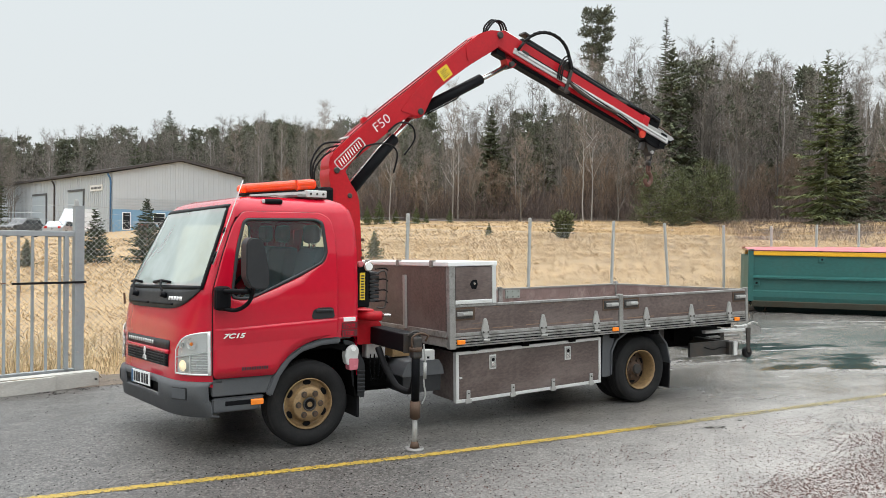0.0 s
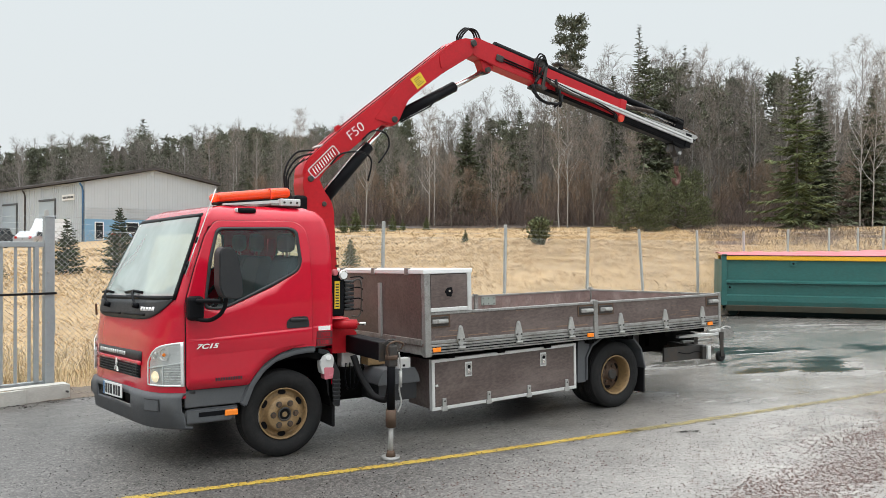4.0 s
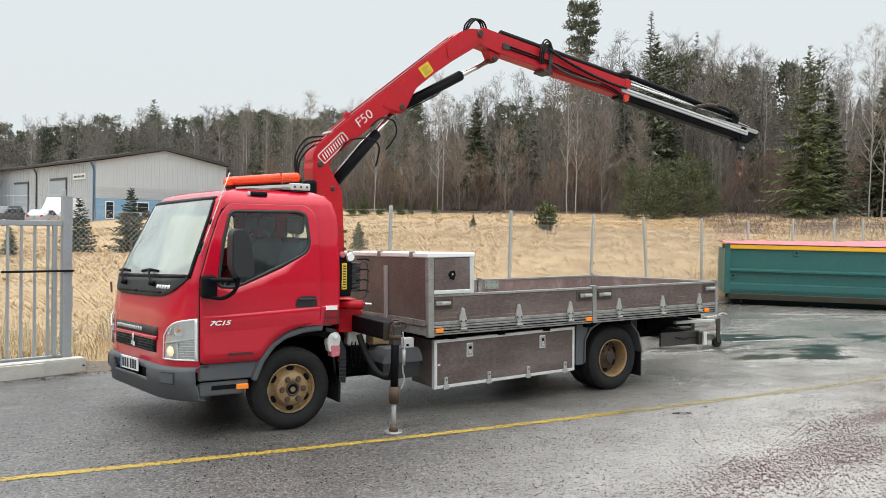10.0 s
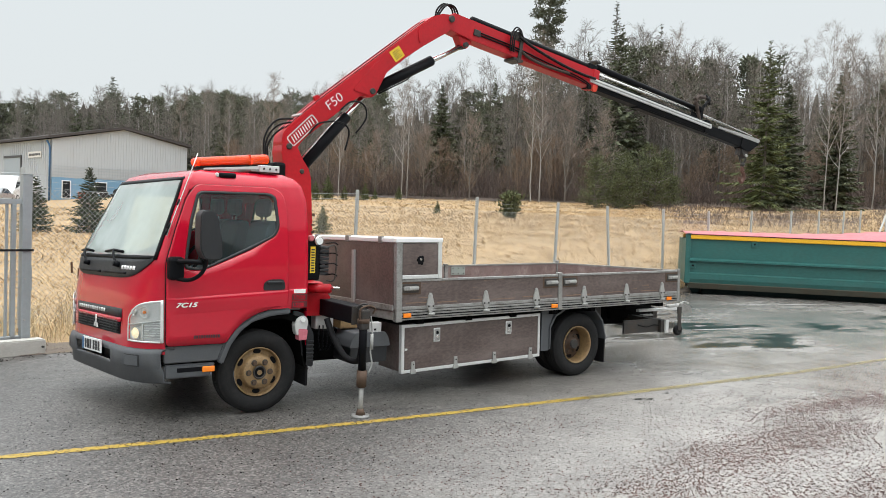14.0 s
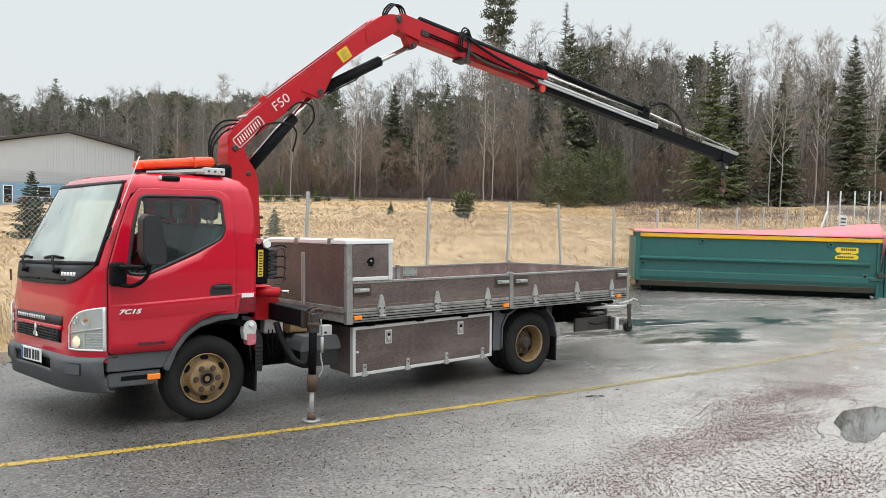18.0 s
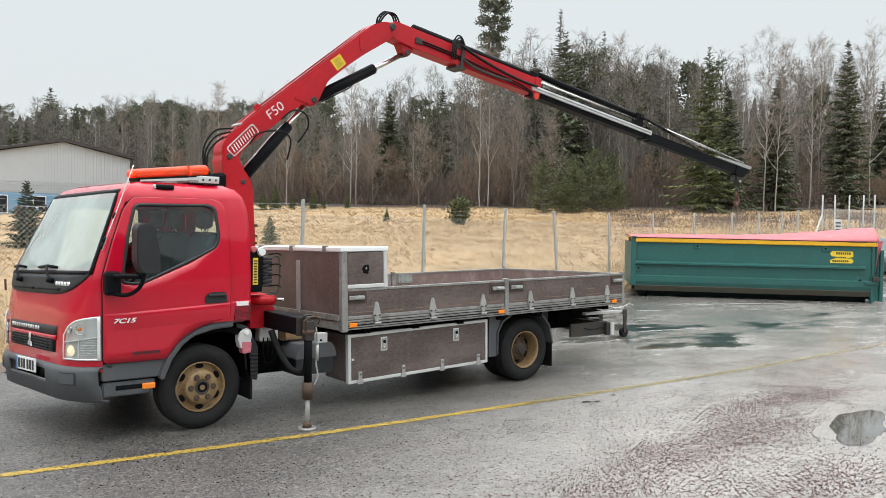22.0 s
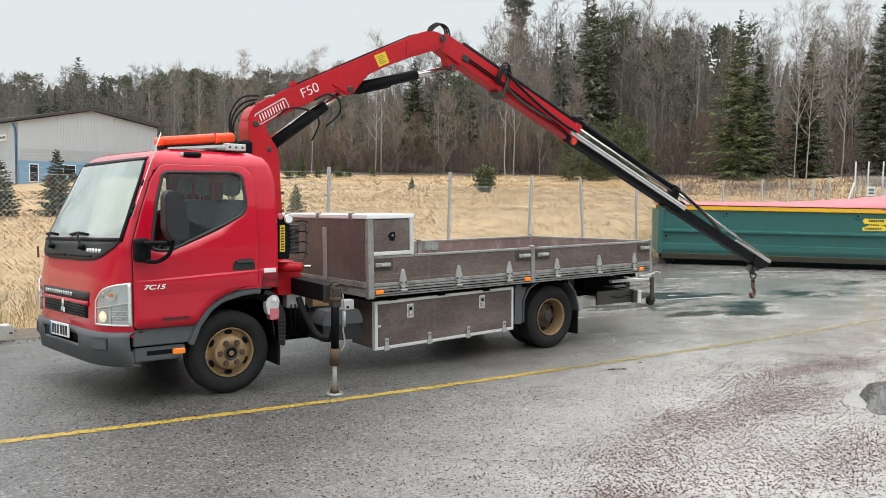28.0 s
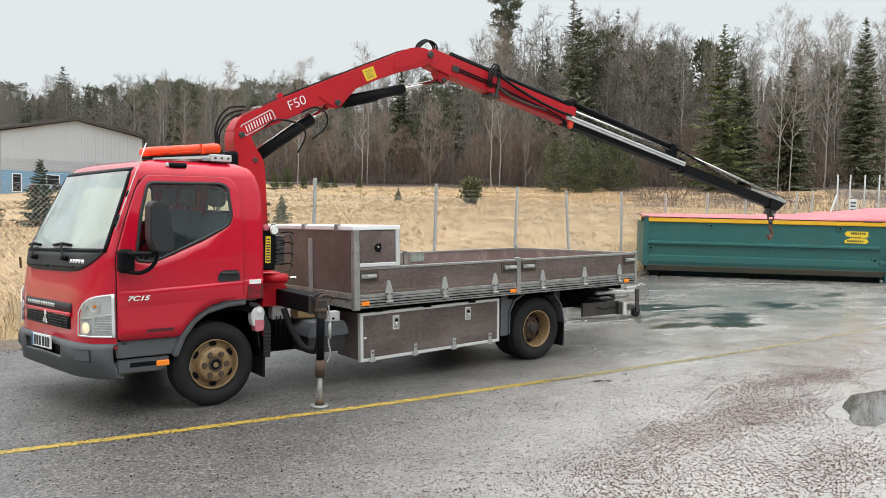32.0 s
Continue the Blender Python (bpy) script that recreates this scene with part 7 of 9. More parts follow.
# cabin
part("dashboard", prism(rounded([(-0.93, 1.0), (-0.93, 1.34), (-0.75, 1.37), (-0.62, 1.25), (-0.6, 1.0)], 0.05), 0.26, 2.08), M_CABIN, truck)
part("cab_floor", box(-0.9, 0.40, 0.14, 2.2, 0.93, 0.99), M_CABIN, truck)
part("rear_lining", box(0.385, 0.405, 0.14, 2.2, 0.99, 1.50), M_CABIN, truck)
for y in (0.52, 1.28, 1.80):
    seat = part("seat", box(-0.35, 0.10, y - 0.24, y + 0.24, 1.0, 1.24, 0.05), M_SEAT, truck, "blue-grey cloth seat")
    part("backrest", prism(rounded([(0.02, 1.18), (0.12, 1.72), (0.24, 1.74), (0.24, 1.18)], 0.05), y - 0.23, y + 0.23, bevel=0.04), M_SEAT, seat)
    part("headrest", box(0.12, 0.21, y - 0.13, y + 0.13, 1.78, 1.95, 0.04), M_CABIN, seat)
    for dy in (-0.05, 0.05):
        part("headrest_post", cyl((0.165, y + dy, 1.70), (0.165, y + dy, 1.80), 0.007, n=8), M_STEEL, seat)
wheel_b = tube([(-0.52 + 0.20 * math.cos(a) * 0.55, 0.52 + 0.20 * math.sin(a), 1.36 + 0.20 * math.cos(a) * 0.83) for a in [2 * math.pi * k / 24 for k in range(25)]], 0.016)
sw = part("steering_wheel", wheel_b, M_BLACK, truck)
part("steering_column", cyl((-0.52, 0.52, 1.36), (-0.80, 0.52, 1.15), 0.035, n=10), M_BLACK, sw)
b = bmesh.new()
b.faces.new([b.verts.new((0.436, y, z)) for y, z in ((0.60, 1.49), (1.74, 1.49), (1.74, 1.96), (0.60, 1.96))])
rw = part("rear_window", b, M_SGLASS, truck)
rw.visible_shadow = False

# roof: beacon bar, its rack, the small lamp
b = box(-0.53, 0.20, 0.42, 0.62, 2.245, 2.345, 0.045, seg=4)
for v in b.verts:
    # the lens tapers to its front end
    k = (0.20 - v.co.x) / 0.73
    v.co.z = 2.245 + (v.co.z - 2.245) * (1 - 0.16 * k)
bar = part("beacon_bar", b, M_BEACON, truck, "long orange warning beacon bar")
bar.matrix_basis = Matrix.Translation((-0.16, 0.52, 2.28)) @ Matrix.Rotation(radians(-5.5), 4, "Y") @ Matrix.Rotation(radians(7), 4, "Z") @ Matrix.Translation((0.16, -0.52, -2.28))
bar.visible_shadow = False
part("beacon_band", box(-0.02, -0.012, 0.417, 0.623, 2.243, 2.343, 0.004), M_REDD, bar)
part("beacon_base", box(-0.51, 0.19, 0.44, 0.60, 2.225, 2.252, 0.01), M_BLACK, bar)
part("beacon_core", box(-0.34, 0.02, 0.47, 0.57, 2.253, 2.312, 0.012), M_ORANGE, bar, "orange inner reflector block")
for x in (-0.27, -0.12):
    part("inner_reflector", box(x - 0.045, x + 0.045, 0.455, 0.468, 2.262, 2.300, 0.004), M_AMBER, bar)


def beacon_rotor(x):
    """A bulb inside a turning shield that is open on one side."""
    b = cyl((0, 0, -0.028), (0, 0, 0.022), 0.021, n=14)
    for f in b.faces:
        f.material_index = 1
    n = 22
    rows_ = []
    for k in range(n + 1):
        a = radians(58 + (360 - 116) * k / n)
        c, s_ = math.cos(a), math.sin(a)
        rows_.append([b.verts.new((r * c, r * s_, z)) for r, z in ((0.036, -0.034), (0.038, -0.034), (0.038, 0.032), (0.036, 0.032))])
    for p, q in zip(rows_, rows_[1:]):
        for k in range(4):
            b.faces.new((p[k], q[k], q[(k + 1) % 4], p[(k + 1) % 4]))
    cyl((0, 0, 0.030), (0, 0, 0.033), 0.038, n=22, bm=b)
    cyl((0, 0, -0.036), (0, 0, -0.033), 0.038, n=22, bm=b)
    ob = part("rotor", b, [M_ORANGE, M_FLASH], bar, "turning beacon reflector with a bright bulb")
    ob.matrix_basis = Matrix.Translation((x, 0.52, 2.288))
    return ob


rotor_front, rotor_rear = beacon_rotor(-0.435), beacon_rotor(0.105)
rack = part("roof_rack", box(-0.06, 0.20, 0.30, 1.9, 2.195, 2.225, 0.006), M_ALU, truck, "pale aluminium roof rack")
br = part("rack_bracket", box(0.02, 0.21, 0.27, 0.34, 2.195, 2.258, 0.006), M_ALUW, rack)
for x in (0.055, 0.115, 0.175):
    part("bolt", cyl((x, 0.262, 2.225), (x, 0.272, 2.225), 0.010, n=8), M_DKSTEEL, br)
part("rack_rail", prism([(-0.48, 2.20), (0.10, 2.255), (0.10, 2.225), (-0.48, 2.185)], 0.30, 0.34), M_ALUW, rack)
lmp = part("roof_lamp", box(-0.385, -0.225, 0.20, 0.26, 2.118, 2.165, 0.018), M_BLACK, truck, "small black roof lamp")
part("roof_lamp_lens", box(-0.408, -0.382, 0.208, 0.252, 2.122, 2.162, 0.012), M_BOTTLE, lmp)
ant = part("antenna", tube([(-0.868, 0.065, 1.60), (-0.80, 0.085, 1.78), (-0.745, 0.105, 1.92), (-0.64, 0.13, 2.20), (-0.60, 0.14, 2.31)], 0.0045, 6), M_ALUW, truck, "thin silver aerial along the windscreen pillar")
for x, y, z in ((-0.868, 0.068, 1.64), (-0.765, 0.10, 1.89), (-0.845, 0.075, 1.69)):
    part("aerial_clip", cyl((x - 0.010, y, z - 0.03), (x + 0.008, y + 0.006, z + 0.02), 0.010, n=8), M_BLACK, ant)


# lettering
def text_mesh(body, size, m, mat_, parent, name, thick=0.003, shear=0.0, label="", bold=0.005):
    cu = bpy.data.curves.new(name, "FONT")
    cu.body, cu.size, cu.extrude, cu.shear = body, size, thick, shear
    cu.offset = bold * size
    tmp = bpy.data.objects.new("type", cu)
    scene.collection.objects.link(tmp)
    me = bpy.data.meshes.new_from_object(tmp.evaluated_get(bpy.context.evaluated_depsgraph_get()))
    bpy.data.objects.remove(tmp)
    bpy.data.curves.remove(cu)
    me.transform(m)
    ob = new(name, me)
    me.materials.clear()
    me.materials.append(mat_)
    ob.parent = parent
    if label:
        ob["label"] = label
    return ob


SIDE = Matrix.Rotation(radians(90), 4, "X")
ys = side_y(1.0)
text_mesh("7C15", 0.066, Matrix.Translation((-0.785, ys - 0.038, 1.000)) @ SIDE @ Matrix.Diagonal((1.22, 0.80, 1, 1)), M_LETTER, truck, "model_lettering", 0.002, 0.3, "white slanted model lettering", 0.03)
b = bmesh.new()
for k in range(11):
    b = box(-0.62 + 0.021 * k, -0.607 + 0.021 * k, ys - 0.030, ys - 0.020, 0.725, 0.752, bm=b)
part("small_print", b, M_BLKLETTER, truck)
b = box(0.285, 0.435, ys - 0.012, ys + 0.0, 0.958, 1.016)
b = box(0.285, 0.435, ys - 0.012, ys + 0.0, 1.026, 1.083, bm=b)
part("weight_plate", b, M_DKLETTER, truck, "dark red weight plate")
text_mesh("T7500", 0.064, Matrix.Translation((0.29, ys - 0.014, 1.035)) @ SIDE @ Matrix.Diagonal((0.72, 0.8, 1, 1)), M_RED, truck, "weight_lettering", 0.001)
text_mesh("L3200", 0.064, Matrix.Translation((0.29, ys - 0.014, 0.967)) @ SIDE @ Matrix.Diagonal((0.72, 0.8, 1, 1)), M_RED, truck, "weight_lettering", 0.001)
part("pale_sticker", box(0.30, 0.415, ys - 0.012, ys + 0.02, 1.091, 1.128), M_LETTER, truck)


# ---- wheels ----
def lathe(profile, n=48):
    """A body of revolution about the y axis from (radius, y) points."""
    b = bmesh.new()
    rings = []
    for r, y in profile:
        rings.append([b.verts.new((r * math.cos(2 * math.pi * k / n), y, r * math.sin(2 * math.pi * k / n))) for k in range(n)])
    for lo, hi in zip(rings, rings[1:]):
        for k in range(n):
            f = b.faces.new((lo[k], lo[(k + 1) % n], hi[(k + 1) % n], hi[k]))
            f.smooth = True
    bmesh.ops.remove_doubles(b, verts=b.verts[:], dist=1e-5)
    bmesh.ops.recalc_face_normals(b, faces=b.faces[:])
    return b


def tyre_mesh():
    prof = [(0.222, 0.035), (0.232, 0.018), (0.25, 0.012), (0.262, 0.004), (0.30, -0.004), (0.335, 0.002), (0.352, 0.012), (0.357, 0.018), (0.366, 0.022), (0.3755, 0.034)]
    for y in (0.056, 0.086, 0.118, 0.148):
        prof += [(0.3765, y - 0.006), (0.3765, y), (0.366, y + 0.002), (0.366, y + 0.008), (0.3765, y + 0.010)]
    prof += [(0.3755, 0.172), (0.366, 0.182), (0.352, 0.192), (0.30, 0.208), (0.25, 0.19), (0.222, 0.17)]
    return lathe(prof, 56)


def wheel(x, y, front, outward=-1, name="wheel"):
    """outward -1: the outer face looks towards -y."""
    m = Matrix.Translation((x, y, 0.376))
    if outward > 0:
        m = m @ Matrix.Rotation(math.pi, 4, "Z")
    t = part("wheel", tyre_mesh(), M_TYRE, truck, "black tyre on an ochre steel wheel")
    t.matrix_basis = m
    if front:
        disc = [(0.224, 0.02), (0.224, 0.010), (0.214, 0.012), (0.208, 0.045), (0.200, 0.062), (0.165, 0.055), (0.155, 0.03), (0.150, -0.005), (0.142, -0.016), (0.09, -0.018), (0.062, -0.016), (0.058, 0.004), (0.0005, 0.004)]
        holes_r, holes_y = 0.182, 0.058
        nut_y, nut_r = -0.018, 0.102
    else:
        disc = [(0.224, 0.02), (0.224, 0.010), (0.214, 0.012), (0.206, 0.03), (0.204, 0.08), (0.196, 0.17)]
        holes_r, holes_y = 0.150, 0.150
        nut_y, nut_r = 0.120, 0.098
    rim = part("rim", lathe(disc, 48), M_RIM, t, "rusty ochre steel rim")
    for k in range(6):
        a = 2 * math.pi * (k + 0.5) / 6
        c, s = math.cos(a), math.sin(a)
        hb = cyl((0, holes_y - 0.010, 0), (0, holes_y + 0.03, 0), 0.031, n=18)
        hb.transform(Matrix.Rotation(-a, 4, "Y") @ Matrix.Translation((holes_r, 0, 0)) @ Matrix.Diagonal((0.72, 1, 1.15, 1)))
        part("hand_hole", hb, M_BLACK, rim)
        a = 2 * math.pi * k / 6
        c, s = math.cos(a), math.sin(a)
        nb = cyl((nut_r * c, nut_y - 0.018, nut_r * s), (nut_r * c, nut_y + 0.01, nut_r * s), 0.019, n=6)
        part("wheel_nut", nb, M_RUST, rim)
        part("nut_seat", cyl((nut_r * c, nut_y - 0.002, nut_r * s), (nut_r * c, nut_y + 0.01, nut_r * s), 0.027, n=16), M_DKSTEEL, rim)
    if front:
        part("hub_bore", lathe_on((0, -0.019, 0), (0, -1, 0), [(0.062, 0.0), (0.060, 0.006), (0.050, 0.006), (0.046, 0.0)]), M_DKSTEEL, rim)
        part("hub_well", cyl((0, -0.0195, 0), (0, 0.02, 0), 0.049, n=24), M_BLACK, rim)
        part("hub_cap", cyl((0, -0.026, 0), (0, 0.02, 0), 0.033, 0.033, n=20, bevel=0.010), M_RIM, rim)
    else:
        part("hub_disc", lathe([(0.197, 0.165), (0.185, 0.160), (0.150, 0.152), (0.128, 0.128), (0.120, 0.122), (0.075, 0.122), (0.070, 0.085), (0.0005, 0.082)], 40), M_RUST, rim, "dark rusty wheel disc deep in the rim")
        part("hub_cap", cyl((0, 0.055, 0), (0, 0.10, 0), 0.058, n=20, bevel=0.008), M_DKSTEEL, rim)
    return t


wheel(0.0, 0.12, True)
wheel(4.03, 0.12, False)
wheel(4.03, 0.35, False)
wheel(0.0, 2.22, True, 1)
wheel(4.03, 2.22, False, 1)
wheel(4.03, 1.99, False, 1)

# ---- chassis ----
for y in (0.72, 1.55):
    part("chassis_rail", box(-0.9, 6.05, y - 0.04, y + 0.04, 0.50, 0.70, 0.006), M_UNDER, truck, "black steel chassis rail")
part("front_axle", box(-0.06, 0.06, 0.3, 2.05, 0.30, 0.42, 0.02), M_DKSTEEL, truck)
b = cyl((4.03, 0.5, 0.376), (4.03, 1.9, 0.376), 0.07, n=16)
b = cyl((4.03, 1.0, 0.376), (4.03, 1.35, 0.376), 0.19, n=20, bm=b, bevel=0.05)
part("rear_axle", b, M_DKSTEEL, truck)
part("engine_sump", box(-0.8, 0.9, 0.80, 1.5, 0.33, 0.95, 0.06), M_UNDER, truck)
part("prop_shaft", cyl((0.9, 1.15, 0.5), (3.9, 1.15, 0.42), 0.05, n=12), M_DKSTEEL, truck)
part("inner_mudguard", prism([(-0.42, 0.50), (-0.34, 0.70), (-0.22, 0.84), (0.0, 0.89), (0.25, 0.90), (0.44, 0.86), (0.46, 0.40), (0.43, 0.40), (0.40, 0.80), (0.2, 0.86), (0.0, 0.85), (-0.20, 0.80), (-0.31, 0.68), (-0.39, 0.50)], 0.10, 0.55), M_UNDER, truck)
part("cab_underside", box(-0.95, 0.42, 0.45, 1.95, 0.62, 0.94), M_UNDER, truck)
mf = part("mud_flap", prism(rounded([(0.31, 0.93), (0.345, 0.80), (0.40, 0.66), (0.42, 0.50), (0.45, 0.41), (0.53, 0.38), (0.53, 0.70), (0.42, 0.90)], 0.03), 0.10, 0.13, bevel=0.008), M_DKPLASTIC, truck, "dark plastic mudguard flap")
for k in range(6):
    part("flap_rib", box(0.455, 0.528, 0.086, 0.101, 0.44 + 0.036 * k, 0.458 + 0.036 * k, 0.004), M_DKPLASTIC, mf)
part("rubber_flap", box(0.47, 0.50, 0.14, 0.50, 0.20, 0.56, 0.01), M_RUBBER, truck)
bottle = part("washer_bottle", prism(rounded([(0.39, 0.74), (0.52, 0.76), (0.55, 0.93), (0.50, 1.0), (0.40, 0.97), (0.36, 0.88)], 0.04), 0.07, 0.18, bevel=0.015), M_BOTTLE, truck, "milky washer bottle with pink fluid")
bottle.matrix_basis = Matrix.Translation((0.395, 0.09, 0.765)) @ Matrix.Scale(0.74, 4) @ Matrix.Translation((-0.46, -0.09, -0.84))
part("washer_fluid", prism(rounded([(0.42, 0.68), (0.53, 0.69), (0.54, 0.82), (0.41, 0.83)], 0.02), 0.066, 0.18, bevel=0.012), M_FLUID, bottle)
part("bottle_cap", cyl((0.465, 0.05, 0.945), (0.465, 0.09, 0.945), 0.03, n=14), M_WHITE, bottle)
bx = part("white_valve_block", box(0.66, 0.86, 0.34, 0.45, 0.70, 0.86, 0.015), M_BOTTLE, truck, "white plastic valve block with cables")
for k in range(4):
    part("cable", tube(spline([(0.70 + 0.04 * k, 0.33, 0.74), (0.68 + 0.05 * k, 0.31, 0.62), (0.72 + 0.03 * k, 0.35, 0.50), (0.80, 0.5, 0.47)]), 0.007, 6), M_BLACK, bx)
tank = part("battery_box", prism(rounded([(0.98, 0.36), (0.98, 0.56), (1.02, 0.64), (1.36, 0.64), (1.40, 0.56), (1.40, 0.36)], 0.02), 0.20, 0.62, bevel=0.012), M_DKPLASTIC, truck, "dark grey ribbed battery box")
part("box_lid", prism(rounded([(0.96, 0.52), (0.99, 0.60), (1.03, 0.665), (1.37, 0.665), (1.41, 0.60), (1.43, 0.52)], 0.015), 0.185, 0.63, bevel=0.01), M_PLASTIC, tank)
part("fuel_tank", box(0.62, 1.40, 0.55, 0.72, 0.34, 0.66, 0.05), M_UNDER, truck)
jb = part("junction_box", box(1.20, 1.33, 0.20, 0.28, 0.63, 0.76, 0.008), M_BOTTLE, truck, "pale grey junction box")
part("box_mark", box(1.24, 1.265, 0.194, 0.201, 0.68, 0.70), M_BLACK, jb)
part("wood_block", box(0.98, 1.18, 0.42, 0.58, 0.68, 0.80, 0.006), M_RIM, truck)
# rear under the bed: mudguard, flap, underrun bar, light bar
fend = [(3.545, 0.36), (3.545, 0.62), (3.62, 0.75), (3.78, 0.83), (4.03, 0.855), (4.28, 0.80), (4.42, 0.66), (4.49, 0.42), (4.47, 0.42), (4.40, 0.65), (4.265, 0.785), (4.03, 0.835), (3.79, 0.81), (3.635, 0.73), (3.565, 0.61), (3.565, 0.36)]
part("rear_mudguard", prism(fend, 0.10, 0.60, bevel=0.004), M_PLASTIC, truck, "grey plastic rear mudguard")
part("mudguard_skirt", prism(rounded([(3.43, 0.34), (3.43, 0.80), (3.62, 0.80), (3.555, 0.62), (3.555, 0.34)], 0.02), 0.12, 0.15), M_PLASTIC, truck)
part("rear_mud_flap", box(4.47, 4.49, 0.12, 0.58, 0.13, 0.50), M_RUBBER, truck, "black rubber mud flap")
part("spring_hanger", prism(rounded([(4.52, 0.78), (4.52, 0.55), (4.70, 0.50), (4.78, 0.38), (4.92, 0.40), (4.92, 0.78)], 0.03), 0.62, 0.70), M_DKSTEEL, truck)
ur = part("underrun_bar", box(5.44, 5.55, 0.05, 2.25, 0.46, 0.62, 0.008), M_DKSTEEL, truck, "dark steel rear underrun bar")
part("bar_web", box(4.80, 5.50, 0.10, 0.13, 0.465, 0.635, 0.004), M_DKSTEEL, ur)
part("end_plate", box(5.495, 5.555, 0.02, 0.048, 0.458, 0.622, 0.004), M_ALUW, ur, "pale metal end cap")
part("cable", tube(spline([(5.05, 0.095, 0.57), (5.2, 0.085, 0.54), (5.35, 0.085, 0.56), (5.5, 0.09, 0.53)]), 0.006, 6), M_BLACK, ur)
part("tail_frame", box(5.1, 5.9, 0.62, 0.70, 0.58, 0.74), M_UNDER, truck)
tb_ = part("tow_bar", box(5.75, 6.28, 1.10, 1.22, 0.62, 0.70, 0.01), M_ALU, truck, "steel tow bar with a ball hitch")
part("tow_ball", cyl((6.22, 1.16, 0.70), (6.22, 1.16, 0.78), 0.03, n=14), M_STEEL, tb_)
lb = part("tail_light_bar", box(5.30, 6.06, 0.30, 0.36, 0.700, 0.735, 0.006), M_ALUW, truck, "bright tail light bar")
part("lower_bar", box(5.42, 5.98, 0.34, 0.40, 0.630, 0.655, 0.006), M_ALU, lb)
part("bar_strut", box(5.62, 5.70, 0.34, 0.38, 0.60, 0.70, 0.004), M_DKSTEEL, lb)
hc = part("hitch_coupling", prism(rounded([(6.06, 0.70), (6.10, 0.775), (6.22, 0.78), (6.36, 0.735), (6.37, 0.655), (6.30, 0.645), (6.14, 0.665)], 0.015), 0.30, 0.39, bevel=0.008), M_ALU, truck, "silver hitch coupling")
part("coupling_end", box(6.345, 6.375, 0.305, 0.385, 0.655, 0.735, 0.006), M_BLACK, hc)
part("coupling_lever", tube(spline([(6.10, 0.30, 0.78), (6.18, 0.29, 0.81), (6.28, 0.29, 0.79)]), 0.010, 6), M_GALV, hc)
part("light_housing", box(5.90, 6.06, 0.31, 0.37, 0.735, 0.772, 0.012), M_GALV, lb)
jw = part("jockey_wheel", lathe([(0.07, 0.0), (0.072, 0.01), (0.072, 0.035), (0.07, 0.045), (0.02, 0.045), (0.02, 0.0), (0.07, 0.0)], 20), M_RUBBER, truck, "small rubber wheel under the tail")
jw.matrix_basis = Matrix.Translation((6.12, 0.30, 0.42))
part("wheel_fork", prism([(6.09, 0.42), (6.06, 0.74), (6.14, 0.74), (6.14, 0.42)], 0.285, 0.30), M_DKSTEEL, truck)

# ---- flatbed ----
BED = Matrix.Translation((1.37, 0.0, 0.80)) @ Matrix.Rotation(radians(-0.87), 4, "Y") @ Matrix.Rotation(radians(-1.5), 4, "X")
BL, BW = 4.345, 2.31
bed = part("flatbed", box(0.0, BL, 0.02, BW - 0.02, 0.075, 0.105), M_PLYIN, truck, "flat load bed with brown plywood drop sides")
bed.matrix_basis = BED
for y0, y1 in ((0.0, 0.06), (BW - 0.06, BW)):
    part("side_rail", box(0.0, BL, y0, y1, -0.005, 0.092, 0.006), M_ALU, bed, "weathered aluminium side rail")
    for zg, hg in ((0.012, 0.006), (0.034, 0.012), (0.066, 0.007)):
        part("rail_groove", box(0.05, BL - 0.05, y0 - 0.003 if y0 == 0 else y1 - 0.001, y0 + 0.001 if y0 == 0 else y1 + 0.003, zg, zg + hg), M_BLACK, bed)
for x in (0.0, BL - 0.06):
    part("end_rail", box(x, x + 0.06, 0.06, BW - 0.06, -0.005, 0.092, 0.006), M_ALU, bed)
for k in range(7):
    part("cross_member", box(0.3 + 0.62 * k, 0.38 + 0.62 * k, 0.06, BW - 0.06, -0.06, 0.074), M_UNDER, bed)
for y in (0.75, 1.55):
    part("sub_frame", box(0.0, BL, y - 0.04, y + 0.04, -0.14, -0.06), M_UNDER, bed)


def side_board(x0, x1, y0, y1, z0, z1, name="drop_side"):
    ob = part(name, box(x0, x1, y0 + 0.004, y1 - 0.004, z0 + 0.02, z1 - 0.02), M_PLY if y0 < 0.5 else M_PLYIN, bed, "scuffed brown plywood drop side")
    part("top_cap", box(x0, x1, y0 - 0.004, y1 + 0.004, z1 - 0.025, z1, 0.004), M_ALU, ob)
    part("bottom_edge", box(x0, x1, y0 - 0.002, y1 + 0.002, z0, z0 + 0.035, 0.004), M_ALU, ob)
    return ob


def latch(x, z, parent):
    ob = part("latch", box(x - 0.105, x + 0.105, -0.006, 0.004, z - 0.045, z + 0.045, 0.004), M_DKSTEEL, parent, "recessed steel drop side latch")
    part("latch_frame", box(x - 0.125, x + 0.125, -0.0015, 0.0025, z - 0.062, z + 0.062, 0.001), M_RUST, ob, "scuffed rusty surround")
    part("latch_bar", box(x - 0.09, x + 0.09, -0.024, -0.005, z - 0.022, z + 0.022, 0.008), M_ALU, ob)
    part("latch_grip", box(x - 0.03, x + 0.085, -0.034, -0.022, z - 0.014, z + 0.012, 0.005), M_GALV, ob)
    return ob


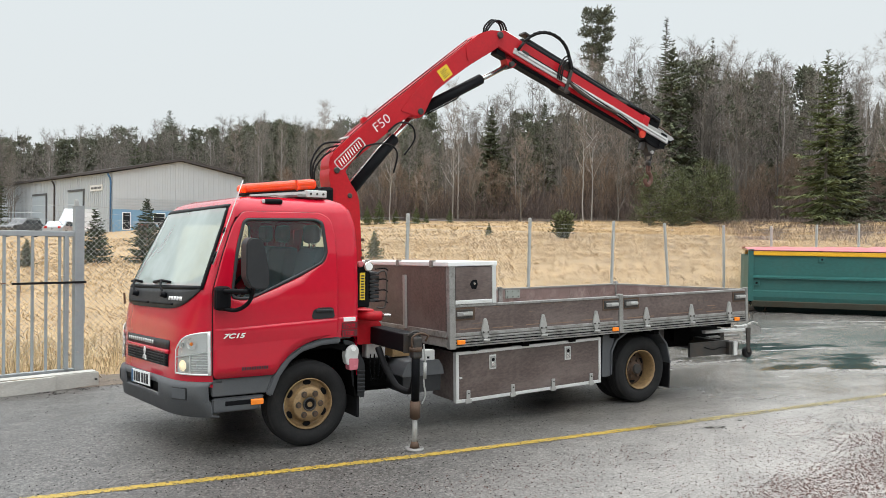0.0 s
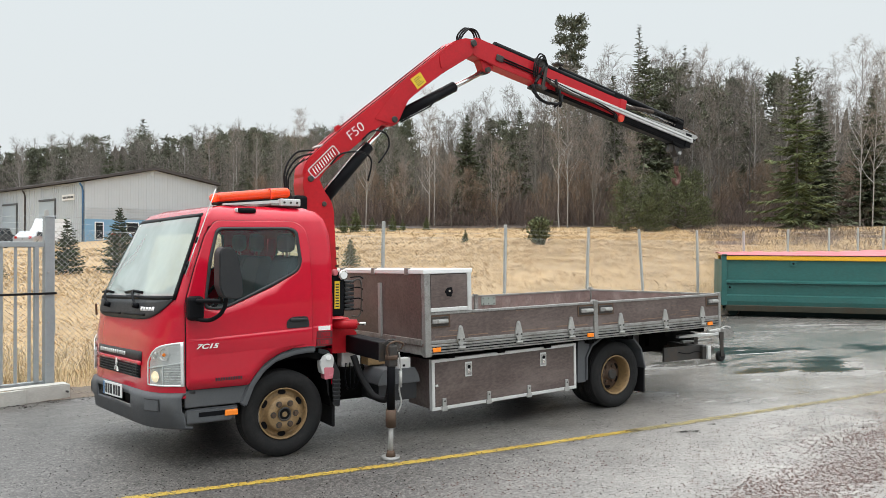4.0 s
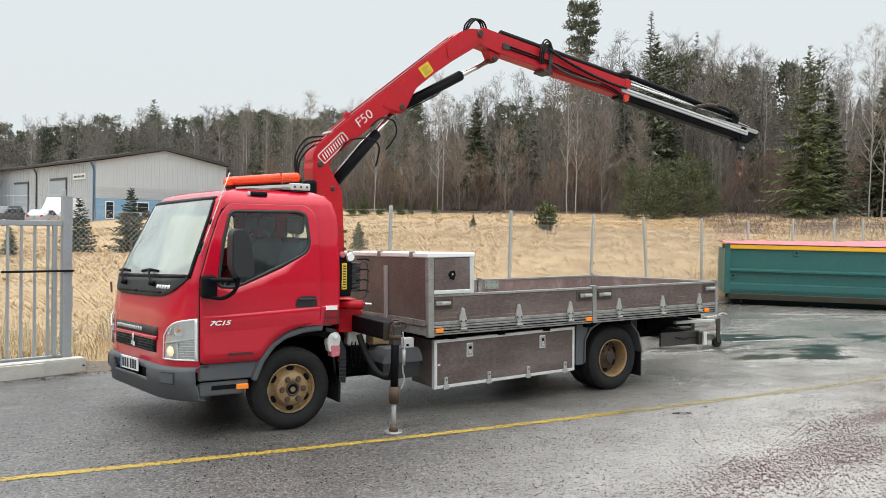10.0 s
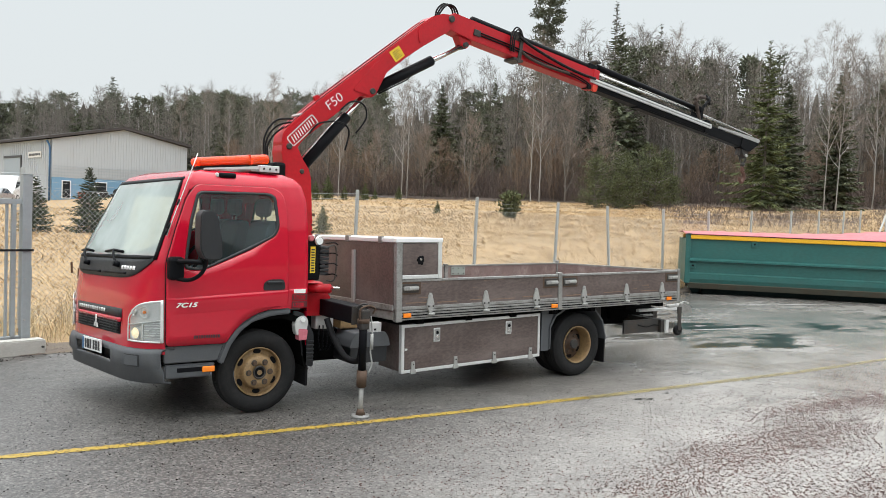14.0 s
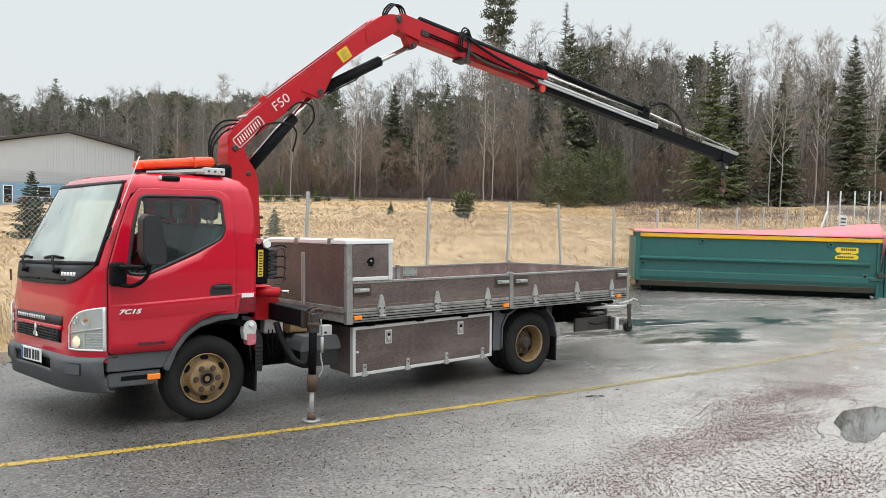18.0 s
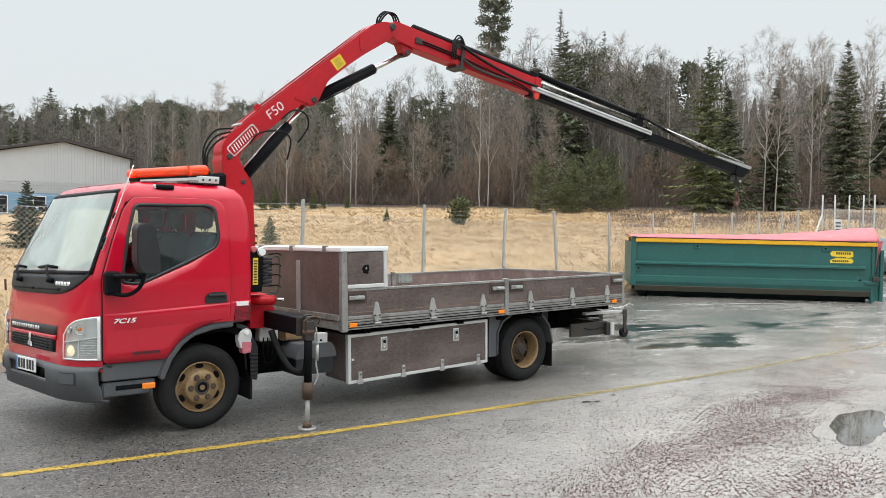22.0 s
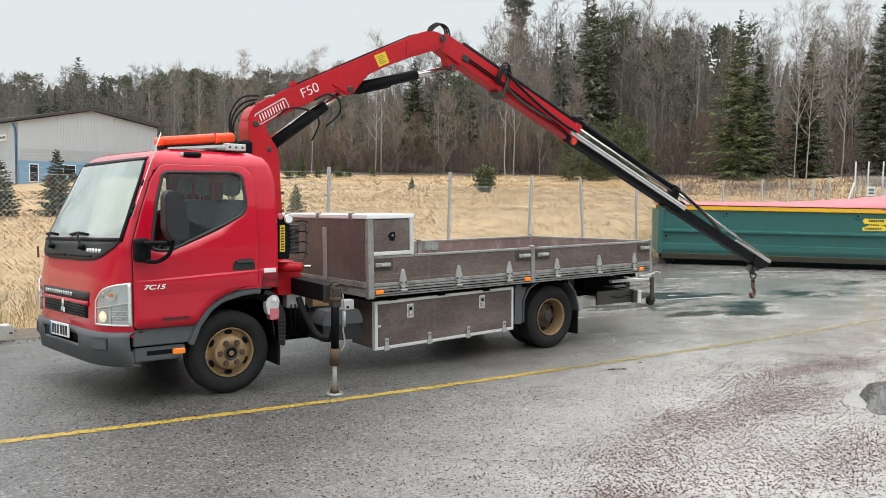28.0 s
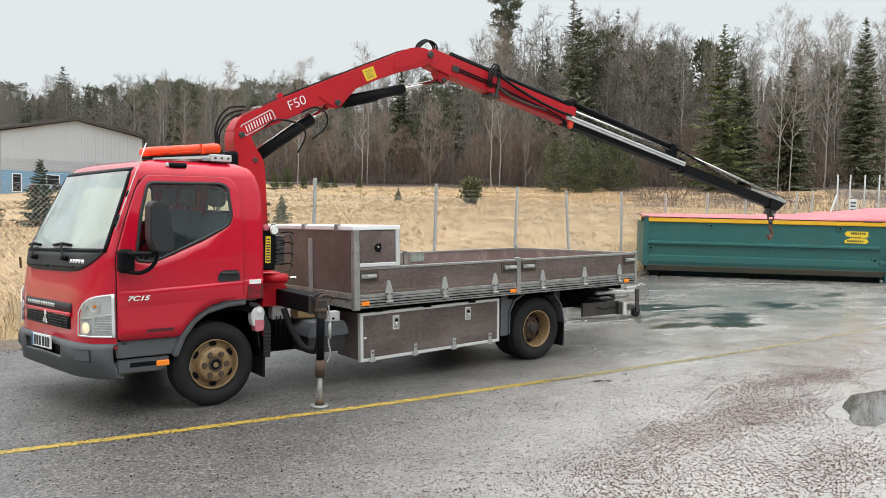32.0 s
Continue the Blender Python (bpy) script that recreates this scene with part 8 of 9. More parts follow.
def strap_hinge(x, parent):
    o = [(x - 0.018, 0.060), (x - 0.043, 0.120), (x - 0.046, 0.148), (x - 0.015, 0.262), (x + 0.015, 0.262), (x + 0.046, 0.148), (x + 0.043, 0.120), (x + 0.018, 0.060)]
    ob = part("strap_hinge", prism(rounded(o, 0.012, 2), -0.018, 0.003, bevel=0.004), M_GALV, parent, "grey pear-shaped strap hinge")
    for dz in (0.13, 0.235):
        part("bolt", cyl((x, -0.024, dz), (x, -0.016, dz), 0.012, n=8), M_GALV, ob)
    for dx in (-0.028, 0.028):
        part("bolt", cyl((x + dx, -0.024, 0.125), (x + dx, -0.016, 0.125), 0.010, n=8), M_DKSTEEL, ob)
    part("hinge_knuckle", cyl((x - 0.03, -0.012, 0.045), (x + 0.045, -0.012, 0.045), 0.014, n=10), M_GALV, ob)
    return ob


b1 = side_board(0.075, 2.185, 0.0, 0.034, 0.098, 0.405)
b2 = side_board(2.255, 4.295, 0.0, 0.034, 0.098, 0.405)
side_board(0.56, 2.185, BW - 0.034, BW, 0.098, 0.405)
for board, a0, a1 in ((b1, 0.12, 2.1), (b2, 2.32, 4.2)):
    rs = random.Random(int(a0 * 100))
    x = a0
    while x < a1 - 0.1:
        ln = rs.uniform(0.12, 0.45)
        z = rs.choice((0.150, 0.156, 0.162))
        part("worn_edge", box(x, min(a1, x + ln), 0.0015, 0.0045, z, z + rs.uniform(0.005, 0.013)), M_SCUFF, board)
        x += ln + rs.uniform(0.03, 0.25)
    for k in range(7):
        x, z, ln = rs.uniform(a0, a1 - 0.2), rs.uniform(0.18, 0.37), rs.uniform(0.03, 0.14)
        part("scratch", prism([(x, z), (x + ln, z + rs.uniform(-0.01, 0.01)), (x + ln, z + 0.003), (x, z + 0.0035)], 0.0025, 0.0045), M_SCUFF, board)
side_board(2.255, 4.295, BW - 0.034, BW, 0.098, 0.405)
tail = part("tailgate", box(BL - 0.034, BL - 0.004, 0.05, BW - 0.05, 0.115, 0.385), M_PLYIN, bed, "scuffed brown plywood tailgate")
part("top_cap", box(BL - 0.038, BL, 0.05, BW - 0.05, 0.38, 0.405, 0.004), M_ALU, tail)
for x, bd in ((0.17, b1), (2.08, b1), (2.37, b2), (4.19, b2)):
    latch(x, 0.315, bd)
for x, bd in ((0.41, b1), (1.13, b1), (1.85, b1), (2.60, b2), (3.33, b2), (3.99, b2)):
    strap_hinge(x, bd)
for x in (0.78, 2.02, 2.42):
    pl = part("inner_latch_plate", box(x - 0.12, x + 0.12, BW - 0.044, BW - 0.034, 0.265, 0.378, 0.004), M_LATCHIN, bed, "grey-green steel latch plate")
    for dx in (-0.09, 0.0, 0.09):
        for z in (0.285, 0.358):
            part("bolt", cyl((x + dx, BW - 0.049, z), (x + dx, BW - 0.043, z), 0.008, n=8), M_DKSTEEL, pl)
for x in (0.13, 2.13, 4.13):
    part("side_marker", box(x - 0.045, x + 0.045, -0.016, 0.002, 0.022, 0.066, 0.006), M_AMBER, bed, "amber side marker lamp")
for x0, x1, y0, y1, z0, z1 in ((0.0, 0.07, -0.012, 0.05, -0.02, 0.80), (2.19, 2.25, -0.010, 0.05, -0.005, 0.425), (4.298, 4.345, -0.008, 0.05, -0.005, 0.42), (2.19, 2.25, BW - 0.05, BW + 0.01, -0.005, 0.425), (4.298, 4.345, BW - 0.05, BW + 0.008, -0.005, 0.44), (0.0, 0.07, BW - 0.05, BW + 0.012, -0.02, 0.80)):
    part("corner_post", box(x0, x1, y0, y1, z0, z1, 0.008), M_ALU, bed, "aluminium corner post")
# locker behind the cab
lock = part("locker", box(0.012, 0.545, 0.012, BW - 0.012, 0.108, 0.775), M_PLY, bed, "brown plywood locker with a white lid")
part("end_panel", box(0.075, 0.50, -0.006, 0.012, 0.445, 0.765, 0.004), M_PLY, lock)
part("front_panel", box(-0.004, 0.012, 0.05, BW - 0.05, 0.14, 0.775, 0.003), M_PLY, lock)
part("panel_foot", box(-0.012, 0.012, 0.05, BW - 0.05, 0.09, 0.15, 0.004), M_ALU, lock)
part("panel_upright", box(-0.03, 0.008, 0.82, 0.87, 0.12, 0.68, 0.004), M_GALV, lock)
part("panel_edge", box(0.50, 0.548, -0.012, 0.03, 0.405, 0.78, 0.006), M_ALUW, lock)
part("panel_edge", box(0.07, 0.50, -0.010, 0.02, 0.408, 0.448, 0.006), M_ALUW, lock)
lid = part("lid", box(-0.012, 0.56, -0.014, BW + 0.012, 0.775, 0.82, 0.008), M_WHITE, lock, "white painted lid with hinges")
for y in (0.30, 1.0, 1.75):
    part("lid_hinge", box(-0.02, 0.02, y - 0.035, y + 0.035, 0.765, 0.835, 0.004), M_ALU, lid)
twist = part("key_hole", cyl((0.285, -0.012, 0.60), (0.285, 0.004, 0.60), 0.04, n=14), M_BLACK, lock, "broken-out hole with black lock")
part("lock_cam", cyl((0.285, -0.02, 0.605), (0.285, -0.008, 0.605), 0.012, n=8), M_STEEL, twist)
for dx, dz in ((-0.03, 0.0), (0.02, 0.025), (0.012, -0.035), (-0.015, -0.03)):
    part("splinter", cyl((0.285 + dx, -0.011, 0.60 + dz), (0.285 + dx, 0.002, 0.60 + dz), 0.018, n=7), M_BLACK, lock)

# ---- under-bed toolbox ----
TB = Matrix.Translation((1.515, 0.085, 0.237)) @ Matrix.Rotation(radians(-1.6), 4, "Y")
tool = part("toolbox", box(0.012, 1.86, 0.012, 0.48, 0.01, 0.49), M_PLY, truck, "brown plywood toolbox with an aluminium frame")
tool.matrix_basis = TB
for x0, x1, z0, z1 in ((0.0, 1.87, 0.0, 0.032), (0.0, 1.87, 0.468, 0.50), (0.0, 0.032, 0.032, 0.468), (1.838, 1.87, 0.032, 0.468)):
    part("frame_rail", box(x0, x1, 0.0, 0.04, z0, z1, 0.004), M_ALUW, tool, "pale aluminium frame rail")
part("corner_rail", box(-0.004, 0.0, 0.0, 0.05, 0.0, 0.50), M_ALUW, tool)
part("lid_panel", box(0.034, 1.836, 0.004, 0.014, 0.034, 0.466, 0.003), M_PLY, tool)
for x in (0.43, 1.40):
    lk = part("lock_plate", box(x - 0.042, x + 0.042, -0.004, 0.006, 0.295, 0.44, 0.006), M_ALUW, tool, "aluminium paddle lock")
    part("lock_recess", box(x - 0.030, x + 0.030, -0.007, -0.003, 0.31, 0.425, 0.005), M_GALV, lk)
    part("paddle", box(x - 0.016, x + 0.016, -0.014, -0.006, 0.325, 0.37, 0.005), M_STEEL, lk)
    part("key_barrel", cyl((x, -0.014, 0.392), (x, -0.005, 0.392), 0.017, n=12), M_BLACK, lk)
for x in (0.135, 0.675, 1.20, 1.725):
    hg = part("hinge", box(x - 0.022, x + 0.022, -0.010, 0.006, 0.02, 0.115, 0.006), M_GALV, tool, "grey steel hinge")
    part("hinge_foot", box(x - 0.034, x + 0.034, -0.012, 0.006, -0.012, 0.03, 0.004), M_GALV, hg)
    part("bolt", cyl((x, -0.016, 0.085), (x, -0.008, 0.085), 0.008, n=8), M_DKSTEEL, hg)
part("splintered_edge", box(0.035, 0.065, -0.006, 0.004, 0.235, 0.255, 0.003), M_ALUW, tool)
part("toolbox_hanger", box(0.3, 0.36, 0.2, 0.26, 0.49, 0.62), M_BLACK, tool)
part("toolbox_hanger", box(1.5, 1.56, 0.2, 0.26, 0.49, 0.62), M_BLACK, tool)


# ---- loader crane behind the cab ----
CB = Vector((0.75, 1.11, 0.72))
crane = tagged(empty("loader_crane", Matrix.Translation(CB)), "red folding loader crane with black extensions, raised behind the cab", "crane")
PIV = Vector((-0.134, 0, 2.512 - CB.z))
BOOM = 2.585
HBW = 0.115


def fixed(name, bm, mat_, label=""):
    """A still part of the crane, built in world places."""
    ob = part(name, bm, mat_, crane, label)
    ob.matrix_basis = Matrix.Translation(-CB)
    return ob


col_out = [(0.75 + r, z) for r, z in ((-0.215, 2.46), (-0.20, 2.56), (-0.13, 2.60), (-0.06, 2.56), (0.02, 2.40), (0.10, 2.29), (0.125, 2.20), (0.165, 1.60), (0.19, 1.10), (-0.16, 1.10), (-0.155, 1.6), (-0.185, 2.26))]
column = fixed("column", prism(rounded(col_out, 0.03), 0.985, 1.235, bevel=0.012), M_REDC, "red crane column with worn paint")
part("pivot_pin", cyl((0.616, 0.965, 2.512), (0.616, 1.255, 2.512), 0.032, n=18, bevel=0.008), M_DKSTEEL, column)
part("cylinder_pin", cyl((0.766, 0.972, 2.263), (0.766, 1.25, 2.263), 0.026, n=18, bevel=0.006), M_DKSTEEL, column)
for z, w in ((1.62, 0.025), (1.70, 0.018), (1.80, 0.03), (1.52, 0.02)):
    part("paint_chip", box(0.895, 0.93, 0.978, 0.987, z, z + w), M_RUST, column)
fixed("crane_base", box(0.46, 0.98, 0.80, 1.45, 0.74, 1.12, 0.03), M_REDC, "red steel crane base")
fixed("base_arm", prism(rounded([(0.50, 0.96), (0.50, 1.10), (0.72, 1.10), (0.80, 1.02), (0.80, 0.84), (0.55, 0.84)], 0.03), 0.30, 0.82, bevel=0.01), M_REDC)
fixed("slew_cylinder", cyl((0.50, 0.30, 1.118), (0.72, 0.14, 1.118), 0.047, n=20, bevel=0.010), M_REDC, "red hydraulic cylinder end")
fixed("cylinder_nipple", cyl((0.71, 0.17, 1.125), (0.79, 0.10, 1.125), 0.014, n=8), M_STEEL)
valve = fixed("valve_block", box(0.46, 0.60, 0.16, 0.36, 1.20, 1.60, 0.015), M_BLACK, "black crane valve block with levers")
part("warning_label", box(0.495, 0.545, 0.152, 0.160, 1.27, 1.52), M_YELLOW, valve, "yellow warning label")
for k in range(9):
    part("label_bar", box(0.503, 0.537, 0.150, 0.1525, 1.285 + 0.025 * k, 1.297 + 0.025 * k), M_BLKLETTER, valve)
for k in range(8):
    part("valve_slice", box(0.605, 0.70, 0.17, 0.40, 1.245 + 0.036 * k, 1.272 + 0.036 * k, 0.006), M_DKPLASTIC, valve)
for k in range(4):
    part("lever", tube(spline([(0.66, 0.18, 1.25 + 0.1 * k), (0.73, 0.13, 1.26 + 0.1 * k), (0.76, 0.11, 1.24 + 0.1 * k)]), 0.007, 6), M_BLACK, valve)
part("lever_guard", tube(spline([(0.64, 0.14, 1.50), (0.74, 0.12, 1.52), (0.74, 0.12, 1.22), (0.66, 0.14, 1.20)]), 0.008, 6), M_DKSTEEL, valve)
part("pressure_gauge", cyl((0.575, 0.165, 1.575), (0.575, 0.13, 1.575), 0.045, n=24, bevel=0.006), M_STEEL, valve, "round steel pressure gauge")
part("gauge_face", cyl((0.575, 0.131, 1.575), (0.575, 0.126, 1.575), 0.034, n=24), M_WHITE, valve)
part("stop_button", cyl((0.49, 0.16, 1.60), (0.49, 0.125, 1.60), 0.030, n=18, bevel=0.008), M_TARP, valve, "pale red stop button")
sticker = fixed("inspection_sticker", box(0.455, 0.53, 0.975, 0.985, 1.66, 1.78), M_LETTER, "white sticker with a green-yellow disc")
part("sticker_disc", cyl((0.4925, 0.975, 1.735), (0.4925, 0.970, 1.735), 0.028, n=18), M_YELLOW, sticker)
# stabiliser
beam = fixed("stabiliser_beam", box(0.68, 0.84, -0.36, 0.86, 0.845, 1.005, 0.012), M_BLACK, "black stabiliser beam")
part("beam_plate", box(0.675, 0.845, -0.368, -0.352, 0.84, 1.01, 0.004), M_DKSTEEL, beam)
part("beam_latch", tube(spline([(0.70, -0.39, 0.99), (0.74, -0.42, 1.03), (0.80, -0.42, 1.02), (0.80, -0.39, 0.96)]), 0.010, 6), M_DKSTEEL, beam)
leg = fixed("stabiliser_leg", cyl((0.765, -0.42, 0.38), (0.765, -0.42, 0.99), 0.037, n=20, bevel=0.006), M_BLACK, "black hydraulic stabiliser leg on a steel foot")
part("leg_head", box(0.722, 0.808, -0.465, -0.372, 0.80, 0.985, 0.015), M_DKSTEEL, leg)
part("lock_handle", tube(spline([(0.70, -0.47, 0.90), (0.69, -0.49, 0.99), (0.76, -0.50, 1.025), (0.84, -0.49, 1.0), (0.83, -0.47, 0.95)]), 0.009, 6), M_RUST, leg)
part("clamp_ring", cyl((0.765, -0.42, 0.86), (0.765, -0.42, 0.90), 0.056, n=18), M_RUST, leg)
part("leg_gland", cyl((0.765, -0.42, 0.27), (0.765, -0.42, 0.44), 0.046, n=20, bevel=0.012), M_RUST, leg)
part("leg_rod", cyl((0.765, -0.42, 0.05), (0.765, -0.42, 0.30), 0.022, n=16), M_GALV, leg)
part("foot_plate", cyl((0.765, -0.42, 0.0), (0.765, -0.42, 0.022), 0.085, 0.08, n=28), M_ALU, leg)
part("foot_socket", cyl((0.765, -0.42, 0.02), (0.765, -0.42, 0.075), 0.045, 0.03, n=16), M_RUST, leg)
part("leg_hose", tube(spline([(0.83, -0.44, 0.92), (0.845, -0.45, 0.75), (0.83, -0.45, 0.60), (0.85, -0.45, 0.48), (0.82, -0.44, 0.40)]), 0.008, 6), M_GALV, leg)
part("leg_tap", cyl((0.84, -0.45, 0.62), (0.84, -0.45, 0.76), 0.016, n=8), M_GALV, leg)
fixed("feed_hose", tube(spline([(0.66, 0.10, 0.84), (0.70, 0.02, 0.66), (0.76, -0.10, 0.50), (0.82, -0.24, 0.48), (0.80, -0.34, 0.62)]), 0.030, 10), M_RUBBER, "thick black feed hose")

# hoses from the cab to the boom root
for k in range(3):
    fixed("hose", tube(spline([(0.50 + 0.02 * k, 0.96 + 0.05 * k, 2.20), (0.36 + 0.035 * k, 0.97 + 0.05 * k, 2.36), (0.34 + 0.04 * k, 0.97 + 0.05 * k, 2.58 - 0.03 * k), (0.46 + 0.03 * k, 0.98 + 0.05 * k, 2.76 - 0.05 * k), (0.66, 1.0 + 0.05 * k, 2.80 - 0.03 * k)]), 0.010, 7), M_RUBBER, "black hydraulic hose")
fixed("hose_box", box(0.44, 0.58, 0.95, 1.20, 2.16, 2.34, 0.03), M_BLACK)

# main boom: x runs from the pivot to the elbow
B_OUT = [(-0.07, -0.01), (-0.04, 0.08), (0.04, 0.145), (0.14, 0.168), (0.55, 0.182), (1.05, 0.180), (1.73, 0.170), (2.20, 0.165), (2.38, 0.155), (2.53, 0.105), (2.655, 0.01), (2.64, -0.06), (2.56, -0.09), (2.45, -0.095), (2.04, -0.045), (1.75, -0.028), (1.47, -0.026), (1.34, -0.08), (1.20, -0.145), (1.12, -0.135), (1.04, -0.05), (0.85, -0.040), (0.5, -0.038), (0.20, -0.036), (0.10, -0.06), (0.02, -0.09), (-0.05, -0.07)]
boom = part("main_boom", prism(rounded(B_OUT, 0.03, 3), -HBW, HBW, bevel=0.010), M_REDC, crane, "red main boom with white lettering")
tri = rounded([(0.98, 0.055), (1.40, 0.140), (1.50, 0.12), (1.50, 0.03), (1.31, -0.055), (1.20, -0.135), (1.13, -0.125)], 0.035)
for s in (-1, 1):
    part("gusset_plate", prism(tri, *sorted((s * (HBW - 0.004), s * (HBW + 0.010))), bevel=0.004), M_REDC, boom)
    part("gusset_plate", prism(rounded([(2.02, 0.0), (2.10, 0.145), (2.36, 0.145), (2.50, 0.095), (2.60, 0.0), (2.46, -0.05)], 0.05), *sorted((s * (HBW - 0.004), s * (HBW + 0.008))), bevel=0.004), M_REDC, boom)
    part("gusset_plate", prism(rounded([(-0.03, -0.05), (0.0, 0.10), (0.10, 0.14), (0.46, 0.125), (0.46, 0.08), (0.14, -0.01)], 0.04), *sorted((s * (HBW - 0.004), s * (HBW + 0.008))), bevel=0.004), M_REDC, boom)
part("pin", cyl((1.178, -HBW - 0.03, -0.088), (1.178, HBW + 0.03, -0.088), 0.034, n=18, bevel=0.006), M_DKSTEEL, boom)
part("elbow_pin", cyl((BOOM, -HBW - 0.03, 0), (BOOM, HBW + 0.03, 0), 0.040, n=18, bevel=0.008), M_DKSTEEL, boom)
lab = part("load_label", prism([(1.62, 0.135), (1.775, 0.13), (1.775, 0.0), (1.63, 0.0)], -HBW - 0.004, -HBW + 0.002), M_YELLOW, boom, "yellow load chart label")
b = bmesh.new()
for k in range(5):
    b = box(1.65, 1.75 - 0.015 * (k % 3), -HBW - 0.006, -HBW - 0.003, 0.022 + 0.02 * k, 0.028 + 0.02 * k, bm=b)
part("label_bar", b, M_BLKLETTER, boom)
LR = Matrix.Translation((0.225, -HBW - 0.009, 0.045)) @ Matrix.Rotation(radians(-5), 4, "Y")
ring_o, ring_i = rounded([(-0.20, -0.062), (0.20, -0.062), (0.20, 0.062), (-0.20, 0.062)], 0.03), rounded([(-0.186, -0.049), (0.186, -0.049), (0.186, 0.049), (-0.186, 0.049)], 0.022)
b = bmesh.new()
vo, vi = [b.verts.new((x, -0.003, z)) for x, z in ring_o], [b.verts.new((x, -0.003, z)) for x, z in ring_i]
for k in range(len(vo)):
    j = (k + 1) % len(vo)
    b.faces.new((vo[k], vo[j], vi[j], vi[k]))
bmesh.ops.solidify(b, geom=b.faces[:], thickness=0.003)
b.transform(LR)
part("maker_frame", b, M_LETTER, boom, "white rounded maker's frame")
b = bmesh.new()
for k in range(5):
    for d in (0.0, 0.034):
        b = prism([(-0.158 + 0.066 * k + d, -0.034), (-0.146 + 0.066 * k + d, -0.034), (-0.136 + 0.066 * k + d, 0.034), (-0.148 + 0.066 * k + d, 0.034)], -0.004, -0.001, bm=b)
b.transform(LR)
part("maker_badge", b, M_LETTER, boom, "white maker's badge")
text_mesh("F50", 0.140, Matrix.Translation((0.605, -HBW - 0.003, 0.035)) @ SIDE @ Matrix.Diagonal((1.12, 1, 1, 1)), M_LETTER, boom, "type_lettering", 0.002, 0.0, "white type lettering", -0.012)
for k in range(3):
    part("elbow_hose", tube(spline([(2.48 + 0.02 * k, -0.06 + 0.05 * k, 0.11), (2.58, -0.07 + 0.05 * k, 0.145 + 0.008 * k), (2.68 + 0.012 * k, -0.07 + 0.05 * k, 0.145 + 0.010 * k), (2.755 + 0.010 * k, -0.06 + 0.05 * k, 0.07), (2.75, -0.05 + 0.05 * k, -0.03)]), 0.011, 7), M_RUBBER, boom, "black hydraulic hose")
for k in range(2):
    part("boom_pipe", tube(spline([(0.10, -0.08 + 0.12 * k, 0.165), (0.6, -0.08 + 0.12 * k, 0.184), (1.4, -0.08 + 0.12 * k, 0.178), (2.28, -0.06 + 0.1 * k, 0.164)]), 0.006, 6), M_BLACK, boom)
part("lifting_lug", prism(rounded([(0.58, 0.17), (0.66, 0.17), (0.65, 0.225), (0.60, 0.23)], 0.015), -0.02, 0.02), M_REDC, boom)
part("lug_plate", box(0.30, 0.34, -0.10, 0.10, 0.165, 0.19, 0.004), M_GALV, boom)
part("hose_arc", tube(spline([(0.26, -0.135, -0.02), (0.42, -0.15, 0.00), (0.62, -0.155, -0.12), (0.66, -0.15, -0.26), (0.50, -0.14, -0.40)]), 0.010, 6), M_RUBBER, boom)
part("hose_arc", tube(spline([(0.72, -0.135, -0.03), (0.88, -0.15, -0.03), (0.98, -0.155, -0.14), (0.92, -0.15, -0.27), (0.72, -0.14, -0.33)]), 0.010, 6), M_RUBBER, boom)

# jib: x runs from the elbow to the tip
J_OUT = [(-0.04, -0.06), (0.02, 0.065), (0.045, 0.098), (0.20, 0.096), (2.51, 0.085), (2.51, -0.150), (0.98, -0.145), (0.36, -0.140), (0.05, -0.12)]
jib = part("jib", prism(rounded(J_OUT, [0.03, 0.03, 0.02, 0.01, 0.0, 0.0, 0.02, 0.02, 0.03], 3), -0.092, 0.092, bevel=0.008), M_REDC, crane, "red folding jib with hoses and clamps")
part("jib_foot", prism(rounded([(0.16, -0.125), (0.38, -0.145), (0.325, -0.245), (0.25, -0.245)], 0.02), -0.06, 0.06, bevel=0.006), M_REDC, jib)
part("jib_pin", cyl((0.285, -0.10, -0.215), (0.285, 0.10, -0.215), 0.030, n=16), M_DKSTEEL, jib)
part("extension_cylinder", cyl((0.36, 0.0, 0.128), (2.46, 0.0, 0.125), 0.046, n=20, bevel=0.008), M_BLACK, jib, "black extension cylinder")
part("cylinder_clamp", box(0.96, 1.10, -0.10, 0.06, 0.06, 0.17, 0.012), M_DKSTEEL, jib)
part("jib_clamp", box(1.02, 1.17, -0.11, 0.10, -0.182, -0.148, 0.008), M_DKSTEEL, jib, "dark steel clamp plate")
part("clamp_bar", box(1.08, 1.13, -0.115, -0.09, -0.20, 0.09, 0.005), M_DKSTEEL, jib)
part("collar", box(2.42, 2.53, -0.102, 0.102, -0.163, 0.10, 0.008), M_REDC, jib)
part("end_lamp", cyl((2.46, -0.12, -0.165), (2.46, -0.09, -0.165), 0.045, n=18), M_REDD, jib, "orange-red end cap")
part("roller_pin", cyl((2.36, -0.115, -0.165), (2.36, -0.09, -0.165), 0.035, n=16), M_BLACK, jib)
part("guide_bracket", box(2.36, 2.52, -0.05, 0.07, 0.085, 0.175, 0.01), M_BLACK, jib)
for k in range(2):
    part("jib_pipe", tube(spline([(0.40, -0.10, -0.02 - 0.03 * k), (1.0, -0.105, -0.03 - 0.03 * k), (1.6, -0.11, -0.07 - 0.03 * k), (2.1, -0.115, -0.09 - 0.03 * k), (2.36, -0.11, -0.13 - 0.02 * k)]), 0.009, 6), M_BLACK, jib, "black hydraulic pipe")
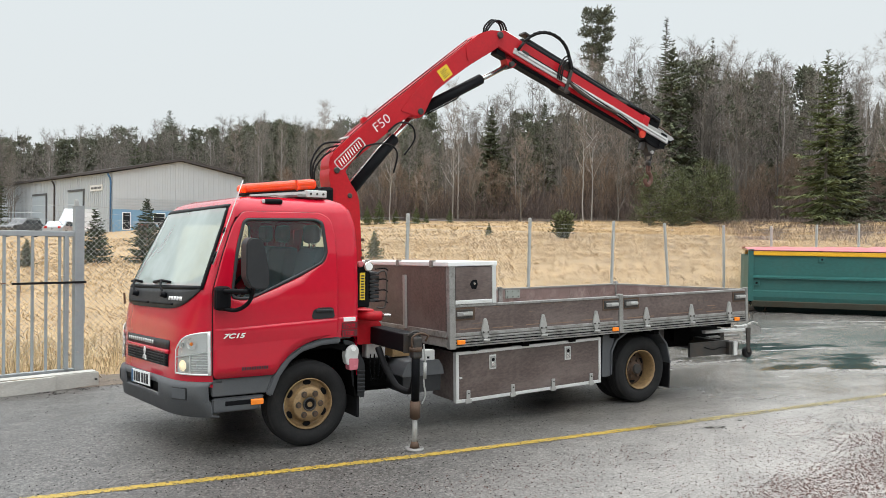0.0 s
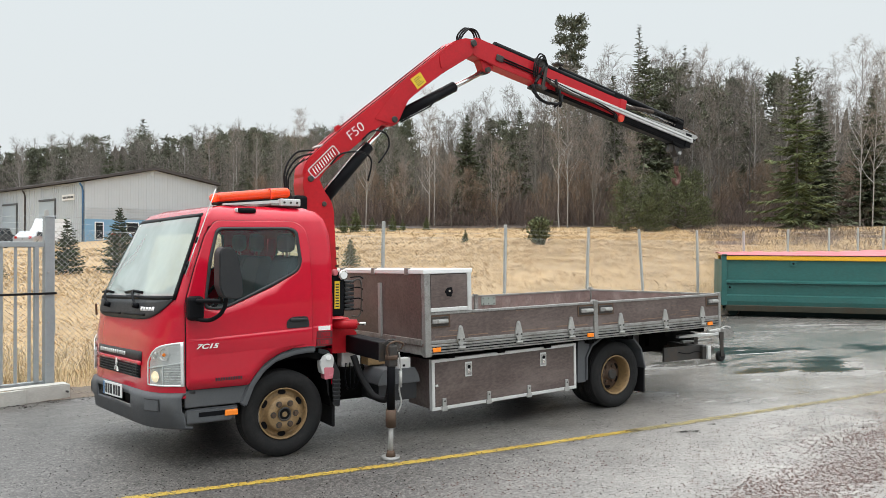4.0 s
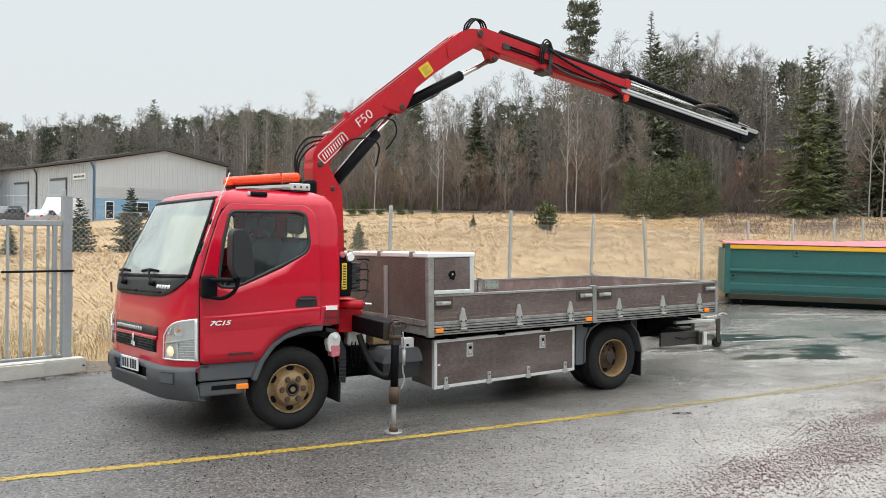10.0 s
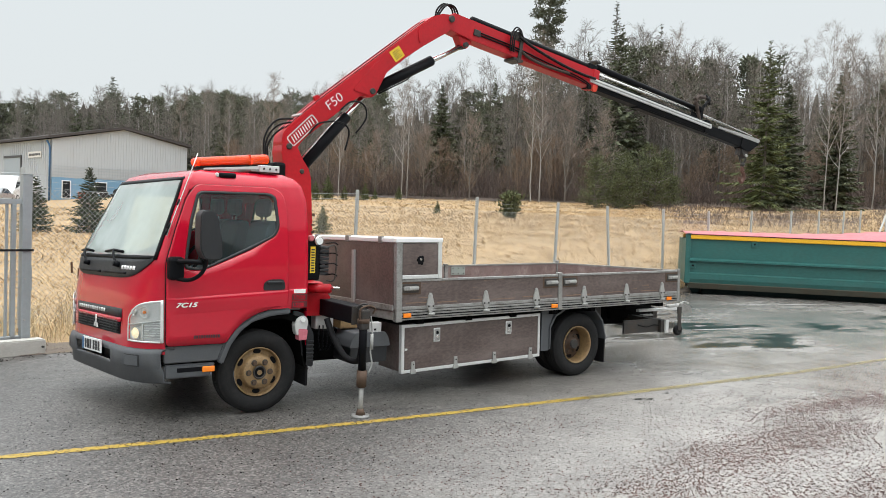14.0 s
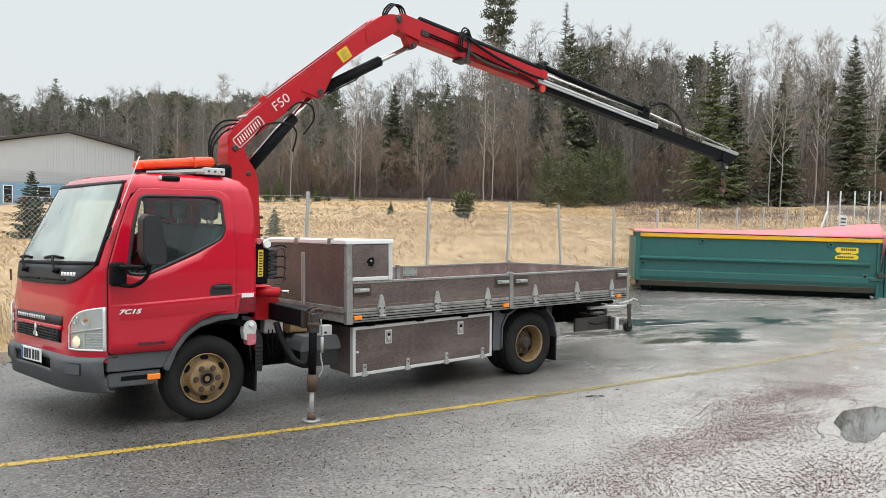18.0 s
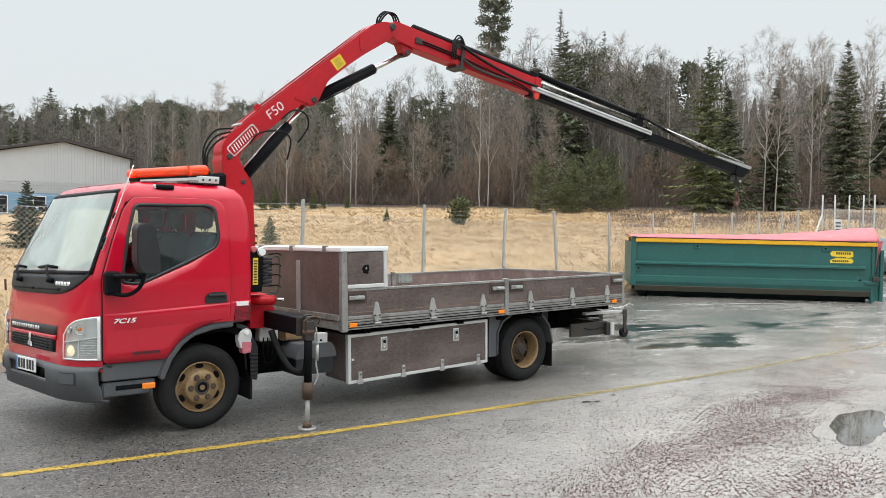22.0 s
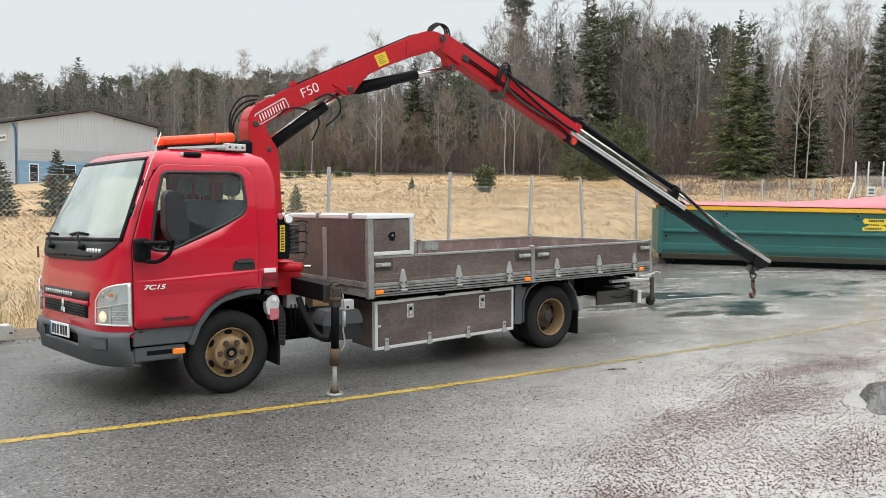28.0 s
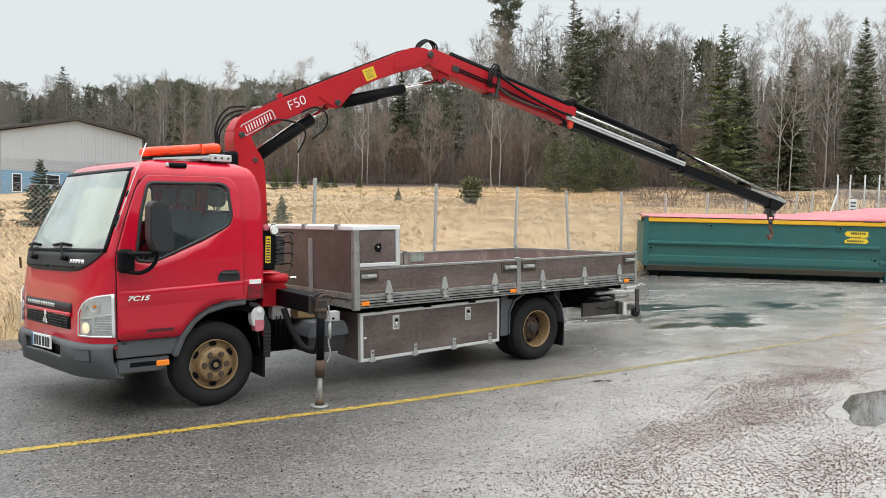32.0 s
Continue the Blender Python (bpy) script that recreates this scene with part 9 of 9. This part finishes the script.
part("pipe_bracket", box(0.36, 0.46, -0.112, -0.09, -0.075, 0.0, 0.006), M_DKSTEEL, jib)
part("hose_sleeve", tube(spline([(1.12, -0.115, -0.06), (1.30, -0.13, -0.11), (1.60, -0.13, -0.12), (1.95, -0.125, -0.10)]), 0.018, 8), M_SLEEVE, jib)
for k in range(3):
    part("clamp_hose", tube(spline([(0.93 + 0.03 * k, -0.12, -0.10), (0.90 + 0.03 * k, -0.14, 0.06), (0.96 + 0.03 * k, -0.13, 0.20 - 0.02 * k), (1.08 + 0.02 * k, -0.10, 0.19 - 0.03 * k), (1.12, -0.09, 0.06)]), 0.010, 7), M_RUBBER, jib)

# first extension: origin at its outer end
ext1 = part("inner_extension", box(-2.62, 0.0, -0.075, 0.075, -0.185, -0.02, 0.008), M_BLACK, crane, "black telescopic extension with a silver guide rail")
part("guide_rail", box(-2.66, 0.02, -0.112, -0.078, -0.120, -0.052, 0.006), M_ALUW, ext1, "silver guide rail")
part("rail_groove", box(-2.60, -0.02, -0.1145, -0.111, -0.095, -0.080), M_ALU, ext1)
part("second_cylinder", cyl((-2.46, 0.02, 0.155), (-0.12, 0.02, 0.135), 0.042, n=20, bevel=0.008), M_BLACK, ext1, "black extension cylinder")
part("piston_rod", cyl((-2.55, -0.03, 0.045), (-0.30, -0.03, 0.06), 0.017, n=12), M_STEEL, ext1, "bright piston rod")
part("end_collar", box(-0.10, 0.01, -0.088, 0.088, -0.197, -0.005, 0.006), M_BLACK, ext1)
part("cylinder_bracket", box(-0.30, -0.14, -0.05, 0.07, -0.02, 0.175, 0.012), M_BLACK, ext1)
part("rail_lug", box(-2.56, -2.46, -0.06, 0.06, 0.19, 0.215, 0.004), M_DKSTEEL, ext1)

# second extension: origin at the tip
ext2 = part("outer_extension", box(-3.0, -0.20, -0.060, 0.060, -0.205, -0.055, 0.008), M_BLACK, crane, "black outer extension with the hook head")
part("piston_rod", cyl((-2.95, 0.02, 0.115), (-0.13, 0.02, 0.055), 0.019, n=12), M_STEEL, ext2, "bright piston rod")
part("tip_rail", prism([(-1.10, -0.05), (-1.10, -0.02), (-0.05, 0.02), (0.0, 0.0), (-0.05, -0.045)], -0.075, -0.045), M_GALV, ext2)
part("head_plate", prism(rounded([(-0.50, -0.20), (-0.48, -0.05), (-0.05, 0.02), (0.0, -0.02), (-0.10, -0.12), (-0.24, -0.23), (-0.42, -0.23)], 0.02), -0.072, 0.072, bevel=0.008), M_BLACK, ext2)
part("head_fork", prism(rounded([(-0.46, -0.20), (-0.24, -0.20), (-0.26, -0.33), (-0.30, -0.36), (-0.36, -0.33)], 0.02), -0.05, 0.05, bevel=0.006), M_DKSTEEL, ext2)
part("fork_pin", cyl((-0.31, -0.075, -0.31), (-0.31, 0.075, -0.31), 0.022, n=12), M_GALV, ext2)
part("side_shackle", prism(rounded([(-0.47, -0.22), (-0.42, -0.22), (-0.43, -0.33), (-0.49, -0.34)], 0.015), -0.03, 0.03), M_DKSTEEL, ext2)
part("tip_pipe", tube(spline([(-0.30, -0.05, 0.06), (-0.12, -0.06, 0.05), (-0.02, -0.06, 0.01), (0.02, -0.05, -0.05)]), 0.010, 6), M_RUST, ext2)

# cylinders: the bodies and rods swing about their pins
lift = part("lift_cylinder", cyl((0.0, 0, 0), (0.86, 0, 0), 0.068, n=24, bevel=0.012), M_BLACK, crane, "black lift cylinder")
part("cylinder_eye", cyl((0, -0.06, 0), (0, 0.06, 0), 0.06, n=18), M_REDC, lift)
part("pressure_pipe", tube([(0.05, -0.05, 0.07), (0.6, -0.05, 0.075), (0.84, -0.045, 0.06)], 0.010, 6), M_STEEL, lift)
lift_rod = part("lift_rod", cyl((-0.85, 0, 0), (0, 0, 0), 0.032, n=18), M_STEEL, crane, "bright lift cylinder rod")
part("rod_eye", cyl((0, -0.05, 0), (0, 0.05, 0), 0.05, n=18), M_DKSTEEL, lift_rod)
fold = part("jib_cylinder", cyl((0.02, 0, 0), (0.98, 0, 0), 0.060, n=24, bevel=0.012), M_BLACK, crane, "black jib cylinder")
part("cylinder_eye", cyl((0, -0.07, 0), (0, 0.07, 0), 0.06, n=18), M_DKSTEEL, fold)
part("pressure_pipe", tube([(0.12, -0.03, -0.065), (0.55, -0.03, -0.068), (0.60, -0.02, -0.05)], 0.009, 6), M_BLACK, fold)
fold_rod = part("jib_rod", cyl((-0.95, 0, 0), (0, 0, 0), 0.030, n=18), M_STEEL, crane, "bright jib cylinder rod")
part("rod_eye", cyl((0, -0.05, 0), (0, 0.05, 0), 0.045, n=18), M_DKSTEEL, fold_rod)

# hook: origin at its pin
hook = part("hook", tube(spline([(0, 0, -0.17), (0.035, 0, -0.215), (0.035, 0, -0.26), (0.0, 0, -0.295), (-0.035, 0, -0.27), (-0.035, 0, -0.24)]), 0.019, 8), M_HOOK, crane, "rusty crane hook on a short chain")
part("hook_shackle", tube(spline([(0, -0.03, 0.02), (0, -0.035, -0.05), (0, 0.0, -0.08), (0, 0.035, -0.05), (0, 0.03, 0.02)]), 0.010, 8), M_DKSTEEL, hook)
part("swivel", cyl((0, 0, -0.07), (0, 0, -0.12), 0.025, n=14, bevel=0.006), M_DKSTEEL, hook)
part("chain_link", tube(spline([(-0.014, 0, -0.12), (-0.014, 0, -0.17), (0, 0, -0.185), (0.014, 0, -0.17), (0.014, 0, -0.12)]), 0.013, 6), M_HOOK, hook)

for ob in (hook, *hook.children):
    ob.data.transform(Matrix.Scale(1.45, 4))

# bending hoses in short rigid pieces
N_SEG = 12
LEN_A, LEN_B = 1.55, 1.70
seg_a = [part("hose_piece", cyl((-LEN_A / N_SEG * 0.62, 0, 0), (LEN_A / N_SEG * 0.62, 0, 0), 0.018, n=10), M_RUBBER, crane) for _ in range(N_SEG)]
seg_b = [part("hose_piece", cyl((-LEN_B / N_SEG * 0.62, 0, 0), (LEN_B / N_SEG * 0.62, 0, 0), 0.027 if k > 5 else 0.021, n=10), M_SLEEVE if k > 5 else M_RUBBER, crane) for k in range(N_SEG)]

# seconds, slew, boom angle, jib angle, reach from the elbow to the tip
CRANE = [
    (0, 0.34, 39.5, -18.64, 3.055), (1, 0.34, 39.5, -18.93, 3.253), (1.5, 0.34, 39.5, -18.96, 3.347), (2, 0.34, 39.5, -17.12, 3.476), (2.5, 0.34, 39.5, -15.34, 3.611),
    (3, 0.34, 39.5, -13.49, 3.758), (3.5, 0.34, 39.5, -12.18, 3.9), (5.5, 0.34, 39.5, -7.84, 4.366), (6, 0.34, 39.5, -6.77, 4.516), (7, 0.34, 39.5, -7.19, 4.716),
    (8, 0.34, 39.5, -7.54, 4.914), (9, 0.34, 39.5, -7.72, 5.13), (10, 0.34, 39.5, -7.8, 5.352), (11, 0.34, 39.5, -7.91, 5.642), (12, 0.34, 39.5, -7.76, 5.922),
    (13, 0.34, 39.5, -7.66, 6.176), (14, 0.34, 39.5, -8.06, 6.396), (14.5, 0.34, 39.5, -7.96, 6.496), (16.5, 0.34, 39.5, -7.96, 7.015), (17, 0.34, 39.5, -8.03, 7.165),
    (18, 0.34, 39.5, -8.17, 7.442), (19, 0.34, 39.5, -8.29, 7.717), (20, 0.34, 39.5, -8.39, 8.014), (20.5, 0.34, 39.5, -8.45, 8.074), (21, 0.34, 39.5, -8.44, 8.086),
    (22, 0.34, 39.5, -8.4, 8.079), (23, 0.34, 39.5, -7.91, 8.075), (24, 0.34, 38.94, -8.75, 8.082), (24.5, 0.31, 37.61, -9.82, 8.069), (25, 0.12, 35.98, -11.73, 8.031),
    (25.5, -0.17, 34.05, -13.48, 7.946), (27.5, -1.15, 27.74, -21.09, 7.672), (28, -1.15, 26.32, -22.47, 7.636), (28.5, -1.15, 25.42, -23.49, 7.574), (29, -1.15, 25.2, -23.57, 7.558),
    (29.5, -1.15, 25.2, -22.65, 7.589), (30, -1.15, 25.2, -20.7, 7.749), (30.5, -1.15, 25.2, -18.48, 7.829), (31, -1.15, 25.2, -15.84, 7.921), (31.5, -1.15, 25.2, -13.58, 7.988),
    (32, -1.15, 25.2, -11.41, 8.096),
]


def flat_pose(x, z, angle, slew):
    """A pose in the crane's own plane: x outwards, z up, angle in degrees above level."""
    return Matrix.Rotation(radians(slew), 4, "Z") @ Matrix.Translation((x, 0, z)) @ Matrix.Rotation(radians(-angle), 4, "Y")


def turned(x, z, angle):
    a = radians(angle)
    return Vector((x * math.cos(a) - z * math.sin(a), x * math.sin(a) + z * math.cos(a)))


def hose_points(p, q, length, up, n, most=9.0):
    d = (q - p).length
    sag = min((length - d) * 0.42, math.sqrt(max(0.0, 0.375 * max(d, 0.25) * (length - d)))) if length > d else 0.0
    sag = min(sag, most)
    pts = []
    for k in range(n + 1):
        u = k / n
        w = 4 * u * (1 - u)
        c = p + (q - p) * u
        c = c + Vector((0.16 * math.sin(2 * math.pi * u) * (1 if q.x < p.x else -1) * max(0, 1 - d / 0.9), up * sag * w ** 0.8))
        pts.append(c)
    return pts


def motions():
    rows = {ob: [] for ob in (boom, jib, ext1, ext2, lift, lift_rod, fold, fold_rod, hook, *seg_a, *seg_b)}
    for t, slew, a, b, reach in CRANE:
        root = Vector((PIV.x, PIV.z))
        elbow = root + turned(BOOM, 0, a)
        inner = min(reach - 0.15, 5.03)
        base = Vector((0.016, 2.263 - CB.z))
        pin = root + turned(1.178, -0.088, a)
        foot = elbow + turned(0.285, -0.215, b)
        rows[boom].append((t, flat_pose(root.x, root.y, a, slew)))
        rows[jib].append((t, flat_pose(elbow.x, elbow.y, b, slew)))
        e1, e2 = elbow + turned(inner, 0.022, b), elbow + turned(reach, 0.022, b)
        rows[ext1].append((t, flat_pose(e1.x, e1.y, b, slew)))
        rows[ext2].append((t, flat_pose(e2.x, e2.y, b, slew)))
        d = pin - base
        ang = math.degrees(math.atan2(d.y, d.x))
        rows[lift].append((t, flat_pose(base.x, base.y, ang, slew)))
        rows[lift_rod].append((t, flat_pose(pin.x, pin.y, ang, slew)))
        d = foot - pin
        ang = math.degrees(math.atan2(d.y, d.x))
        rows[fold].append((t, flat_pose(pin.x, pin.y, ang, slew)))
        rows[fold_rod].append((t, flat_pose(foot.x, foot.y, ang, slew)))
        h = e2 + turned(-0.31, -0.31, b)
        rows[hook].append((t, flat_pose(h.x, h.y, 0, slew)))
        # lowered, the outer hose lies along the extension
        high = float(np.interp(b, (-13.5, -8.4), (0.12, 1.0))) if t > 24 else 1.0
        for segs, p, q, length, up, y in ((seg_a, Vector((1.06, 0.10)), Vector((inner - 2.62, -0.04)), LEN_A, 1 if inner < 3.72 else -1, -0.13), (seg_b, Vector((inner - 0.22, 0.14)), Vector((reach - 1.60, -0.02)), LEN_B, 1, -0.06)):
            most = float(np.interp(inner, (3.6, 3.9, 4.4, 4.9), (9.0, 0.40, 0.20, 0.05))) if segs is seg_a else float(np.interp(reach, (5.0, 5.35, 6.18, 7.17, 7.7, 8.0), (0.05, 0.12, 0.26, 0.34, 0.20, 0.07))) * high
            pts = hose_points(p, q, length, up, N_SEG, most)
            for k, ob in enumerate(segs):
                u, v = pts[k], pts[k + 1]
                mid = elbow + turned((u.x + v.x) / 2, (u.y + v.y) / 2, b)
                ang = math.degrees(math.atan2(v.y - u.y, v.x - u.x)) + b
                m = flat_pose(mid.x, mid.y, ang, slew) @ Matrix.Translation((0, y, 0))
                rows[ob].append((t, m))
    for ob, r in rows.items():
        walk(ob, r)
    # the beacon's two reflectors: turned away, then one sweep past the camera
    turn = ((-0.1, 100), (-0.0667, 28), (-0.0333, -45), (0.0, -118))
    leave = ((0.0333, -190), (0.0667, -235), (0.1, -260))
    for ob, first, last in ((rotor_rear, 8.0, 8.0), (rotor_front, 29.4, 29.5)):
        at = ob.matrix_basis.translation.copy()
        times = [(0.0, 100)] + [(first + d, a) for d, a in turn] + ([(last, -118)] if last > first else []) + [(last + d, a) for d, a in leave] + [(32.0, -260)]
        walk(ob, [(t, Matrix.Translation(at) @ Matrix.Rotation(radians(a), 4, "Z")) for t, a in times])

motions()
